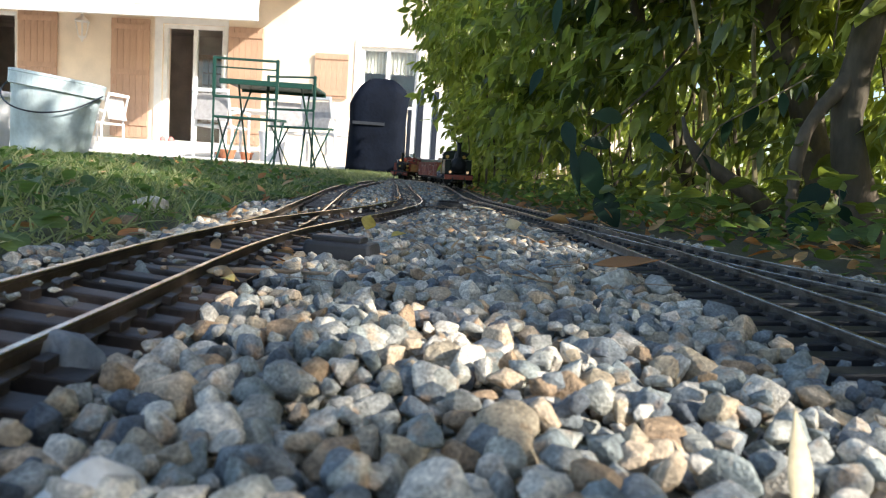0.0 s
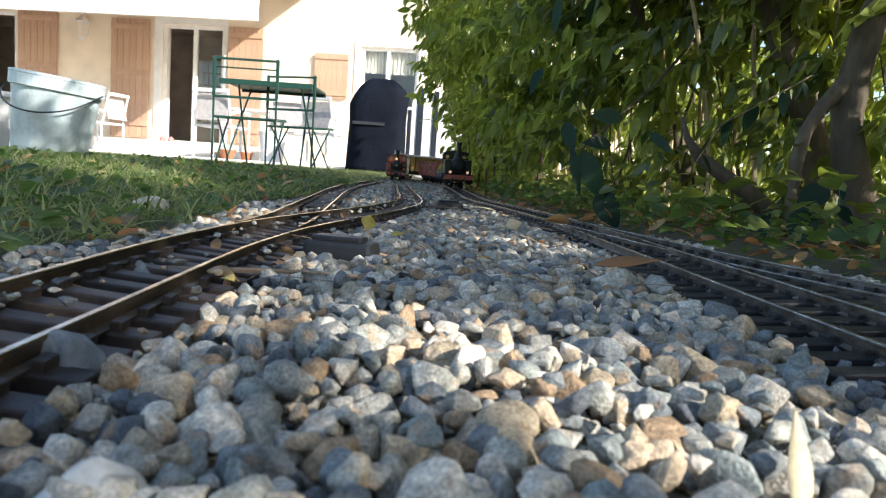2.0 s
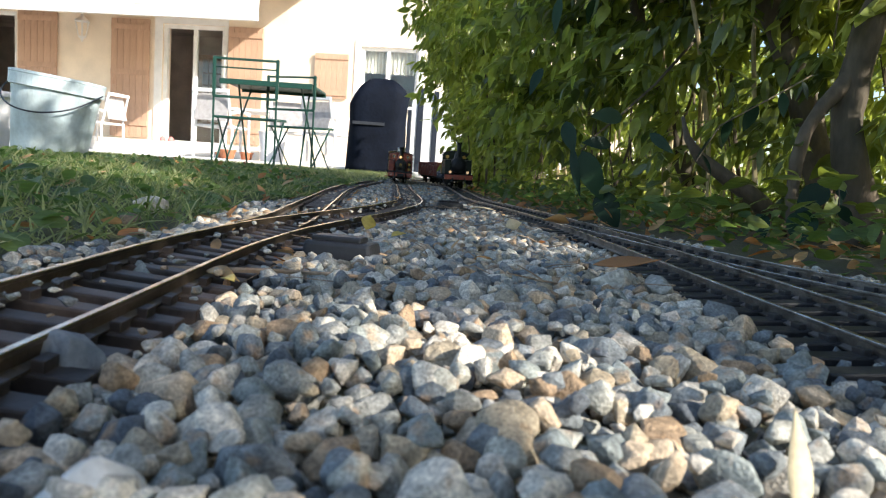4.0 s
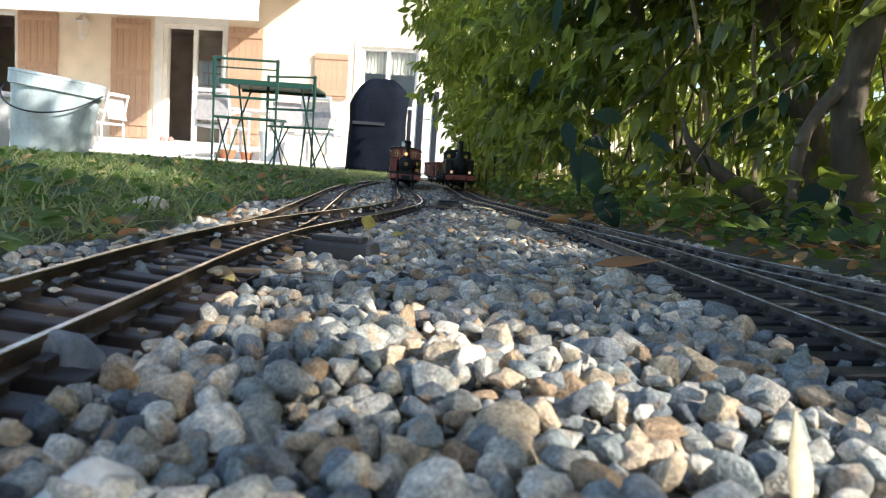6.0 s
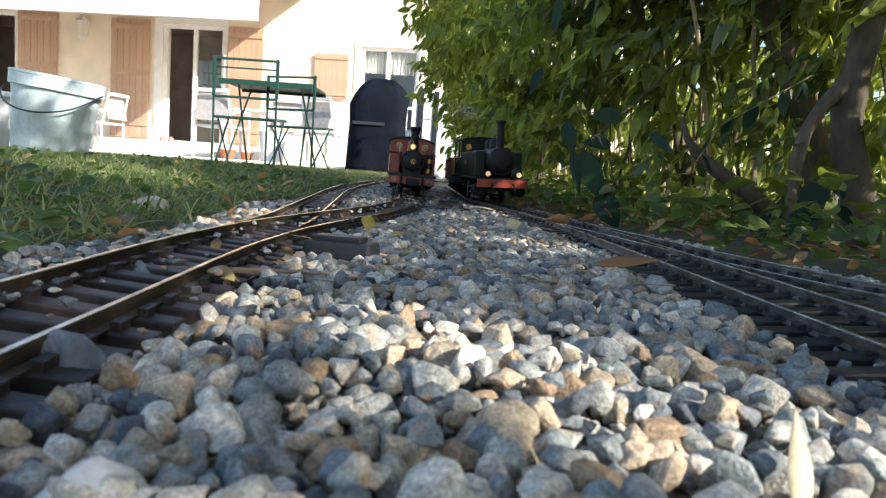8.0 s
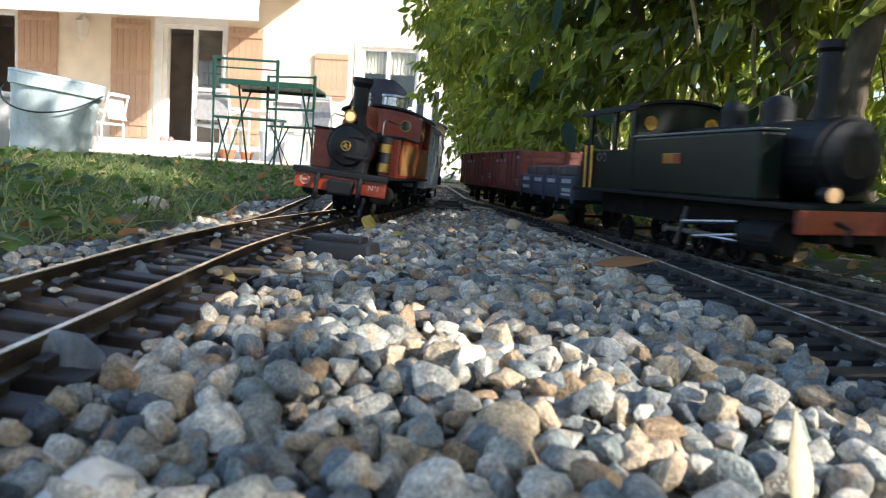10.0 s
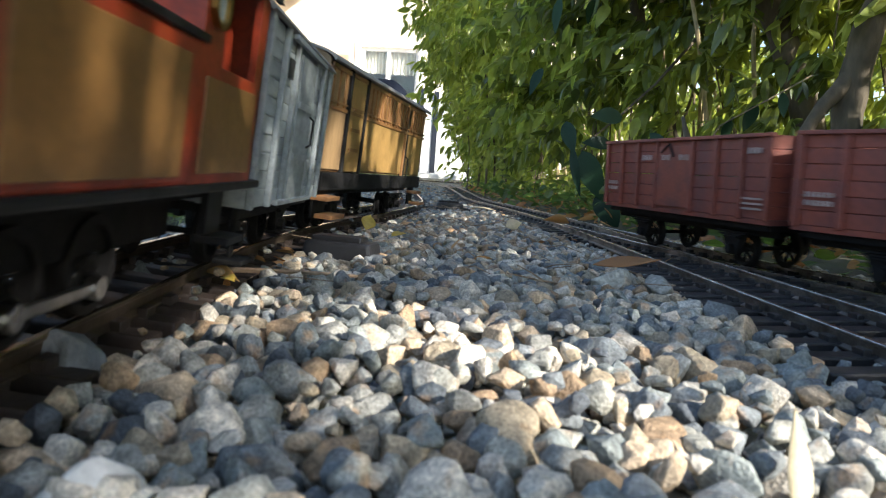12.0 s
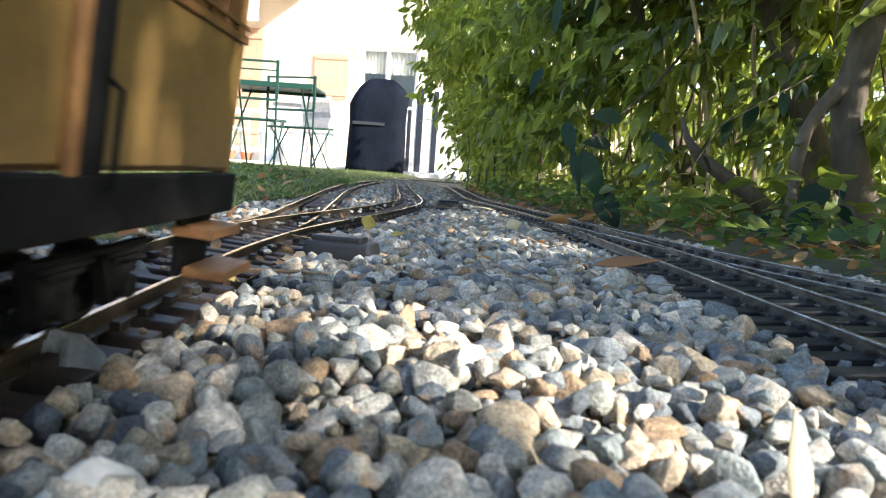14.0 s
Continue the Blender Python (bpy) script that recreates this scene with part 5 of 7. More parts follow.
pump = part("air_pump", bm, SOOT, loco_r)
for z in (0.0625, 0.086):
    bm = B()
    lathe(bm, [(0, 0), (0.0085, 0), (0.0085, 0.0105), (0, 0.0105)], Matrix.Translation((0.094, 0.041, z)), 18)
    part("band", bm, BRASS, pump, "brass cylinder band")
bm = B()
lathe(bm, [(0, 0), (0.0062, 0), (0.0070, 0.009), (0.0078, 0.010), (0.0078, 0.012), (0.0058, 0.012)], Matrix.Translation((0.100, -0.003, 0.123)) @ Matrix.Rotation(math.pi / 2, 4, "Y"), 20)
tube(bm, [(0.106, -0.003, 0.130), (0.106, -0.003, 0.136), (0.102, -0.005, 0.139), (0.098, -0.003, 0.136)], 0.001, 6)
rod(bm, (0.102, -0.003, 0.110), (0.102, -0.003, 0.118), 0.0025, seg=8)
lamp = part("headlamp", bm, BRASS, loco_r, "brass headlamp, lit")
bm = B()
lathe(bm, [(0, 0.0132), (0.0033, 0.0128), (0.0057, 0.0115), (0.0057, 0.0105), (0, 0.0105)], Matrix.Translation((0.100, -0.003, 0.123)) @ Matrix.Rotation(math.pi / 2, 4, "Y"), 16)
part("lens", bm, LAMP_GLOW, lamp, "glowing warm lens")
# cab
for sy in (-1, 1):
    bm = B()
    box(bm, (-0.078, sy * 0.0550, 0.078), (0.078, 0.003, 0.044), bevel=0.0006)
    box(bm, (-0.050, sy * 0.0550, 0.118), (0.022, 0.003, 0.037))
    box(bm, (-0.112, sy * 0.0550, 0.118), (0.010, 0.003, 0.037))
    cab = part("cab_side", bm, RED, loco_r)
    bm = B()
    lathe(bm, [(0.0065, 0), (0.0085, 0), (0.0085, 0.0025), (0.0065, 0.0025), (0.0065, 0)], Matrix.Translation((-0.049, sy * 0.0565, 0.120)) @ Matrix.Rotation(-sy * math.pi / 2, 4, "X"), 20)
    part("porthole", bm, BRASS, cab)
    bm = B(); rod(bm, (-0.049, sy * 0.0560, 0.120), (-0.049, sy * 0.0575, 0.120), 0.0066, seg=18)
    part("pane", bm, mat("porthole_glass", (0.35, 0.42, 0.42), 0.1, vary=0.1, bump=0), cab)
    bm = B(); box(bm, (-0.078, sy * 0.0568, 0.078), (0.066, 0.0012, 0.034), bevel=0.0004)
    part("panel", bm, OCHRE, cab, "ochre cab panel")
    bm = B(); box(bm, (-0.10, sy * 0.052, 0.032), (0.024, 0.014, 0.003)); box(bm, (-0.10, sy * 0.047, 0.043), (0.020, 0.003, 0.022))
    part("footstep", bm, SOOT, loco_r)
arch = lambda w, h, z0, n=14: [(w * math.cos(math.pi * k / n), z0 + h * math.sin(math.pi * k / n)) for k in range(n + 1)]
for x, hole in ((-0.039, True), (-0.117, False)):
    bm = B()
    prism(bm, [(-0.0565, 0.056), (0.0565, 0.056), (0.0565, 0.136)] + arch(0.0565, 0.012, 0.136)[1:-1] + [(-0.0565, 0.136)], 0.003, Matrix.Translation((x, 0, 0)) @ Matrix.Rotation(math.pi / 2, 4, "Z"))
    end = part("cab_front" if hole else "cab_back", bm, RED, loco_r)
    if hole:
        for sy in (-1, 1):
            bm = B(); rod(bm, (x, sy * 0.034, 0.128), (x + 0.0035, sy * 0.034, 0.128), 0.008, seg=18)
            sp = part("spectacle", bm, BRASS, end)
            bm = B(); rod(bm, (x, sy * 0.034, 0.128), (x + 0.0042, sy * 0.034, 0.128), 0.0066, seg=18)
            part("pane", bm, DIM_GLASS, sp)
bm = B()
outer, inner = arch(0.061, 0.016, 0.1375), arch(0.0585, 0.013, 0.1375)
prism(bm, outer + inner[::-1], 0.094, Matrix.Translation((-0.079, 0, 0)) @ Matrix.Rotation(math.pi / 2, 4, "Z"))
roof = part("cab_roof", bm, SOOT, loco_r)
bm = B()
lathe(bm, [(0, 0), (0.021, 0), (0.021, 0.003), (0.018, 0.004), (0.018, 0.017), (0.021, 0.018), (0.020, 0.021), (0, 0.023)], Matrix.Translation((-0.098, 0, 0.152)), 20)
for k in range(12):
    a = k * math.pi / 6
    box(bm, (-0.098 + 0.0185 * math.cos(a), 0.0185 * math.sin(a), 0.1625), (0.002, 0.002, 0.013), (0, 0, math.degrees(a)))
part("roof_ventilator", bm, STEEL, roof, "silver ribbed ventilator")
bm = B()
box(bm, (0, 0, 0.040), (0.235, 0.046, 0.026)); box(bm, (0, 0, 0.052), (0.24, 0.09, 0.006))
part("main_frame", bm, FRAME, loco_r)
for sy in (-1, 1):
    bm = B(); rod(bm, (0.070, sy * 0.042, 0.028), (0.112, sy * 0.042, 0.030), 0.0115, seg=18); rod(bm, (0.060, sy * 0.042, 0.0275), (0.070, sy * 0.042, 0.028), 0.004, seg=10)
    cyl = part("cylinder", bm, FRAME, loco_r)
    bm = B(); rod(bm, (0.112, sy * 0.042, 0.030), (0.1145, sy * 0.042, 0.030), 0.0105, seg=18)
    part("cover", bm, FRAME, cyl)
for x in (0.055, 0.005, -0.045):
    wheelset(loco_r, x, 0.0185, material=FRAME)
RODS = []
def side_rods(car, xs, r, throw, y):
    for sy in (-1, 1):
        bm = B()
        box(bm, ((max(xs) + min(xs)) / 2, 0, 0), (max(xs) - min(xs), 0.002, 0.0042), bevel=0.0006)
        for x in xs:
            rod(bm, (x, -0.0022, 0), (x, 0.0022, 0), 0.0042, seg=12)
        ob = part("coupling_rod", bm, STEEL, car)
        ob.location = (0, sy * y, r)
        RODS.append((ob, car, r, throw, sy * y, 0.0 if sy > 0 else math.pi / 2))
side_rods(loco_r, (0.055, 0.005, -0.045), 0.0185, 0.008, 0.0285)
writing("N°1", 0.0085, LETTER_FADED, beam, Matrix.Translation((0.1317, 0.042, 0.042)) @ Euler((math.pi / 2, 0, math.pi / 2)).to_matrix().to_4x4())
bm = B()
lathe(bm, [(0.0048, 0), (0.0062, 0), (0.0062, 0.0008), (0.0048, 0.0008), (0.0048, 0)], Matrix.Translation((0.1314, -0.043, 0.042)) @ Matrix.Rotation(math.pi / 2, 4, "Y"), 20)
box(bm, (0.1317, -0.043, 0.042), (0.0006, 0.006, 0.002))
part("emblem", bm, LETTER_FADED, beam)

# the body rides low over its wheels
for o_ in loco_r.children:
    if not o_.name.startswith(("wheelset", "coupling_rod", "cylinder")):
        o_.location.z -= 0.0048

# -- grey van --
van = thing("goods_van", Matrix.Identity(4), "weathered grey planked model goods van with a braked platform end", "goods van")
VL, VW, VZ, VH = 0.205, 0.104, 0.036, 0.097
underframe(van, VL, VW, VZ, (-0.058, 0.058))
bm = B(); box(bm, (0, 0, VZ + VH / 2), (VL - 0.006, VW - 0.006, VH - 0.002))
part("body", bm, GREY_RIB, van)
NP = 10
ph = VH / NP
side_plank = shared("plank", (VL, 0.003, ph - 0.0003), GREY)
end_plank = shared("plank", (VW - 0.004, 0.003, ph - 0.0003), GREY)
for k in range(NP):
    z = VZ + ph * (k + 0.5)
    for sy in (-1, 1):
        lay(side_plank, "plank", van, (0, sy * (VW / 2 - 0.002), z))
        lay(end_plank, "plank", van, (sy * (VL / 2 - 0.0018), 0, z), math.pi / 2)
rib = shared("rib", (0.0052, 0.003, VH), GREY_RIB)
for sy in (-1, 1):
    for x in (-0.100, -0.068, -0.034, 0.030, 0.062, 0.100):
        lay(rib, "rib", van, (x, sy * (VW / 2 + 0.0012), VZ + VH / 2))
    bm = B(); box(bm, (-0.002, sy * (VW / 2 + 0.0018), VZ + VH * 0.47), (0.050, 0.0026, VH * 0.90), bevel=0.0006)
    door = part("sliding_door", bm, GREY, van)
    bm = B(); box(bm, (-0.002, sy * (VW / 2 + 0.0035), VZ + VH * 0.97), (0.112, 0.003, 0.0025)); part("door_rail", bm, GREY_RIB, van); bm = B(); box(bm, (-0.002, sy * (VW / 2 + 0.0035), VZ + 0.002), (0.112, 0.003, 0.0025))
    part("door_rail", bm, GREY_RIB, van)
    for z in (0.3, 0.62):
        bm = B(); box(bm, (-0.002, sy * (VW / 2 + 0.0035), VZ + VH * z), (0.048, 0.0016, 0.004))
        part("strap", bm, GREY_RIB, door)
    bm = B(); tube(bm, [(-0.021, sy * (VW / 2 + 0.003), 0.072), (-0.021, sy * (VW / 2 + 0.006), 0.074), (-0.021, sy * (VW / 2 + 0.006), 0.090), (-0.021, sy * (VW / 2 + 0.003), 0.092)], 0.0008, 6)
    part("handle", bm, FRAME, door)
    bm = B(); box(bm, (0.046, sy * (VW / 2 + 0.0005), VZ + VH * 0.80), (0.020, 0.0016, 0.011), bevel=0.0004)
    part("vent_flap", bm, INK, van)
bm = B()
o, i_ = arch(VW / 2 + 0.004, 0.011, VZ + VH), arch(VW / 2 + 0.002, 0.0095, VZ + VH - 0.001)
prism(bm, o + i_[::-1], VL + 0.010, Matrix.Rotation(math.pi / 2, 4, "Z"))
part("roof", bm, ROOF, van)
for sx in (-1, 1):
    bm = B(); prism(bm, [(-VW / 2 + 0.001, VZ + VH)] + [(VW / 2 - 0.001, VZ + VH)] + arch(VW / 2 - 0.001, 0.0095, VZ + VH)[1:-1], 0.004, Matrix.Translation((sx * (VL / 2 - 0.002), 0, 0)) @ Matrix.Rotation(math.pi / 2, 4, "Z"))
    part("gable", bm, GREY, van)
for sy in (-0.030, 0.030):
    lay(shared("end_rib", (0.003, 0.005, VH), GREY_RIB), "end_rib", van, (VL / 2 + 0.0012, sy, VZ + VH / 2))
m_end = Matrix.Translation((VL / 2 + 0.0002, 0.041, 0)) @ Euler((math.pi / 2, 0, math.pi / 2)).to_matrix().to_4x4()
writing("Kf", 0.0085, INK, van, Matrix.Translation((0, 0, VZ + VH * 0.74)) @ m_end)
writing("574", 0.0085, INK, van, Matrix.Translation((0, 0, VZ + VH * 0.63)) @ m_end)
for sy in (-1, 1):
    bm = B(); rod(bm, (VL / 2 - 0.004, sy * 0.046, 0.008), (VL / 2 - 0.004, sy * 0.046, VZ), 0.0016, seg=8); box(bm, (VL / 2 - 0.004, sy * 0.048, 0.010), (0.022, 0.014, 0.0025), bevel=0.0006)
    part("footstep", bm, FRAME, van)

# -- yellow coach --
coach = thing("passenger_coach", Matrix.Identity(4), "varnished yellow and brown wooden model coach with a luggage end", "coach")
CL, CW, CZ, CH = 0.455, 0.106, 0.055, 0.093
underframe(coach, CL, CW, 0.044, (-0.165, -0.125, 0.125, 0.165), 0.0145)
bm = B(); box(bm, (0, 0, CZ + CH / 2), (CL - 0.004, CW - 0.008, CH - 0.002))
part("body", bm, TAN, coach)
bm = B()
o, i_ = arch(CW / 2 + 0.004, 0.013, CZ + CH), arch(CW / 2 + 0.002, 0.0115, CZ + CH - 0.001)
prism(bm, o + i_[::-1], CL + 0.012, Matrix.Rotation(math.pi / 2, 4, "Z"))
part("roof", bm, ROOF, coach)
for sx in (-1, 1):
    bm = B(); prism(bm, [(-CW / 2 + 0.003, CZ), (CW / 2 - 0.003, CZ)] + arch(CW / 2 - 0.003, 0.0115, CZ + CH), 0.004, Matrix.Translation((sx * (CL / 2 - 0.001), 0, 0)) @ Matrix.Rotation(math.pi / 2, 4, "Z"))
    part("end_wall", bm, YELLOW if sx < 0 else BARE_WOOD, coach)
waist = CZ + CH * 0.60
batten = shared("batten", (0.0048, 0.0028, CH), TAN)
dark_batten = shared("batten", (0.0056, 0.0034, CH), FRAME)
slat = shared("slat", (0.0046, 0.0022, CH * 0.33), TAN)
for sy in (-1, 1):
    yo = sy * (CW / 2 - 0.003)
    bm = B(); box(bm, (0, sy * (CW / 2 - 0.002), CZ - 0.0075), (CL, 0.006, 0.016), bevel=0.001)
    part("sole_bar", bm, FRAME, coach)
    # panelled bays: (centre, width)
    for x, w in ((-0.1655, 0.113), (0.0085, 0.201), (0.200, 0.054)):
        bm = B(); box(bm, (x, yo, CZ + CH * 0.31), (w, 0.003, CH * 0.56), bevel=0.0008)
        part("lower_panel", bm, YELLOW if x < 0.15 else BARE_WOOD, coach)
        bm = B(); box(bm, (x, yo, waist + CH * 0.185), (w, 0.002, CH * 0.35), bevel=0.0006)
        part("window_band", bm, TAN if x < 0.15 else BARE_WOOD, coach)
        n = int(w / 0.0145)
        for k in range(n):
            lay(slat, "slat", coach, (x - w / 2 + (k + 0.5) * w / n, yo + sy * 0.0012, waist + CH * 0.185))
    for x, w in ((0.142, 0.050),):
        bm = B(); box(bm, (x, yo + sy * 0.0012, CZ + CH * 0.48), (w, 0.003, CH * 0.92), bevel=0.0008)
        d = part("luggage_door", bm, YELLOW, coach)
        for k in range(3):
            bm = B(); box(bm, (x, yo + sy * 0.003, CZ + CH * (0.24 + 0.2 * k)), (0.030, 0.0014, 0.0035), bevel=0.0004)
            part("louvre", bm, TAN, d)
    for x in (-0.095, 0.113, 0.171):
        lay(batten if x < 0.1 else dark_batten, "batten", coach, (x, yo + sy * 0.0024, CZ + CH / 2))
    for x in (-0.1045,):
        bm = B(); box(bm, (x, yo + sy * 0.0008, CZ + CH * 0.46), (0.014, 0.0036, CH * 0.92))
        part("door_recess", bm, FRAME, coach)
        bm = B(); tube(bm, [(x - 0.006, yo + sy * 0.002, 0.050), (x - 0.006, yo + sy * 0.006, 0.053), (x - 0.006, yo + sy * 0.006, 0.078), (x - 0.006, yo + sy * 0.002, 0.081)], 0.0009, 6)
        part("handrail", bm, FRAME, coach)
    for z, h in ((waist, 0.0032), (CZ + CH * 0.965, 0.004), (waist + 0.005, 0.0016)):
        bm = B(); box(bm, (0, yo + sy * 0.002, z), (CL - 0.004, 0.002, h), bevel=0.0005)
        part("moulding", bm, TAN, coach)
    for x in (-0.205, 0.205):
        for z, y in ((0.033, 0.052), (0.018, 0.058)):
            bm = B(); box(bm, (x, sy * y, z), (0.038, 0.016, 0.004), bevel=0.0012)
            part("step_board", bm, STEP_WOOD, coach, "worn orange-brown wooden step")
        bm = B(); box(bm, (x, sy * 0.046, 0.032), (0.034, 0.002, 0.034))
        part("step_hanger", bm, FRAME, coach)
bm = B(); curl = [(CL / 2 + 0.001 + 0.0005 * k, 0.044 + 0.006 * math.cos(k * 0.7), 0.066 + (0.006 - 0.0003 * k) * math.sin(k * 0.7)) for k in range(12)]
tube(bm, curl, 0.0009, 6)
part("scrolled_bracket", bm, FRAME, coach)
for x in (CL / 2 + 0.002, -CL / 2 - 0.002):
    for y in (-0.045, 0.045):
        bm = B(); rod(bm, (x, y, 0.040), (x, y, 0.095), 0.0011, seg=6)
        part("handrail", bm, FRAME, coach)

for y in (-0.030, -0.012, 0.012, 0.030):
    bm = B(); box(bm, (CL / 2 + 0.006, y, 0.090), (0.004, 0.005, 0.070), bevel=0.0008)
    part("gangway_post", bm, FRAME, coach)
bm = B(); tube(bm, [(CL / 2 + 0.003, 0.040, 0.100), (CL / 2 + 0.010, 0.044, 0.092), (CL / 2 + 0.011, 0.045, 0.066), (CL / 2 + 0.004, 0.042, 0.052)], 0.0018, 8)
part("brake_hose", bm, FRAME, coach)
bm = B(); box(bm, (CL / 2 + 0.007, 0, 0.044), (0.014, 0.088, 0.004), bevel=0.001); box(bm, (CL / 2 + 0.006, 0, 0.124), (0.006, 0.070, 0.005), bevel=0.001)
part("gangway_frame", bm, FRAME, coach)
bm = B(); box(bm, (CL / 2 + 0.011, 0, 0.036), (0.022, 0.094, 0.004), bevel=0.001)
part("platform", bm, FRAME, coach)
for y in (-0.018, 0.018):
    bm = B(); box(bm, (CL / 2 + 0.014, y, 0.084), (0.010, 0.026, 0.092), bevel=0.0016)
    part("gangway_bellows", bm, FRAME, coach)
bm = B()
ring = [(CL / 2 + 0.018, 0.042 + 0.0075 * math.cos(k * math.pi / 8), 0.083 + 0.0075 * math.sin(k * math.pi / 8)) for k in range(17)]
tube(bm, ring, 0.0009, 6); rod(bm, (CL / 2 + 0.018, 0.042, 0.038), (CL / 2 + 0.018, 0.042, 0.083), 0.0011, seg=6)
part("brake_wheel", bm, FRAME, coach)
bm = B(); tube(bm, [(CL / 2 + 0.018, 0.030, 0.112), (CL / 2 + 0.016, 0.040, 0.108), (CL / 2 + 0.014, 0.047, 0.094), (CL / 2 + 0.014, 0.049, 0.088)], 0.0014, 6)
part("brake_hose", bm, FRAME, coach)

# -- green locomotive --
loco_g = thing("steam_locomotive", Matrix.Identity(4), "dark green model tank locomotive with open cab and red buffer beam", "locomotive")
GL = 0.40
bm = B(); box(bm, (0.197, 0, 0.046), (0.006, 0.112, 0.018), bevel=0.001)
part("buffer_beam", bm, RED, loco_g)
bm = B(); box(bm, (0, 0, 0.0565), (GL, 0.114, 0.004), bevel=0.001)
part("running_plate", bm, FRAME, loco_g)
bm = B()
lathe(bm, [(0, 0.188), (0.016, 0.187), (0.027, 0.182), (0.029, 0.178), (0.031, 0.178), (0.031, -0.05), (0, -0.05)], Matrix.Translation((0, 0, 0.094)) @ Matrix.Rotation(math.pi / 2, 4, "Y"), 28)
part("boiler", bm, SOOT, loco_g)
bm = B()
lathe(bm, [(0, -0.004), (0.014, -0.004), (0.009, 0.006), (0.0085, 0.055), (0.011, 0.058), (0.011, 0.064), (0, 0.064)], Matrix.Translation((0.150, 0, 0.120)), 22)
part("chimney", bm, SOOT, loco_g)
for x, r_ in ((0.095, 0.015), (0.035, 0.013)):
    bm = B()
    lathe(bm, [(0, -0.004), (r_, -0.004), (r_ * 0.92, 0.002), (r_ * 0.92, 0.014), (r_ * 0.6, 0.022), (0, 0.024)], Matrix.Translation((x, 0, 0.124)), 20)
    part("dome", bm, SOOT, loco_g)
for sy in (-1, 1):
    bm = B(); box(bm, (0.045, sy * 0.0415, 0.086), (0.200, 0.024, 0.056), bevel=0.003)
    t_ = part("side_tank", bm, GREEN, loco_g)
    bm = B(); box(bm, (0.045, sy * 0.0415, 0.1150), (0.204, 0.026, 0.0025), bevel=0.0008)
    part("tank_top", bm, mat("tank_edge", (0.07, 0.085, 0.075), 0.35, vary=0.2, bump=0), t_)
    bm = B(); box(bm, (0.020, sy * 0.0540, 0.092), (0.030, 0.001, 0.010), bevel=0.0003)
    part("name_plate", bm, BRASS, t_)
    bm = B(); box(bm, (0.031, sy * 0.0543, 0.092), (0.012, 0.001, 0.009), bevel=0.0003)
    part("name_plate", bm, RED, t_)
    bm = B(); box(bm, (-0.110, sy * 0.0520, 0.080), (0.112, 0.003, 0.044), bevel=0.0008)
    part("cab_side", bm, GREEN, loco_g)
    for x in (-0.060, -0.102, -0.164):
        bm = B(); box(bm, (x, sy * 0.0520, 0.122), (0.009, 0.003, 0.044))
        part("cab_pillar", bm, GREEN, loco_g)
    for x in (-0.168, -0.152):
        bm = B(); rod(bm, (x, sy * 0.056, 0.058), (x, sy * 0.056, 0.108), 0.0020, seg=8)
        part("handrail", bm, BRASS, loco_g)
    for x in (-0.135, -0.122):
        bm = B(); lathe(bm, [(0.0036, 0), (0.0050, 0), (0.0050, 0.0012), (0.0036, 0.0012), (0.0036, 0)], Matrix.Translation((x, sy * 0.0533, 0.094)) @ Matrix.Rotation(-sy * math.pi / 2, 4, "X"), 18)
        part("badge", bm, STEEL, loco_g)
    bm = B(); rod(bm, (0.130, sy * 0.045, 0.030), (0.175, sy * 0.045, 0.031), 0.013, seg=18)
    part("cylinder", bm, FRAME, loco_g)
    for k, (a, b) in enumerate((((0.128, 0.030), (0.060, 0.022)), ((0.120, 0.040), (0.040, 0.034)), ((0.030, 0.012), (0.045, 0.048)), ((0.128, 0.024), (0.085, 0.024)))):
        bm = B(); rod(bm, (a[0], sy * 0.049, a[1]), (b[0], sy * 0.049, b[1]), 0.0017, seg=8)
        part("valve_rod", bm, STEEL, loco_g)
    bm = B(); lathe(bm, [(0, 0), (0.0055, 0), (0.0060, 0.007), (0.0072, 0.008), (0.0072, 0.010), (0, 0.010)], Matrix.Translation((0.194, sy * 0.034, 0.066)) @ Matrix.Rotation(math.pi / 2, 4, "Y"), 16)
    lp = part("headlamp", bm, SOOT, loco_g)
    bm = B(); lathe(bm, [(0, 0.0112), (0.0055, 0.0105), (0.0055, 0.010), (0, 0.010)], Matrix.Translation((0.194, sy * 0.034, 0.066)) @ Matrix.Rotation(math.pi / 2, 4, "Y"), 16)
    part("lens", bm, FAINT_GLOW, lp, "faintly lit lens")
    bm = B(); tube(bm, [(0.198, sy * 0.024, 0.046), (0.210, sy * 0.024, 0.042), (0.210, sy * 0.024, 0.030)], 0.002, 6)
    part("coupling_hook", bm, SOOT, loco_g)
bm = B(); prism(bm, [(-0.053, 0.057), (0.053, 0.057), (0.053, 0.142)] + arch(0.053, 0.010, 0.142)[1:-1] + [(-0.053, 0.142)], 0.003, Matrix.Translation((-0.057, 0, 0)) @ Matrix.Rotation(math.pi / 2, 4, "Z"))
cf = part("cab_front", bm, GREEN, loco_g)
for sy in (-1, 1):
    bm = B(); rod(bm, (-0.057, sy * 0.036, 0.130), (-0.0535, sy * 0.036, 0.130), 0.0075, seg=16)
    part("spectacle", bm, BRASS, cf)
bm = B(); o, i_ = arch(0.058, 0.013, 0.143), arch(0.055, 0.010, 0.143)
prism(bm, o + i_[::-1], 0.136, Matrix.Translation((-0.118, 0, 0)) @ Matrix.Rotation(math.pi / 2, 4, "Z"))
part("cab_roof", bm, FRAME, loco_g)
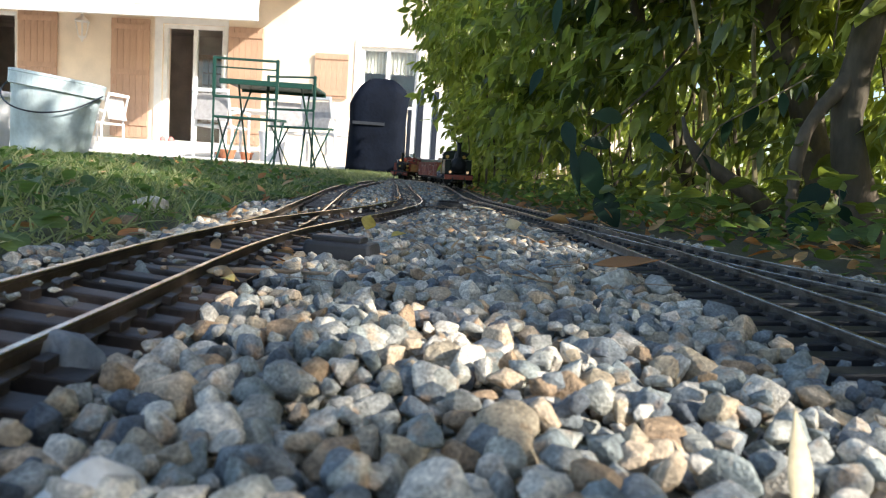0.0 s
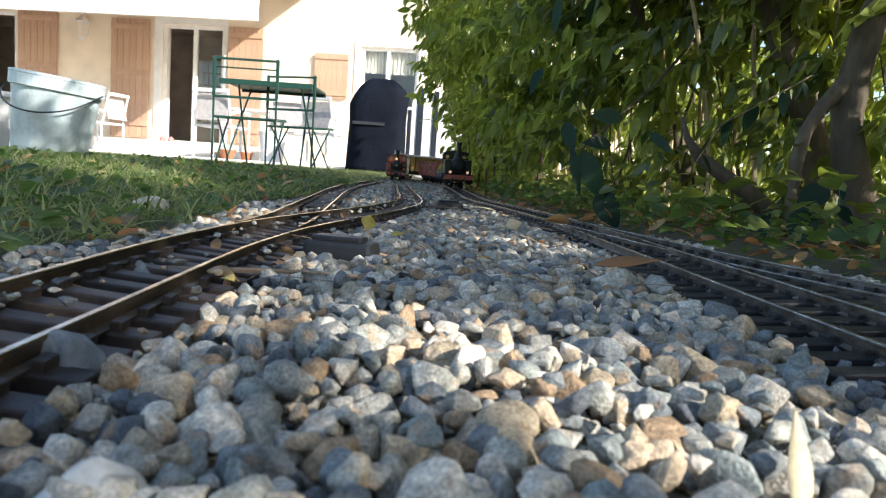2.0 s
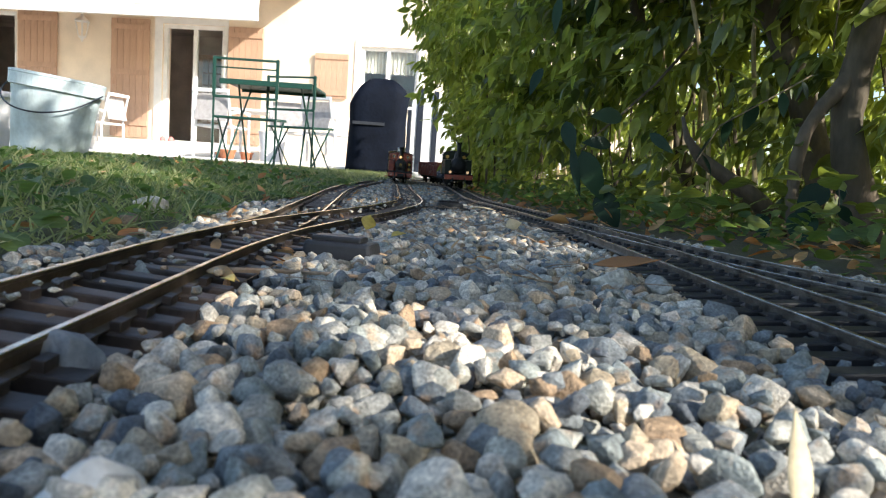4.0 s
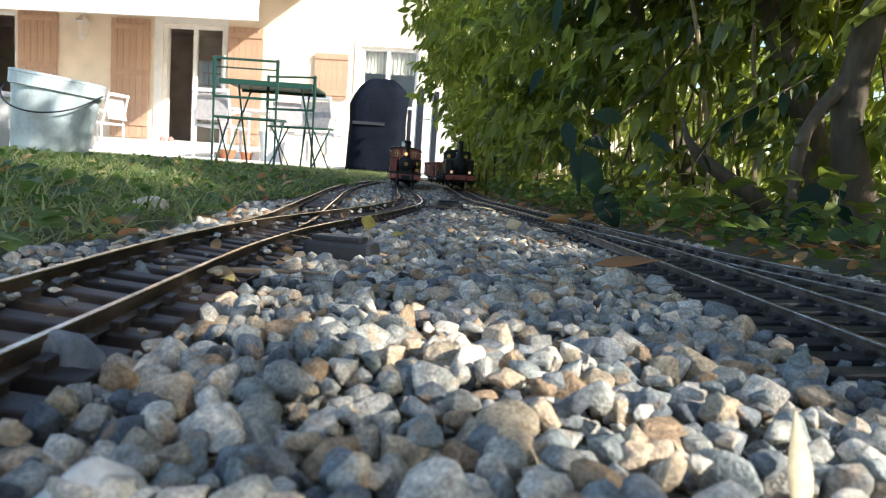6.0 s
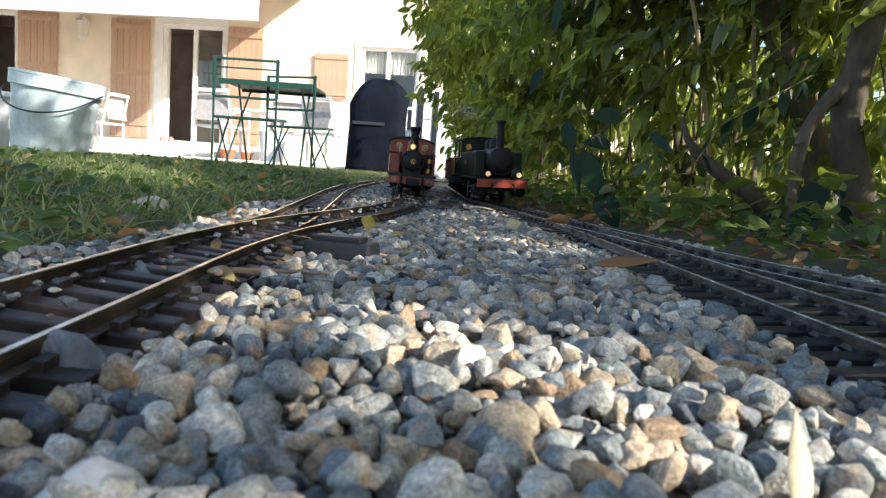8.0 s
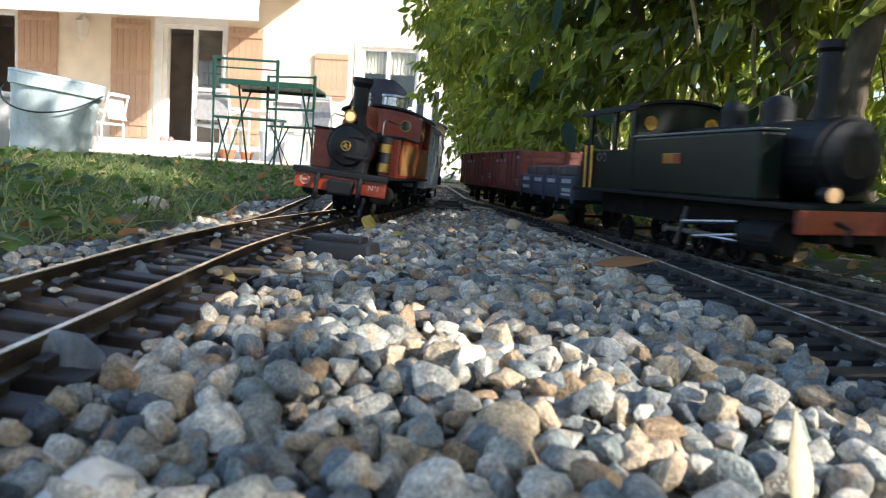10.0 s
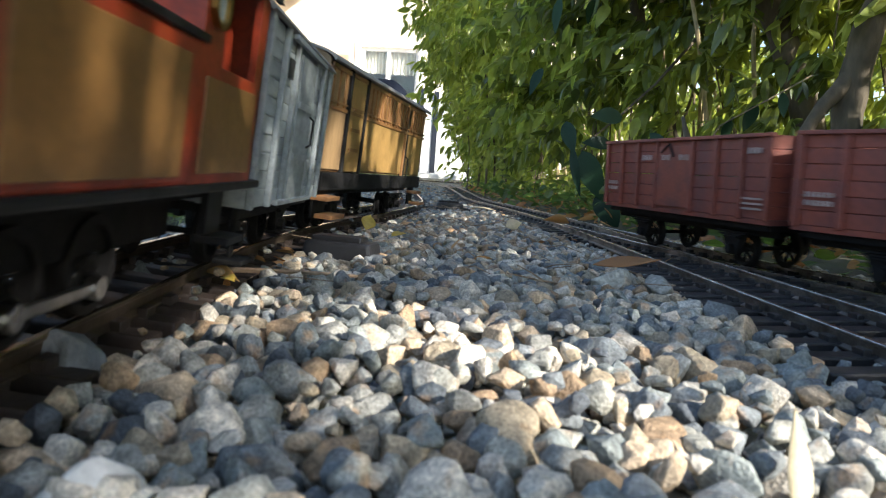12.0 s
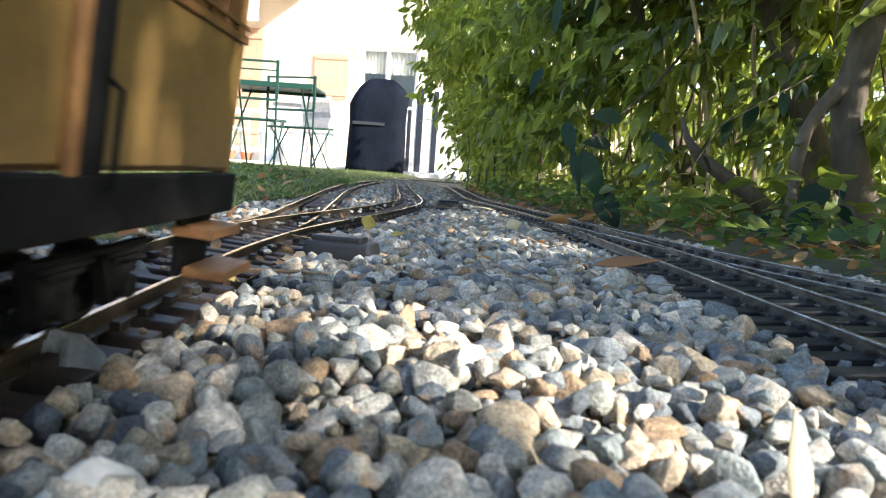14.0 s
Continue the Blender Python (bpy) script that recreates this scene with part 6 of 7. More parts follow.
bm = B(); box(bm, (-0.185, 0, 0.074), (0.024, 0.100, 0.034), bevel=0.002)
part("coal_bunker", bm, GREEN, loco_g)
bm = B(); box(bm, (0, 0, 0.042), (GL * 0.92, 0.046, 0.026))
part("main_frame", bm, FRAME, loco_g)
for x in (0.085, 0.035, -0.015, -0.120):
    wheelset(loco_g, x, 0.0175 if x > -0.1 else 0.013)
side_rods(loco_g, (0.085, 0.035, -0.015), 0.0175, 0.008, 0.0285)
bm = B(); lathe(bm, [(0, 0), (0.011, 0), (0.012, 0.022), (0.010, 0.034), (0.004, 0.037), (0.0065, 0.042), (0.0065, 0.049), (0.0, 0.053)], Matrix.Translation((-0.130, 0.024, 0.086)), 14)
part("driver_doll", bm, CLOTH, loco_g, smooth=True)

# -- flat wagon with a load --
WL, WW = 0.272, 0.102
flat_w = thing("low_sided_wagon", Matrix.Identity(4), "slate blue low-sided model wagon loaded with rows of dark blocks", "wagon")
underframe(flat_w, WL, WW, 0.040, (-0.075, 0.075))
bm = B(); box(bm, (0, 0, 0.042), (WL, WW, 0.004), bevel=0.0006)
part("deck", bm, SLATE, flat_w)
board = shared("side_board", (WL / 4 - 0.002, 0.0028, 0.0125), SLATE)
for sy in (-1, 1):
    for k in range(4):
        for j in range(2):
            lay(board, "side_board", flat_w, (-WL / 2 + WL / 4 * (k + 0.5), sy * (WW / 2 - 0.001), 0.051 + 0.0130 * j))
    stake = shared("stake", (0.005, 0.003, 0.034), SLATE)
    for k in range(5):
        lay(stake, "stake", flat_w, (-WL / 2 + 0.004 + (WL - 0.008) / 4 * k, sy * (WW / 2 + 0.0012), 0.052))
    bars(flat_w, [(-0.105, 0.0635, 0.040, 0.006), (-0.105, 0.0515, 0.040, 0.005), (-0.035, 0.063, 0.040, 0.006), (0.034, 0.063, 0.038, 0.006), (0.104, 0.0635, 0.040, 0.006), (0.104, 0.0515, 0.036, 0.005), (0.104, 0.0455, 0.036, 0.003)], LETTER, sy * (WW / 2 + 0.0007))
for sx in (-1, 1):
    bm = B(); box(bm, (sx * (WL / 2 - 0.001), 0, 0.057), (0.003, WW, 0.026), bevel=0.0006)
    part("end_board", bm, SLATE, flat_w)
blk = shared("block", (0.021, 0.090, 0.014), BLOCKS, 0.0015)
for k in range(11):
    for j in range(2):
        lay(blk, "block", flat_w, (-WL / 2 + 0.018 + k * 0.0236, 0.001 * math.sin(k * 3 + j), 0.0625 + 0.0145 * j + 0.0008 * math.sin(k * 5)), 0.03 * math.sin(k * 7 + j))

# -- red open wagons --
open_1 = thing("open_wagon", Matrix.Identity(4), "rusty red planked model open wagon with white lettering", "wagon", group="red open wagons")
underframe(open_1, WL, WW, 0.040, (-0.075, 0.075))
bm = B(); box(bm, (0, 0, 0.042), (WL, WW, 0.004))
part("deck", bm, OXIDE, open_1)
HZ = 0.066
bd = shared("plank", (WL - 0.002, 0.003, HZ / 6 - 0.0005), OXIDE, 0.0004)
be = shared("plank", (WW - 0.004, 0.003, HZ / 6 - 0.0005), OXIDE, 0.0004)
for k in range(6):
    z = 0.044 + HZ / 6 * (k + 0.5)
    for sy in (-1, 1):
        lay(bd, "plank", open_1, (0, sy * (WW / 2 - 0.0015), z))
        lay(be, "plank", open_1, (sy * (WL / 2 - 0.0025), 0, z), math.pi / 2)
rb = shared("rib", (0.0055, 0.0030, HZ + 0.002), OXIDE)
for sy in (-1, 1):
    for x in (-0.133, -0.100, -0.066, -0.030, 0.030, 0.066, 0.100, 0.133):
        lay(rb, "rib", open_1, (x, sy * (WW / 2 + 0.0014), 0.044 + HZ / 2))
    bm = B(); box(bm, (0, sy * (WW / 2 + 0.0010), 0.044 + HZ), (WL, 0.0065, 0.003), bevel=0.0006)
    part("top_rail", bm, OXIDE, open_1)
    bm = B(); box(bm, (0, sy * (WW / 2 + 0.0004), 0.044 + HZ * 0.47), (0.054, 0.0030, HZ * 0.86), bevel=0.0005)
    dr = part("door", bm, OXIDE, open_1)
    bm = B(); tube(bm, [(-0.020, sy * (WW / 2 + 0.002), 0.098), (-0.006, sy * (WW / 2 + 0.003), 0.106), (0.002, sy * (WW / 2 + 0.003), 0.094)], 0.0011, 6)
    part("latch", bm, FRAME, dr)
    bars(open_1, [(-0.012, 0.0930, 0.015, 0.0055), (-0.047, 0.0930, 0.020, 0.0055), (0.018, 0.0930, 0.017, 0.0055), (-0.116, 0.0665, 0.022, 0.004), (-0.116, 0.0605, 0.022, 0.004), (0.116, 0.0980, 0.018, 0.005),
                  (0.117, 0.0600, 0.024, 0.0016), (0.117, 0.0560, 0.024, 0.0016), (0.117, 0.0520, 0.024, 0.0016)], LETTER_FADED, sy * (WW / 2 + 0.0021))
for sx in (-1, 1):
    for y in (-0.03, 0.03):
        lay(shared("end_rib", (0.003, 0.006, HZ), OXIDE), "end_rib", open_1, (sx * (WL / 2 + 0.0005), y, 0.044 + HZ / 2))
open_2 = copy_thing(open_1, Matrix.Identity(4))
for o_ in open_2.children:
    if o_.name.startswith("wheelset"):
        WHEELS.append((o_, open_2, o_.location.x, o_.location.z, 0.0))

# -- faint exhaust of the green locomotive: a few thin rigid puffs --
HAZE = bpy.data.materials.new("thin_smoke")
HAZE.use_nodes = True
nt_ = HAZE.node_tree
df_, tp_, mx_, nz_, mr_ = (nt_.nodes.new(k) for k in ("ShaderNodeBsdfDiffuse", "ShaderNodeBsdfTransparent", "ShaderNodeMixShader", "ShaderNodeTexNoise", "ShaderNodeMapRange"))
df_.inputs[0].default_value = (0.75, 0.68, 0.60, 1)
nz_.inputs["Scale"].default_value = 45
mr_.inputs[1].default_value, mr_.inputs[2].default_value, mr_.inputs[3].default_value, mr_.inputs[4].default_value = 0.40, 0.75, 0.0, 0.16
nt_.links.new(nz_.outputs[0], mr_.inputs[0])
nt_.links.new(mr_.outputs[0], mx_.inputs[0])
nt_.links.new(tp_.outputs[0], mx_.inputs[1])
nt_.links.new(df_.outputs[0], mx_.inputs[2])
nt_.links.new(mx_.outputs[0], nt_.nodes["Material Output"].inputs[0])
PUFFS = []
for k in range(7):
    bm = B()
    bmesh.ops.create_icosphere(bm, subdivisions=3, radius=0.021)
    for v in bm.verts:
        v.co *= 1 + 0.22 * noise.noise(v.co * 60 + Vector((k * 7, 0, 0)))
    PUFFS.append(solid("smoke_puff", bm, HAZE, "thin pale puff of steam over the locomotive", "smoke", smooth=True, group="steam puffs"))

# ---- lawn ----
GRASS = leaf_mat("grass_blade", (0.085, 0.125, 0.036), (0.32, 0.33, 0.15), through=0.5, rough=0.36)
CLOVER = leaf_mat("weed_leaf", (0.055, 0.098, 0.026), (0.125, 0.18, 0.052), through=0.45, rough=0.5)
DRY = leaf_mat("dry_leaf", (0.30, 0.13, 0.04), (0.42, 0.28, 0.13), through=0.25, rough=0.6)
DRY_PIECE = leaf_mat("fallen_leaf", (0.33, 0.15, 0.05), (0.45, 0.30, 0.12), "object", 0.55, 0.25)
YELLOW_LEAF = mat("yellow_leaf", (0.50, 0.36, 0.06), 0.5, vary=0.3, scale=60, bump=0.1, fine=300)
PALE_LEAF = mat("bleached_leaf", (0.62, 0.50, 0.30), 0.6, vary=0.2, scale=80, bump=0.15, fine=500)
TWIG = mat("dry_twig", (0.20, 0.13, 0.08), 0.85, vary=0.4, scale=60, bump=0.3, fine=300, second=(0.32, 0.24, 0.16))
r_l = np.random.default_rng(31)


def lawn_edge(y):
    return -0.250 - 0.036 * np.clip(y, 0, 3) - 0.02 * np.sin(y * 7)


sheet("lawn", near(-7, -1.6, 28) + near(-1.5, -0.2, 53), near(-0.4, 3, 69) + near(3.1, 8.0, 50),
      lambda X, Y: np.where(X < lawn_edge(Y) - 0.02, ground_height(X, Y) + 0.005, ground_height(X, Y) - 0.01), LAWN, "mossy soil of the lawn", "lawn")
BLADE = [leaf_shape(1, 0.075, 0.3, c, 3) for c in (0.1, 0.35, 0.6)]


def blades(n, x0, x1, y0, y1, lo, hi, power=1.0):
    x = x0 + (x1 - x0) * r_l.random(n)
    y = y0 + (y1 - y0) * r_l.random(n) ** power
    ok = x < lawn_edge(y) - 0.015 * r_l.random(n)
    x, y = x[ok], y[ok]
    patch = 0.6 + 0.4 * np.sin(x * 21 + 3 * np.sin(y * 9)) * np.cos(y * 17)
    size = r_l.uniform(lo, hi, len(x)) * (0.75 + 0.4 * patch)
    z = ground_height(x, y) + 0.004
    return leaves(np.stack([x, y, z], -1), r_l.uniform(0, 6.28, len(x)), -r_l.uniform(0.35, 1.35, len(x)), size, r_l, BLADE, 0.8)


lawn_grass = thing("grass", Matrix.Identity(4), "short uneven green lawn grass with weeds", "grass", kind="stuff")
soup("blades", *blades(17000, -1.25, -0.2, 0.3, 1.5, 0.013, 0.033), GRASS, "", "", lawn_grass, smooth=False)
soup("blades", *blades(26000, -2.3, -0.3, 1.2, 3.2, 0.011, 0.026), GRASS, "", "", lawn_grass, smooth=False)
soup("blades", *blades(26000, -4.2, -0.3, 3.0, 8.0, 0.018, 0.036), GRASS, "", "", lawn_grass, smooth=False)
ROUND = [leaf_shape(1, 0.62, 0.15, 0.2, 5), leaf_shape(1, 0.5, 0.2, 0.35, 5)]


def low_leaves(n, x0, x1, y0, y1, lo, hi, test, lift=0.012, shapes=ROUND):
    x, y = r_l.uniform(x0, x1, n), r_l.uniform(y0, y1, n)
    ok = test(x, y)
    x, y = x[ok], y[ok]
    z = ground_height(x, y) + r_l.uniform(0.004, lift, len(x))
    return leaves(np.stack([x, y, z], -1), r_l.uniform(0, 6.28, len(x)), r_l.normal(-0.15, 0.35, len(x)), r_l.uniform(lo, hi, len(x)), r_l, shapes, 0.5)


in_lawn = lambda x, y: x < lawn_edge(y)
verge = lambda x, y: x > np.interp(y, [0.3, 0.7, 1.0, 1.4, 1.9, 2.6, 4.0], [0.62, 0.40, 0.31, 0.24, 0.16, 0.12, 0.08])
soup("weeds", *low_leaves(4200, -1.3, -0.22, 0.3, 2.6, 0.012, 0.026, in_lawn, 0.02), CLOVER, "", "", lawn_grass, smooth=False)
ground_cover = thing("ivy", Matrix.Identity(4), "low ivy and weeds along the foot of the hedge", "ivy", kind="stuff")
soup("ivy_leaves", *low_leaves(5200, 0.05, 1.6, 0.6, 4.4, 0.016, 0.038, verge, 0.06), CLOVER, "", "", ground_cover, smooth=False)
soup("weeds", *low_leaves(60, -0.75, -0.27, 0.32, 0.8, 0.02, 0.032, in_lawn, 0.03), CLOVER, "", "", lawn_grass, smooth=False)
# these ivy leaves take the leaf tone with shade in its colour
soup("ivy_leaves", *low_leaves(900, 0.05, 1.6, 0.6, 2.2, 0.022, 0.045, verge, 0.11), LEAF_SHADED, "", "", ground_cover, smooth=False)
litter = thing("leaf_litter", Matrix.Identity(4), "scattered dry brown and orange fallen leaves", "fallen leaves", kind="stuff")
everywhere = lambda x, y: (np.abs(x) > -1)
soup("dry_leaves", *low_leaves(1500, 0.05, 1.3, 0.5, 4.2, 0.018, 0.045, verge, 0.018, LEAF_SHAPES), DRY, "", "", litter, smooth=False)
soup("dry_leaves", *low_leaves(420, -0.35, 0.3, 0.55, 3.2, 0.006, 0.020, everywhere, 0.012, LEAF_SHAPES), DRY, "", "", litter, smooth=False)
soup("dry_leaves", *low_leaves(260, -0.9, -0.2, 0.35, 2.6, 0.012, 0.03, in_lawn, 0.02, LEAF_SHAPES), DRY, "", "", litter, smooth=False)


# ---- single things on the gravel ----
def fallen_leaf(at, length, width, head, material, label, tilt=(0, 0), curl=0.25):
    v, f4 = leaf_shape(length, width * length, 0.3, curl * length, 12, 1.3)
    me = bpy.data.meshes.new("fallen_leaf")
    me.from_pydata(v.tolist(), [], f4.tolist())
    for q in me.polygons:
        q.use_smooth = True
    me.materials.append(material)
    ob = tagged(new("fallen_leaf", me), label, "leaf")
    md = ob.modifiers.new("thick", "SOLIDIFY")
    md.thickness = 0.0004
    ob.matrix_world = pose(*at, tilt[0], tilt[1], head)
    return ob


fallen_leaf((0.108, 0.495, 0.004), 0.047, 0.30, -14, DRY_PIECE, "curled orange-brown dry leaf on the gravel", (25, -4), -0.12)
fallen_leaf((0.0835, 0.147, -0.011), 0.027, 0.20, 78, PALE_LEAF, "upright bleached narrow leaf between the pebbles", (10, -62), 0.05)
fallen_leaf((-0.078, 0.69, 0.0), 0.022, 0.7, 80, YELLOW_LEAF, "small yellow leaf standing on edge", (30, -45), 0.1)
fallen_leaf((-0.112, 0.355, 0.0), 0.018, 0.35, -60, YELLOW_LEAF, "yellow-green leaf lying beside the rail", (15, -15), 0.2)
fallen_leaf((-0.128, 0.375, 0.0), 0.024, 0.4, -35, DRY_PIECE, "orange dry leaf lying against the rail", (20, -10), 0.3)
fallen_leaf((-0.195, 0.335, -0.004), 0.040, 0.5, 10, DRY_PIECE, "brown dry leaf lying between the rails", (10, -6), 0.4)
fallen_leaf((-0.05, 0.66, -0.002), 0.018, 0.5, 40, YELLOW_LEAF, "small yellow fallen leaf on gravel", (15, -20), 0.2)
fallen_leaf((0.045, 1.30, 0.0), 0.05, 0.25, -20, PALE_LEAF, "long pale dry leaf on the gravel", (5, -4), 0.1)
fallen_leaf((0.075, 0.86, 0.0), 0.025, 0.6, 20, PALE_LEAF, "pale dry leaf standing beside the track", (60, -20), 0.2)
fallen_leaf((0.17, 0.95, 0.005), 0.035, 0.6, 160, DRY_PIECE, "orange dry leaf beside the rails", (40, -15), 0.3)


def twig(pts, w, label="thin dry twig lying on the gravel"):
    bm = B()
    tube(bm, pts, [w * (1 - 0.5 * k / (len(pts) - 1)) for k in range(len(pts))], 6)
    solid("twig", bm, TWIG, label, "twig", group="twigs on the gravel")


twig([(-0.165, 0.405, -0.006), (-0.125, 0.400, -0.003), (-0.085, 0.410, -0.003), (-0.050, 0.415, -0.004)], 0.0022, "reddish brown stick across the sleepers")
for k in range(150):
    x, y, a, ln = r_l.uniform(-0.12, 0.22), r_l.uniform(0.38, 2.0), r_l.uniform(0, 6.28), r_l.uniform(0.015, 0.06)
    z = float(ground_height(np.array(x), np.array(y))) + 0.012
    if not off_track(np.array([[x, y]]), 0.05)[0]:
        continue
    twig([(x, y, z), (x + ln * 0.4 * math.cos(a), y + ln * 0.4 * math.sin(a), z + 0.004), (x + ln * math.cos(a + 0.3), y + ln * math.sin(a + 0.3), z + r_l.uniform(-0.004, 0.012))], r_l.uniform(0.0003, 0.0008))
# point motor boxes beside the turnouts
MOTOR = mat("motor_box_black", (0.012, 0.012, 0.014), 0.45, vary=0.3, scale=60, bump=0.15, fine=400)
pm = thing("point_motor", pose(-0.078, 0.535, -0.012, 0, 0, -12), "black plastic point motor box beside the turnout", "point motor")
bm = B(); box(bm, (0, 0, 0.008), (0.058, 0.030, 0.016), bevel=0.003, taper=0.9)
part("housing", bm, MOTOR, pm)
bm = B(); box(bm, (-0.002, 0, 0.0175), (0.040, 0.018, 0.005), bevel=0.0015)
part("lid", bm, MOTOR, pm)
bm = B(); box(bm, (0.034, -0.004, 0.004), (0.016, 0.018, 0.006), (0, 8, 0), bevel=0.001)
part("lug", bm, MOTOR, pm)
bm = B(); rod(bm, (-0.055, 0.004, 0.004), (-0.025, 0.002, 0.006), 0.0015, seg=8)
part("throw_rod", bm, MOTOR, pm)
pm2 = copy_thing(pm, pose(0.005, 1.36, -0.012, 0, 0, 15))
# stray pebbles and curled leaves lying between the rails
r_s = np.random.default_rng(77)
sv, sf, base_ = [], [], 0
for k in range(150):
    y_ = 0.22 + 1.7 * r_s.random() ** 1.5
    i_ = L_LINE.reach(y_)
    p_, d_ = L_LINE.at(i_), L_LINE.side(i_)
    off_ = r_s.uniform(-0.017, 0.017) if r_s.random() < 0.7 else r_s.choice([-1, 1]) * r_s.uniform(0.030, 0.048)
    v_, f_ = pebble(1200 + k % 12, 2)
    s_ = r_s.uniform(0.003, 0.0085)
    c_ = np.array([p_.x + d_.x * off_, p_.y + d_.y * off_, p_.z + d_.z * off_ - 0.004 + 0.5 * s_])
    a_ = r_s.uniform(0, 6.28)
    rot_ = np.array([[math.cos(a_), -math.sin(a_), 0], [math.sin(a_), math.cos(a_), 0], [0, 0, 1]])
    sv.append(np.asarray(v_) @ rot_.T * s_ + c_)
    sf.append(np.asarray(f_) + base_)
    base_ += len(v_)
stray = thing("stray_gravel", Matrix.Identity(4), "small grey and tan pebbles strewn between the rails", "pebbles", kind="stuff")
soup("pebbles", np.concatenate(sv), np.concatenate(sf), STONE, "", "", stray)
soup("dry_leaves", *low_leaves(90, -0.23, -0.08, 0.30, 1.1, 0.008, 0.019, everywhere, 0.012, LEAF_SHAPES), DRY, "", "", litter, smooth=False)
# marked single stones
SLATE = mat("slate_stone", (0.13, 0.15, 0.17), 0.75, vary=0.4, scale=1.5, bump=0.5, fine=9, second=(0.20, 0.20, 0.19))
PALE_STONE = mat("pale_stone", (0.66, 0.64, 0.60), 0.75, vary=0.3, scale=2.5, bump=0.5, fine=9, second=(0.50, 0.49, 0.46))
for at, s, seed, turn in (((-0.118, 0.220, -0.008), 0.027, 901, (70, 10, 20)), ((-0.318, 0.745, 0.006), 0.040, 902, (0, 0, 30)), ((-0.280, 0.615, 0.0), 0.022, 903, (60, 0, 10)),
                          ((-0.165, 0.385, -0.006), 0.020, 904, (20, 40, 0)), ((-0.185, 0.425, -0.006), 0.020, 905, (70, 0, 0)), ((0.118, 0.468, -0.004), 0.034, 906, (8, 4, 20)),
                          ((0.142, 0.452, -0.003), 0.032, 907, (5, -4, 70)), ((-0.098, 0.398, -0.006), 0.018, 908, (0, 30, 0)), ((-0.068, 0.134, -0.008), 0.027, 909, (5, 5, 60))):
    v, f3 = pebble(seed, 3)
    me = bpy.data.meshes.new("stone")
    me.from_pydata(v.tolist(), [], f3.tolist())
    for q in me.polygons:
        q.use_smooth = True
    me.materials.append(SLATE if seed == 901 else PALE_STONE if seed == 909 else STONE_PIECE)
    ob = tagged(new("stone", me), "larger weathered stone lying in the gravel", "stone", group="larger stones")
    ob.matrix_world = pose(*at) @ Matrix.Diagonal((0.85, 1, 1.4, 1) if seed == 901 else (1, 1, 1, 1)) @ pose(0, 0, 0, *turn) @ Matrix.Scale(s, 4)


# ---- what moves ----
def ride(car, line, front, times, back, length, base):
    """Key a vehicle whose front end runs `back` behind the train's front; base: its wheelbase."""
    rows = []
    for t in times:
        mid = front(t) - back - length / 2
        a, b = line.at(mid + base / 2), line.at(mid - base / 2)
        fw = (a - b).normalized()
        o = (a + b) / 2
        sd = line.side(mid)
        lat = (sd - fw * sd.dot(fw)).normalized()
        if fw.cross(lat).z < 0:
            lat = -lat
        up = fw.cross(lat)
        rows.append((t, Matrix(((fw.x, lat.x, up.x, o.x), (fw.y, lat.y, up.y, o.y), (fw.z, lat.z, up.z, o.z), (0, 0, 0, 1)))))
    walk(car, rows)


def timetable(marks):
    """The train's front along its line, gliding through (seconds, metres along) marks."""
    ts, ss = np.array([m[0] for m in marks]), np.array([m[1] for m in marks])
    fine = np.arange(-40, 461) / 30
    raw = np.interp(fine, ts, ss)
    pad = np.concatenate([np.full(9, raw[0]), raw, np.full(9, raw[-1])])
    smooth = np.convolve(pad, np.hanning(21)[1:-1] / np.hanning(21).sum(), "valid")
    return lambda t: float(np.interp(t, fine, smooth))


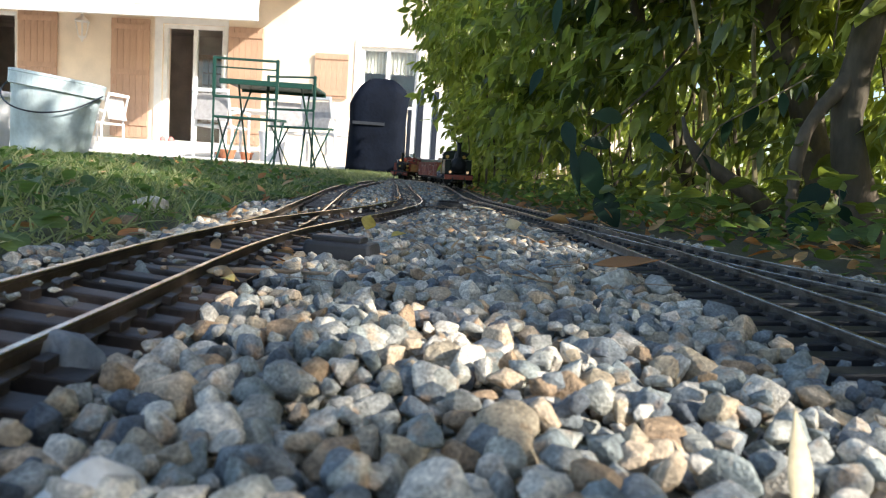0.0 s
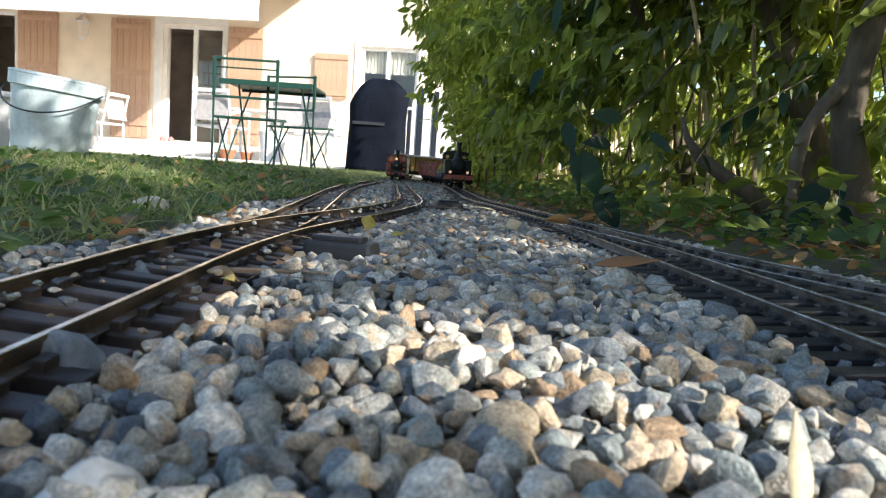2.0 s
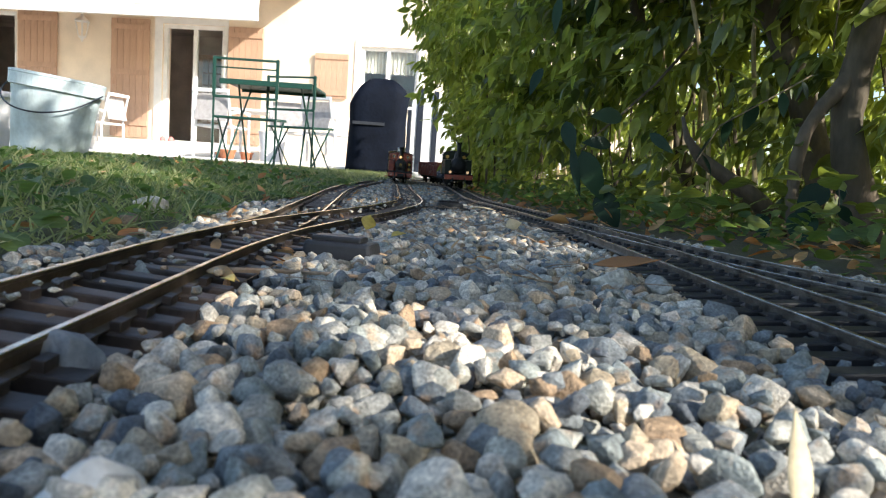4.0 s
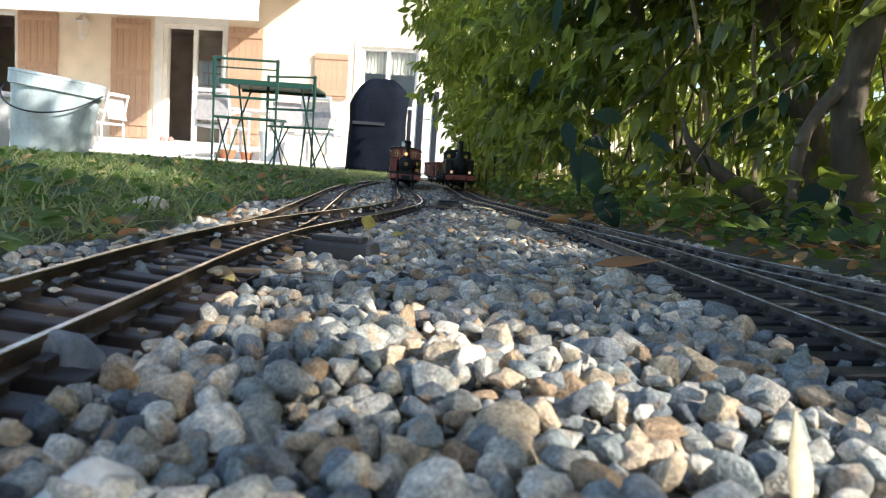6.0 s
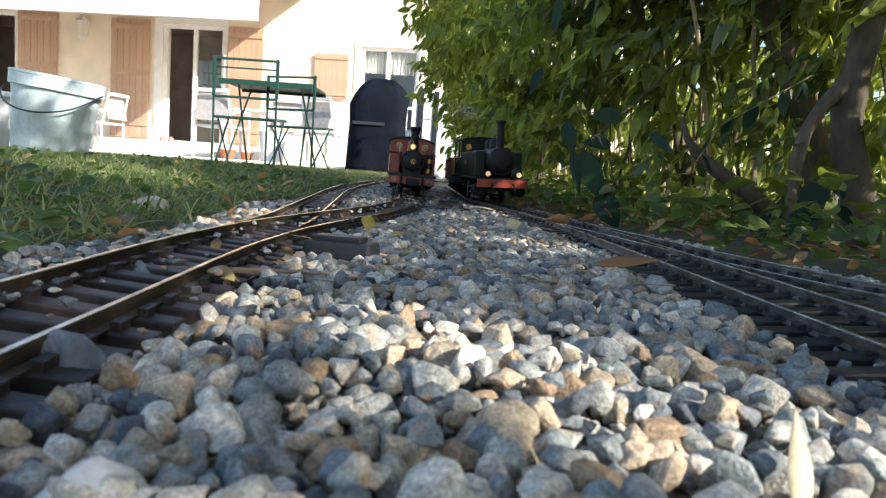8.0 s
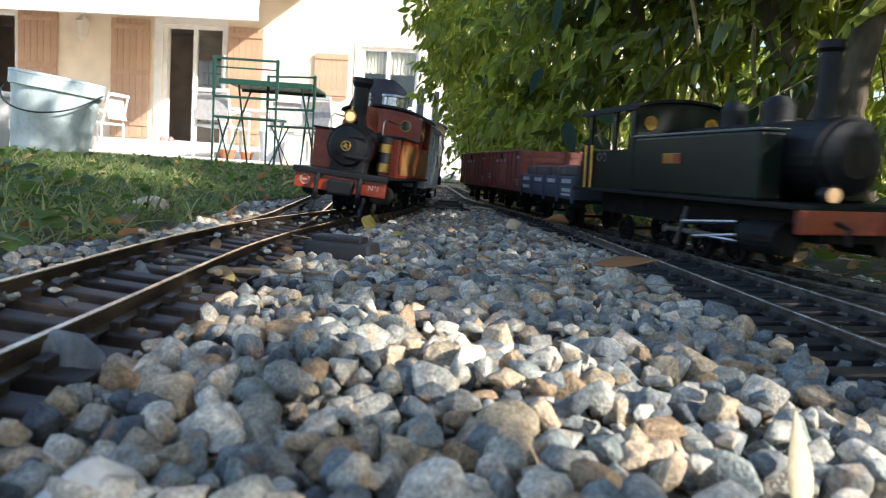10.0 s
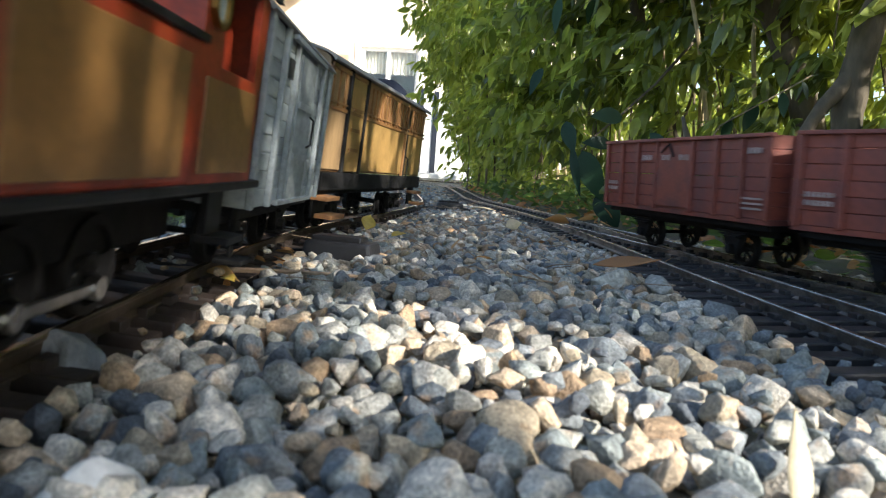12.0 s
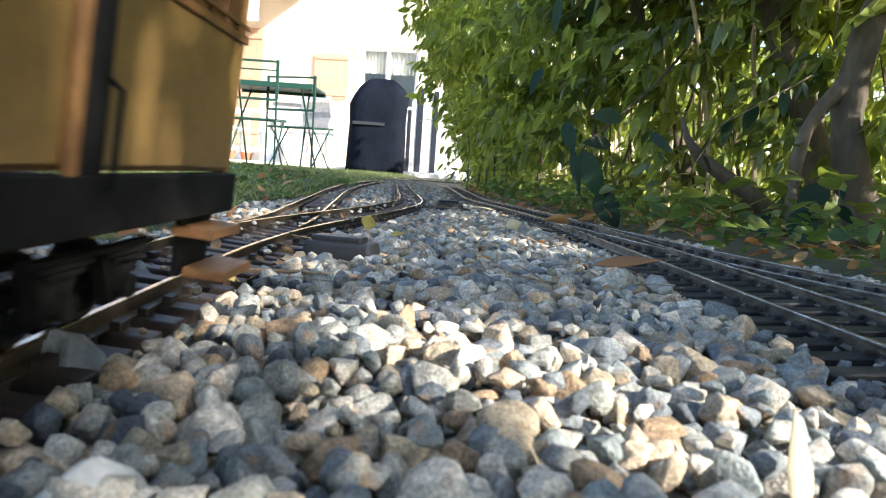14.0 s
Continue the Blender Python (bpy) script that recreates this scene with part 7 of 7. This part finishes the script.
def motions():
    """Two trains: the left one runs towards the camera all along, the right one starts at 5.6 s."""
    times = [k * 0.2 for k in range(71)]
    y_l = [(-1.5, 4.72), (0.0, 4.40), (1.0, 4.17), (2.0, 3.92), (3.0, 3.66), (5.5, 2.72), (7.0, 2.10), (8.2, 1.60), (10.3, 0.70), (11.0, 0.42), (12.2, 0.0), (13.0, -0.315), (14.0, -0.674), (15.0, -1.04)]
    front_l = timetable([(t, L_LINE.reach(y)) for t, y in y_l])
    s = R_LINE.reach
    marks = [(-1.5, s(2.75)), (5.6, s(2.75)), (6.0, s(2.66)), (6.5, s(2.45)), (7.0, s(2.12)), (7.5, s(1.78)), (8.2, s(1.40))]
    flat_back, tail = 0.40 + 0.012 + 0.272, 0.40 + 3 * 0.284
    marks += [(t, s(y) + flat_back) for t, y in ((10.3, 1.03), (10.5, 0.92), (10.7, 0.81), (11.0, 0.64))]
    marks += [(t, s(y) + tail) for t, y in ((11.7, 0.94), (12.2, 0.735), (12.6, 0.605), (12.8, 0.515))]
    marks += [(15.0, s(0.515) + tail + 1.1)]
    front_r = timetable(marks)
    fronts = {}
    for car, line, side, back, length, base in TRAIN:
        fronts[car] = (front_l, front_r)[side]
        ride(car, line, fronts[car], times, back, length, base)
    # the puffs ride in the smokebox until they leave the chimney, then drift up into the hedge
    for k, puff in enumerate(PUFFS):
        leave = 6.1 + 0.22 * k
        rows = []
        for t in times:
            u = min(t, leave)
            a, b = R_LINE.at(front_r(u) - 0.05), R_LINE.at(front_r(u) - 0.12)
            ahead = (a - b).normalized()
            age = max(0.0, t - leave)
            z = 0.096 + min(age, 0.25) * 0.42 + max(0.0, age - 0.25) * 0.075
            q = a + Vector((-0.02 * min(age, 1.5) + 0.16 * max(0.0, age - 1.5), 0.05 * age, 0))
            rows.append((t, Matrix.Translation((q.x, q.y, min(z, 0.9)))))
        walk(puff, rows)
    every = [k / 30 for k in range(421)]
    for ob, car, x, radius, crank in WHEELS:
        f = fronts[car]
        walk(ob, [(t, Matrix.Translation((x, 0, radius)) @ Matrix.Rotation((f(t) - f(0)) / radius, 4, "Y")) for t in every])
    for ob, car, radius, throw, y, phase in RODS:
        f = fronts[car]
        rows = []
        for t in every:
            a = (f(t) - f(0)) / radius + phase
            rows.append((t, Matrix.Translation((throw * math.sin(a), y, radius + throw * math.cos(a)))))
        walk(ob, rows)


TRAIN = [(loco_r, L_LINE, 0, 0.0, 0.262, 0.12), (van, L_LINE, 0, 0.272, 0.205, 0.12), (coach, L_LINE, 0, 0.524, 0.455, 0.29),
         (loco_g, R_LINE, 1, 0.0, 0.40, 0.18), (flat_w, R_LINE, 1, 0.412, 0.272, 0.15), (open_1, R_LINE, 1, 0.696, 0.272, 0.15), (open_2, R_LINE, 1, 0.980, 0.272, 0.15)]
motions()
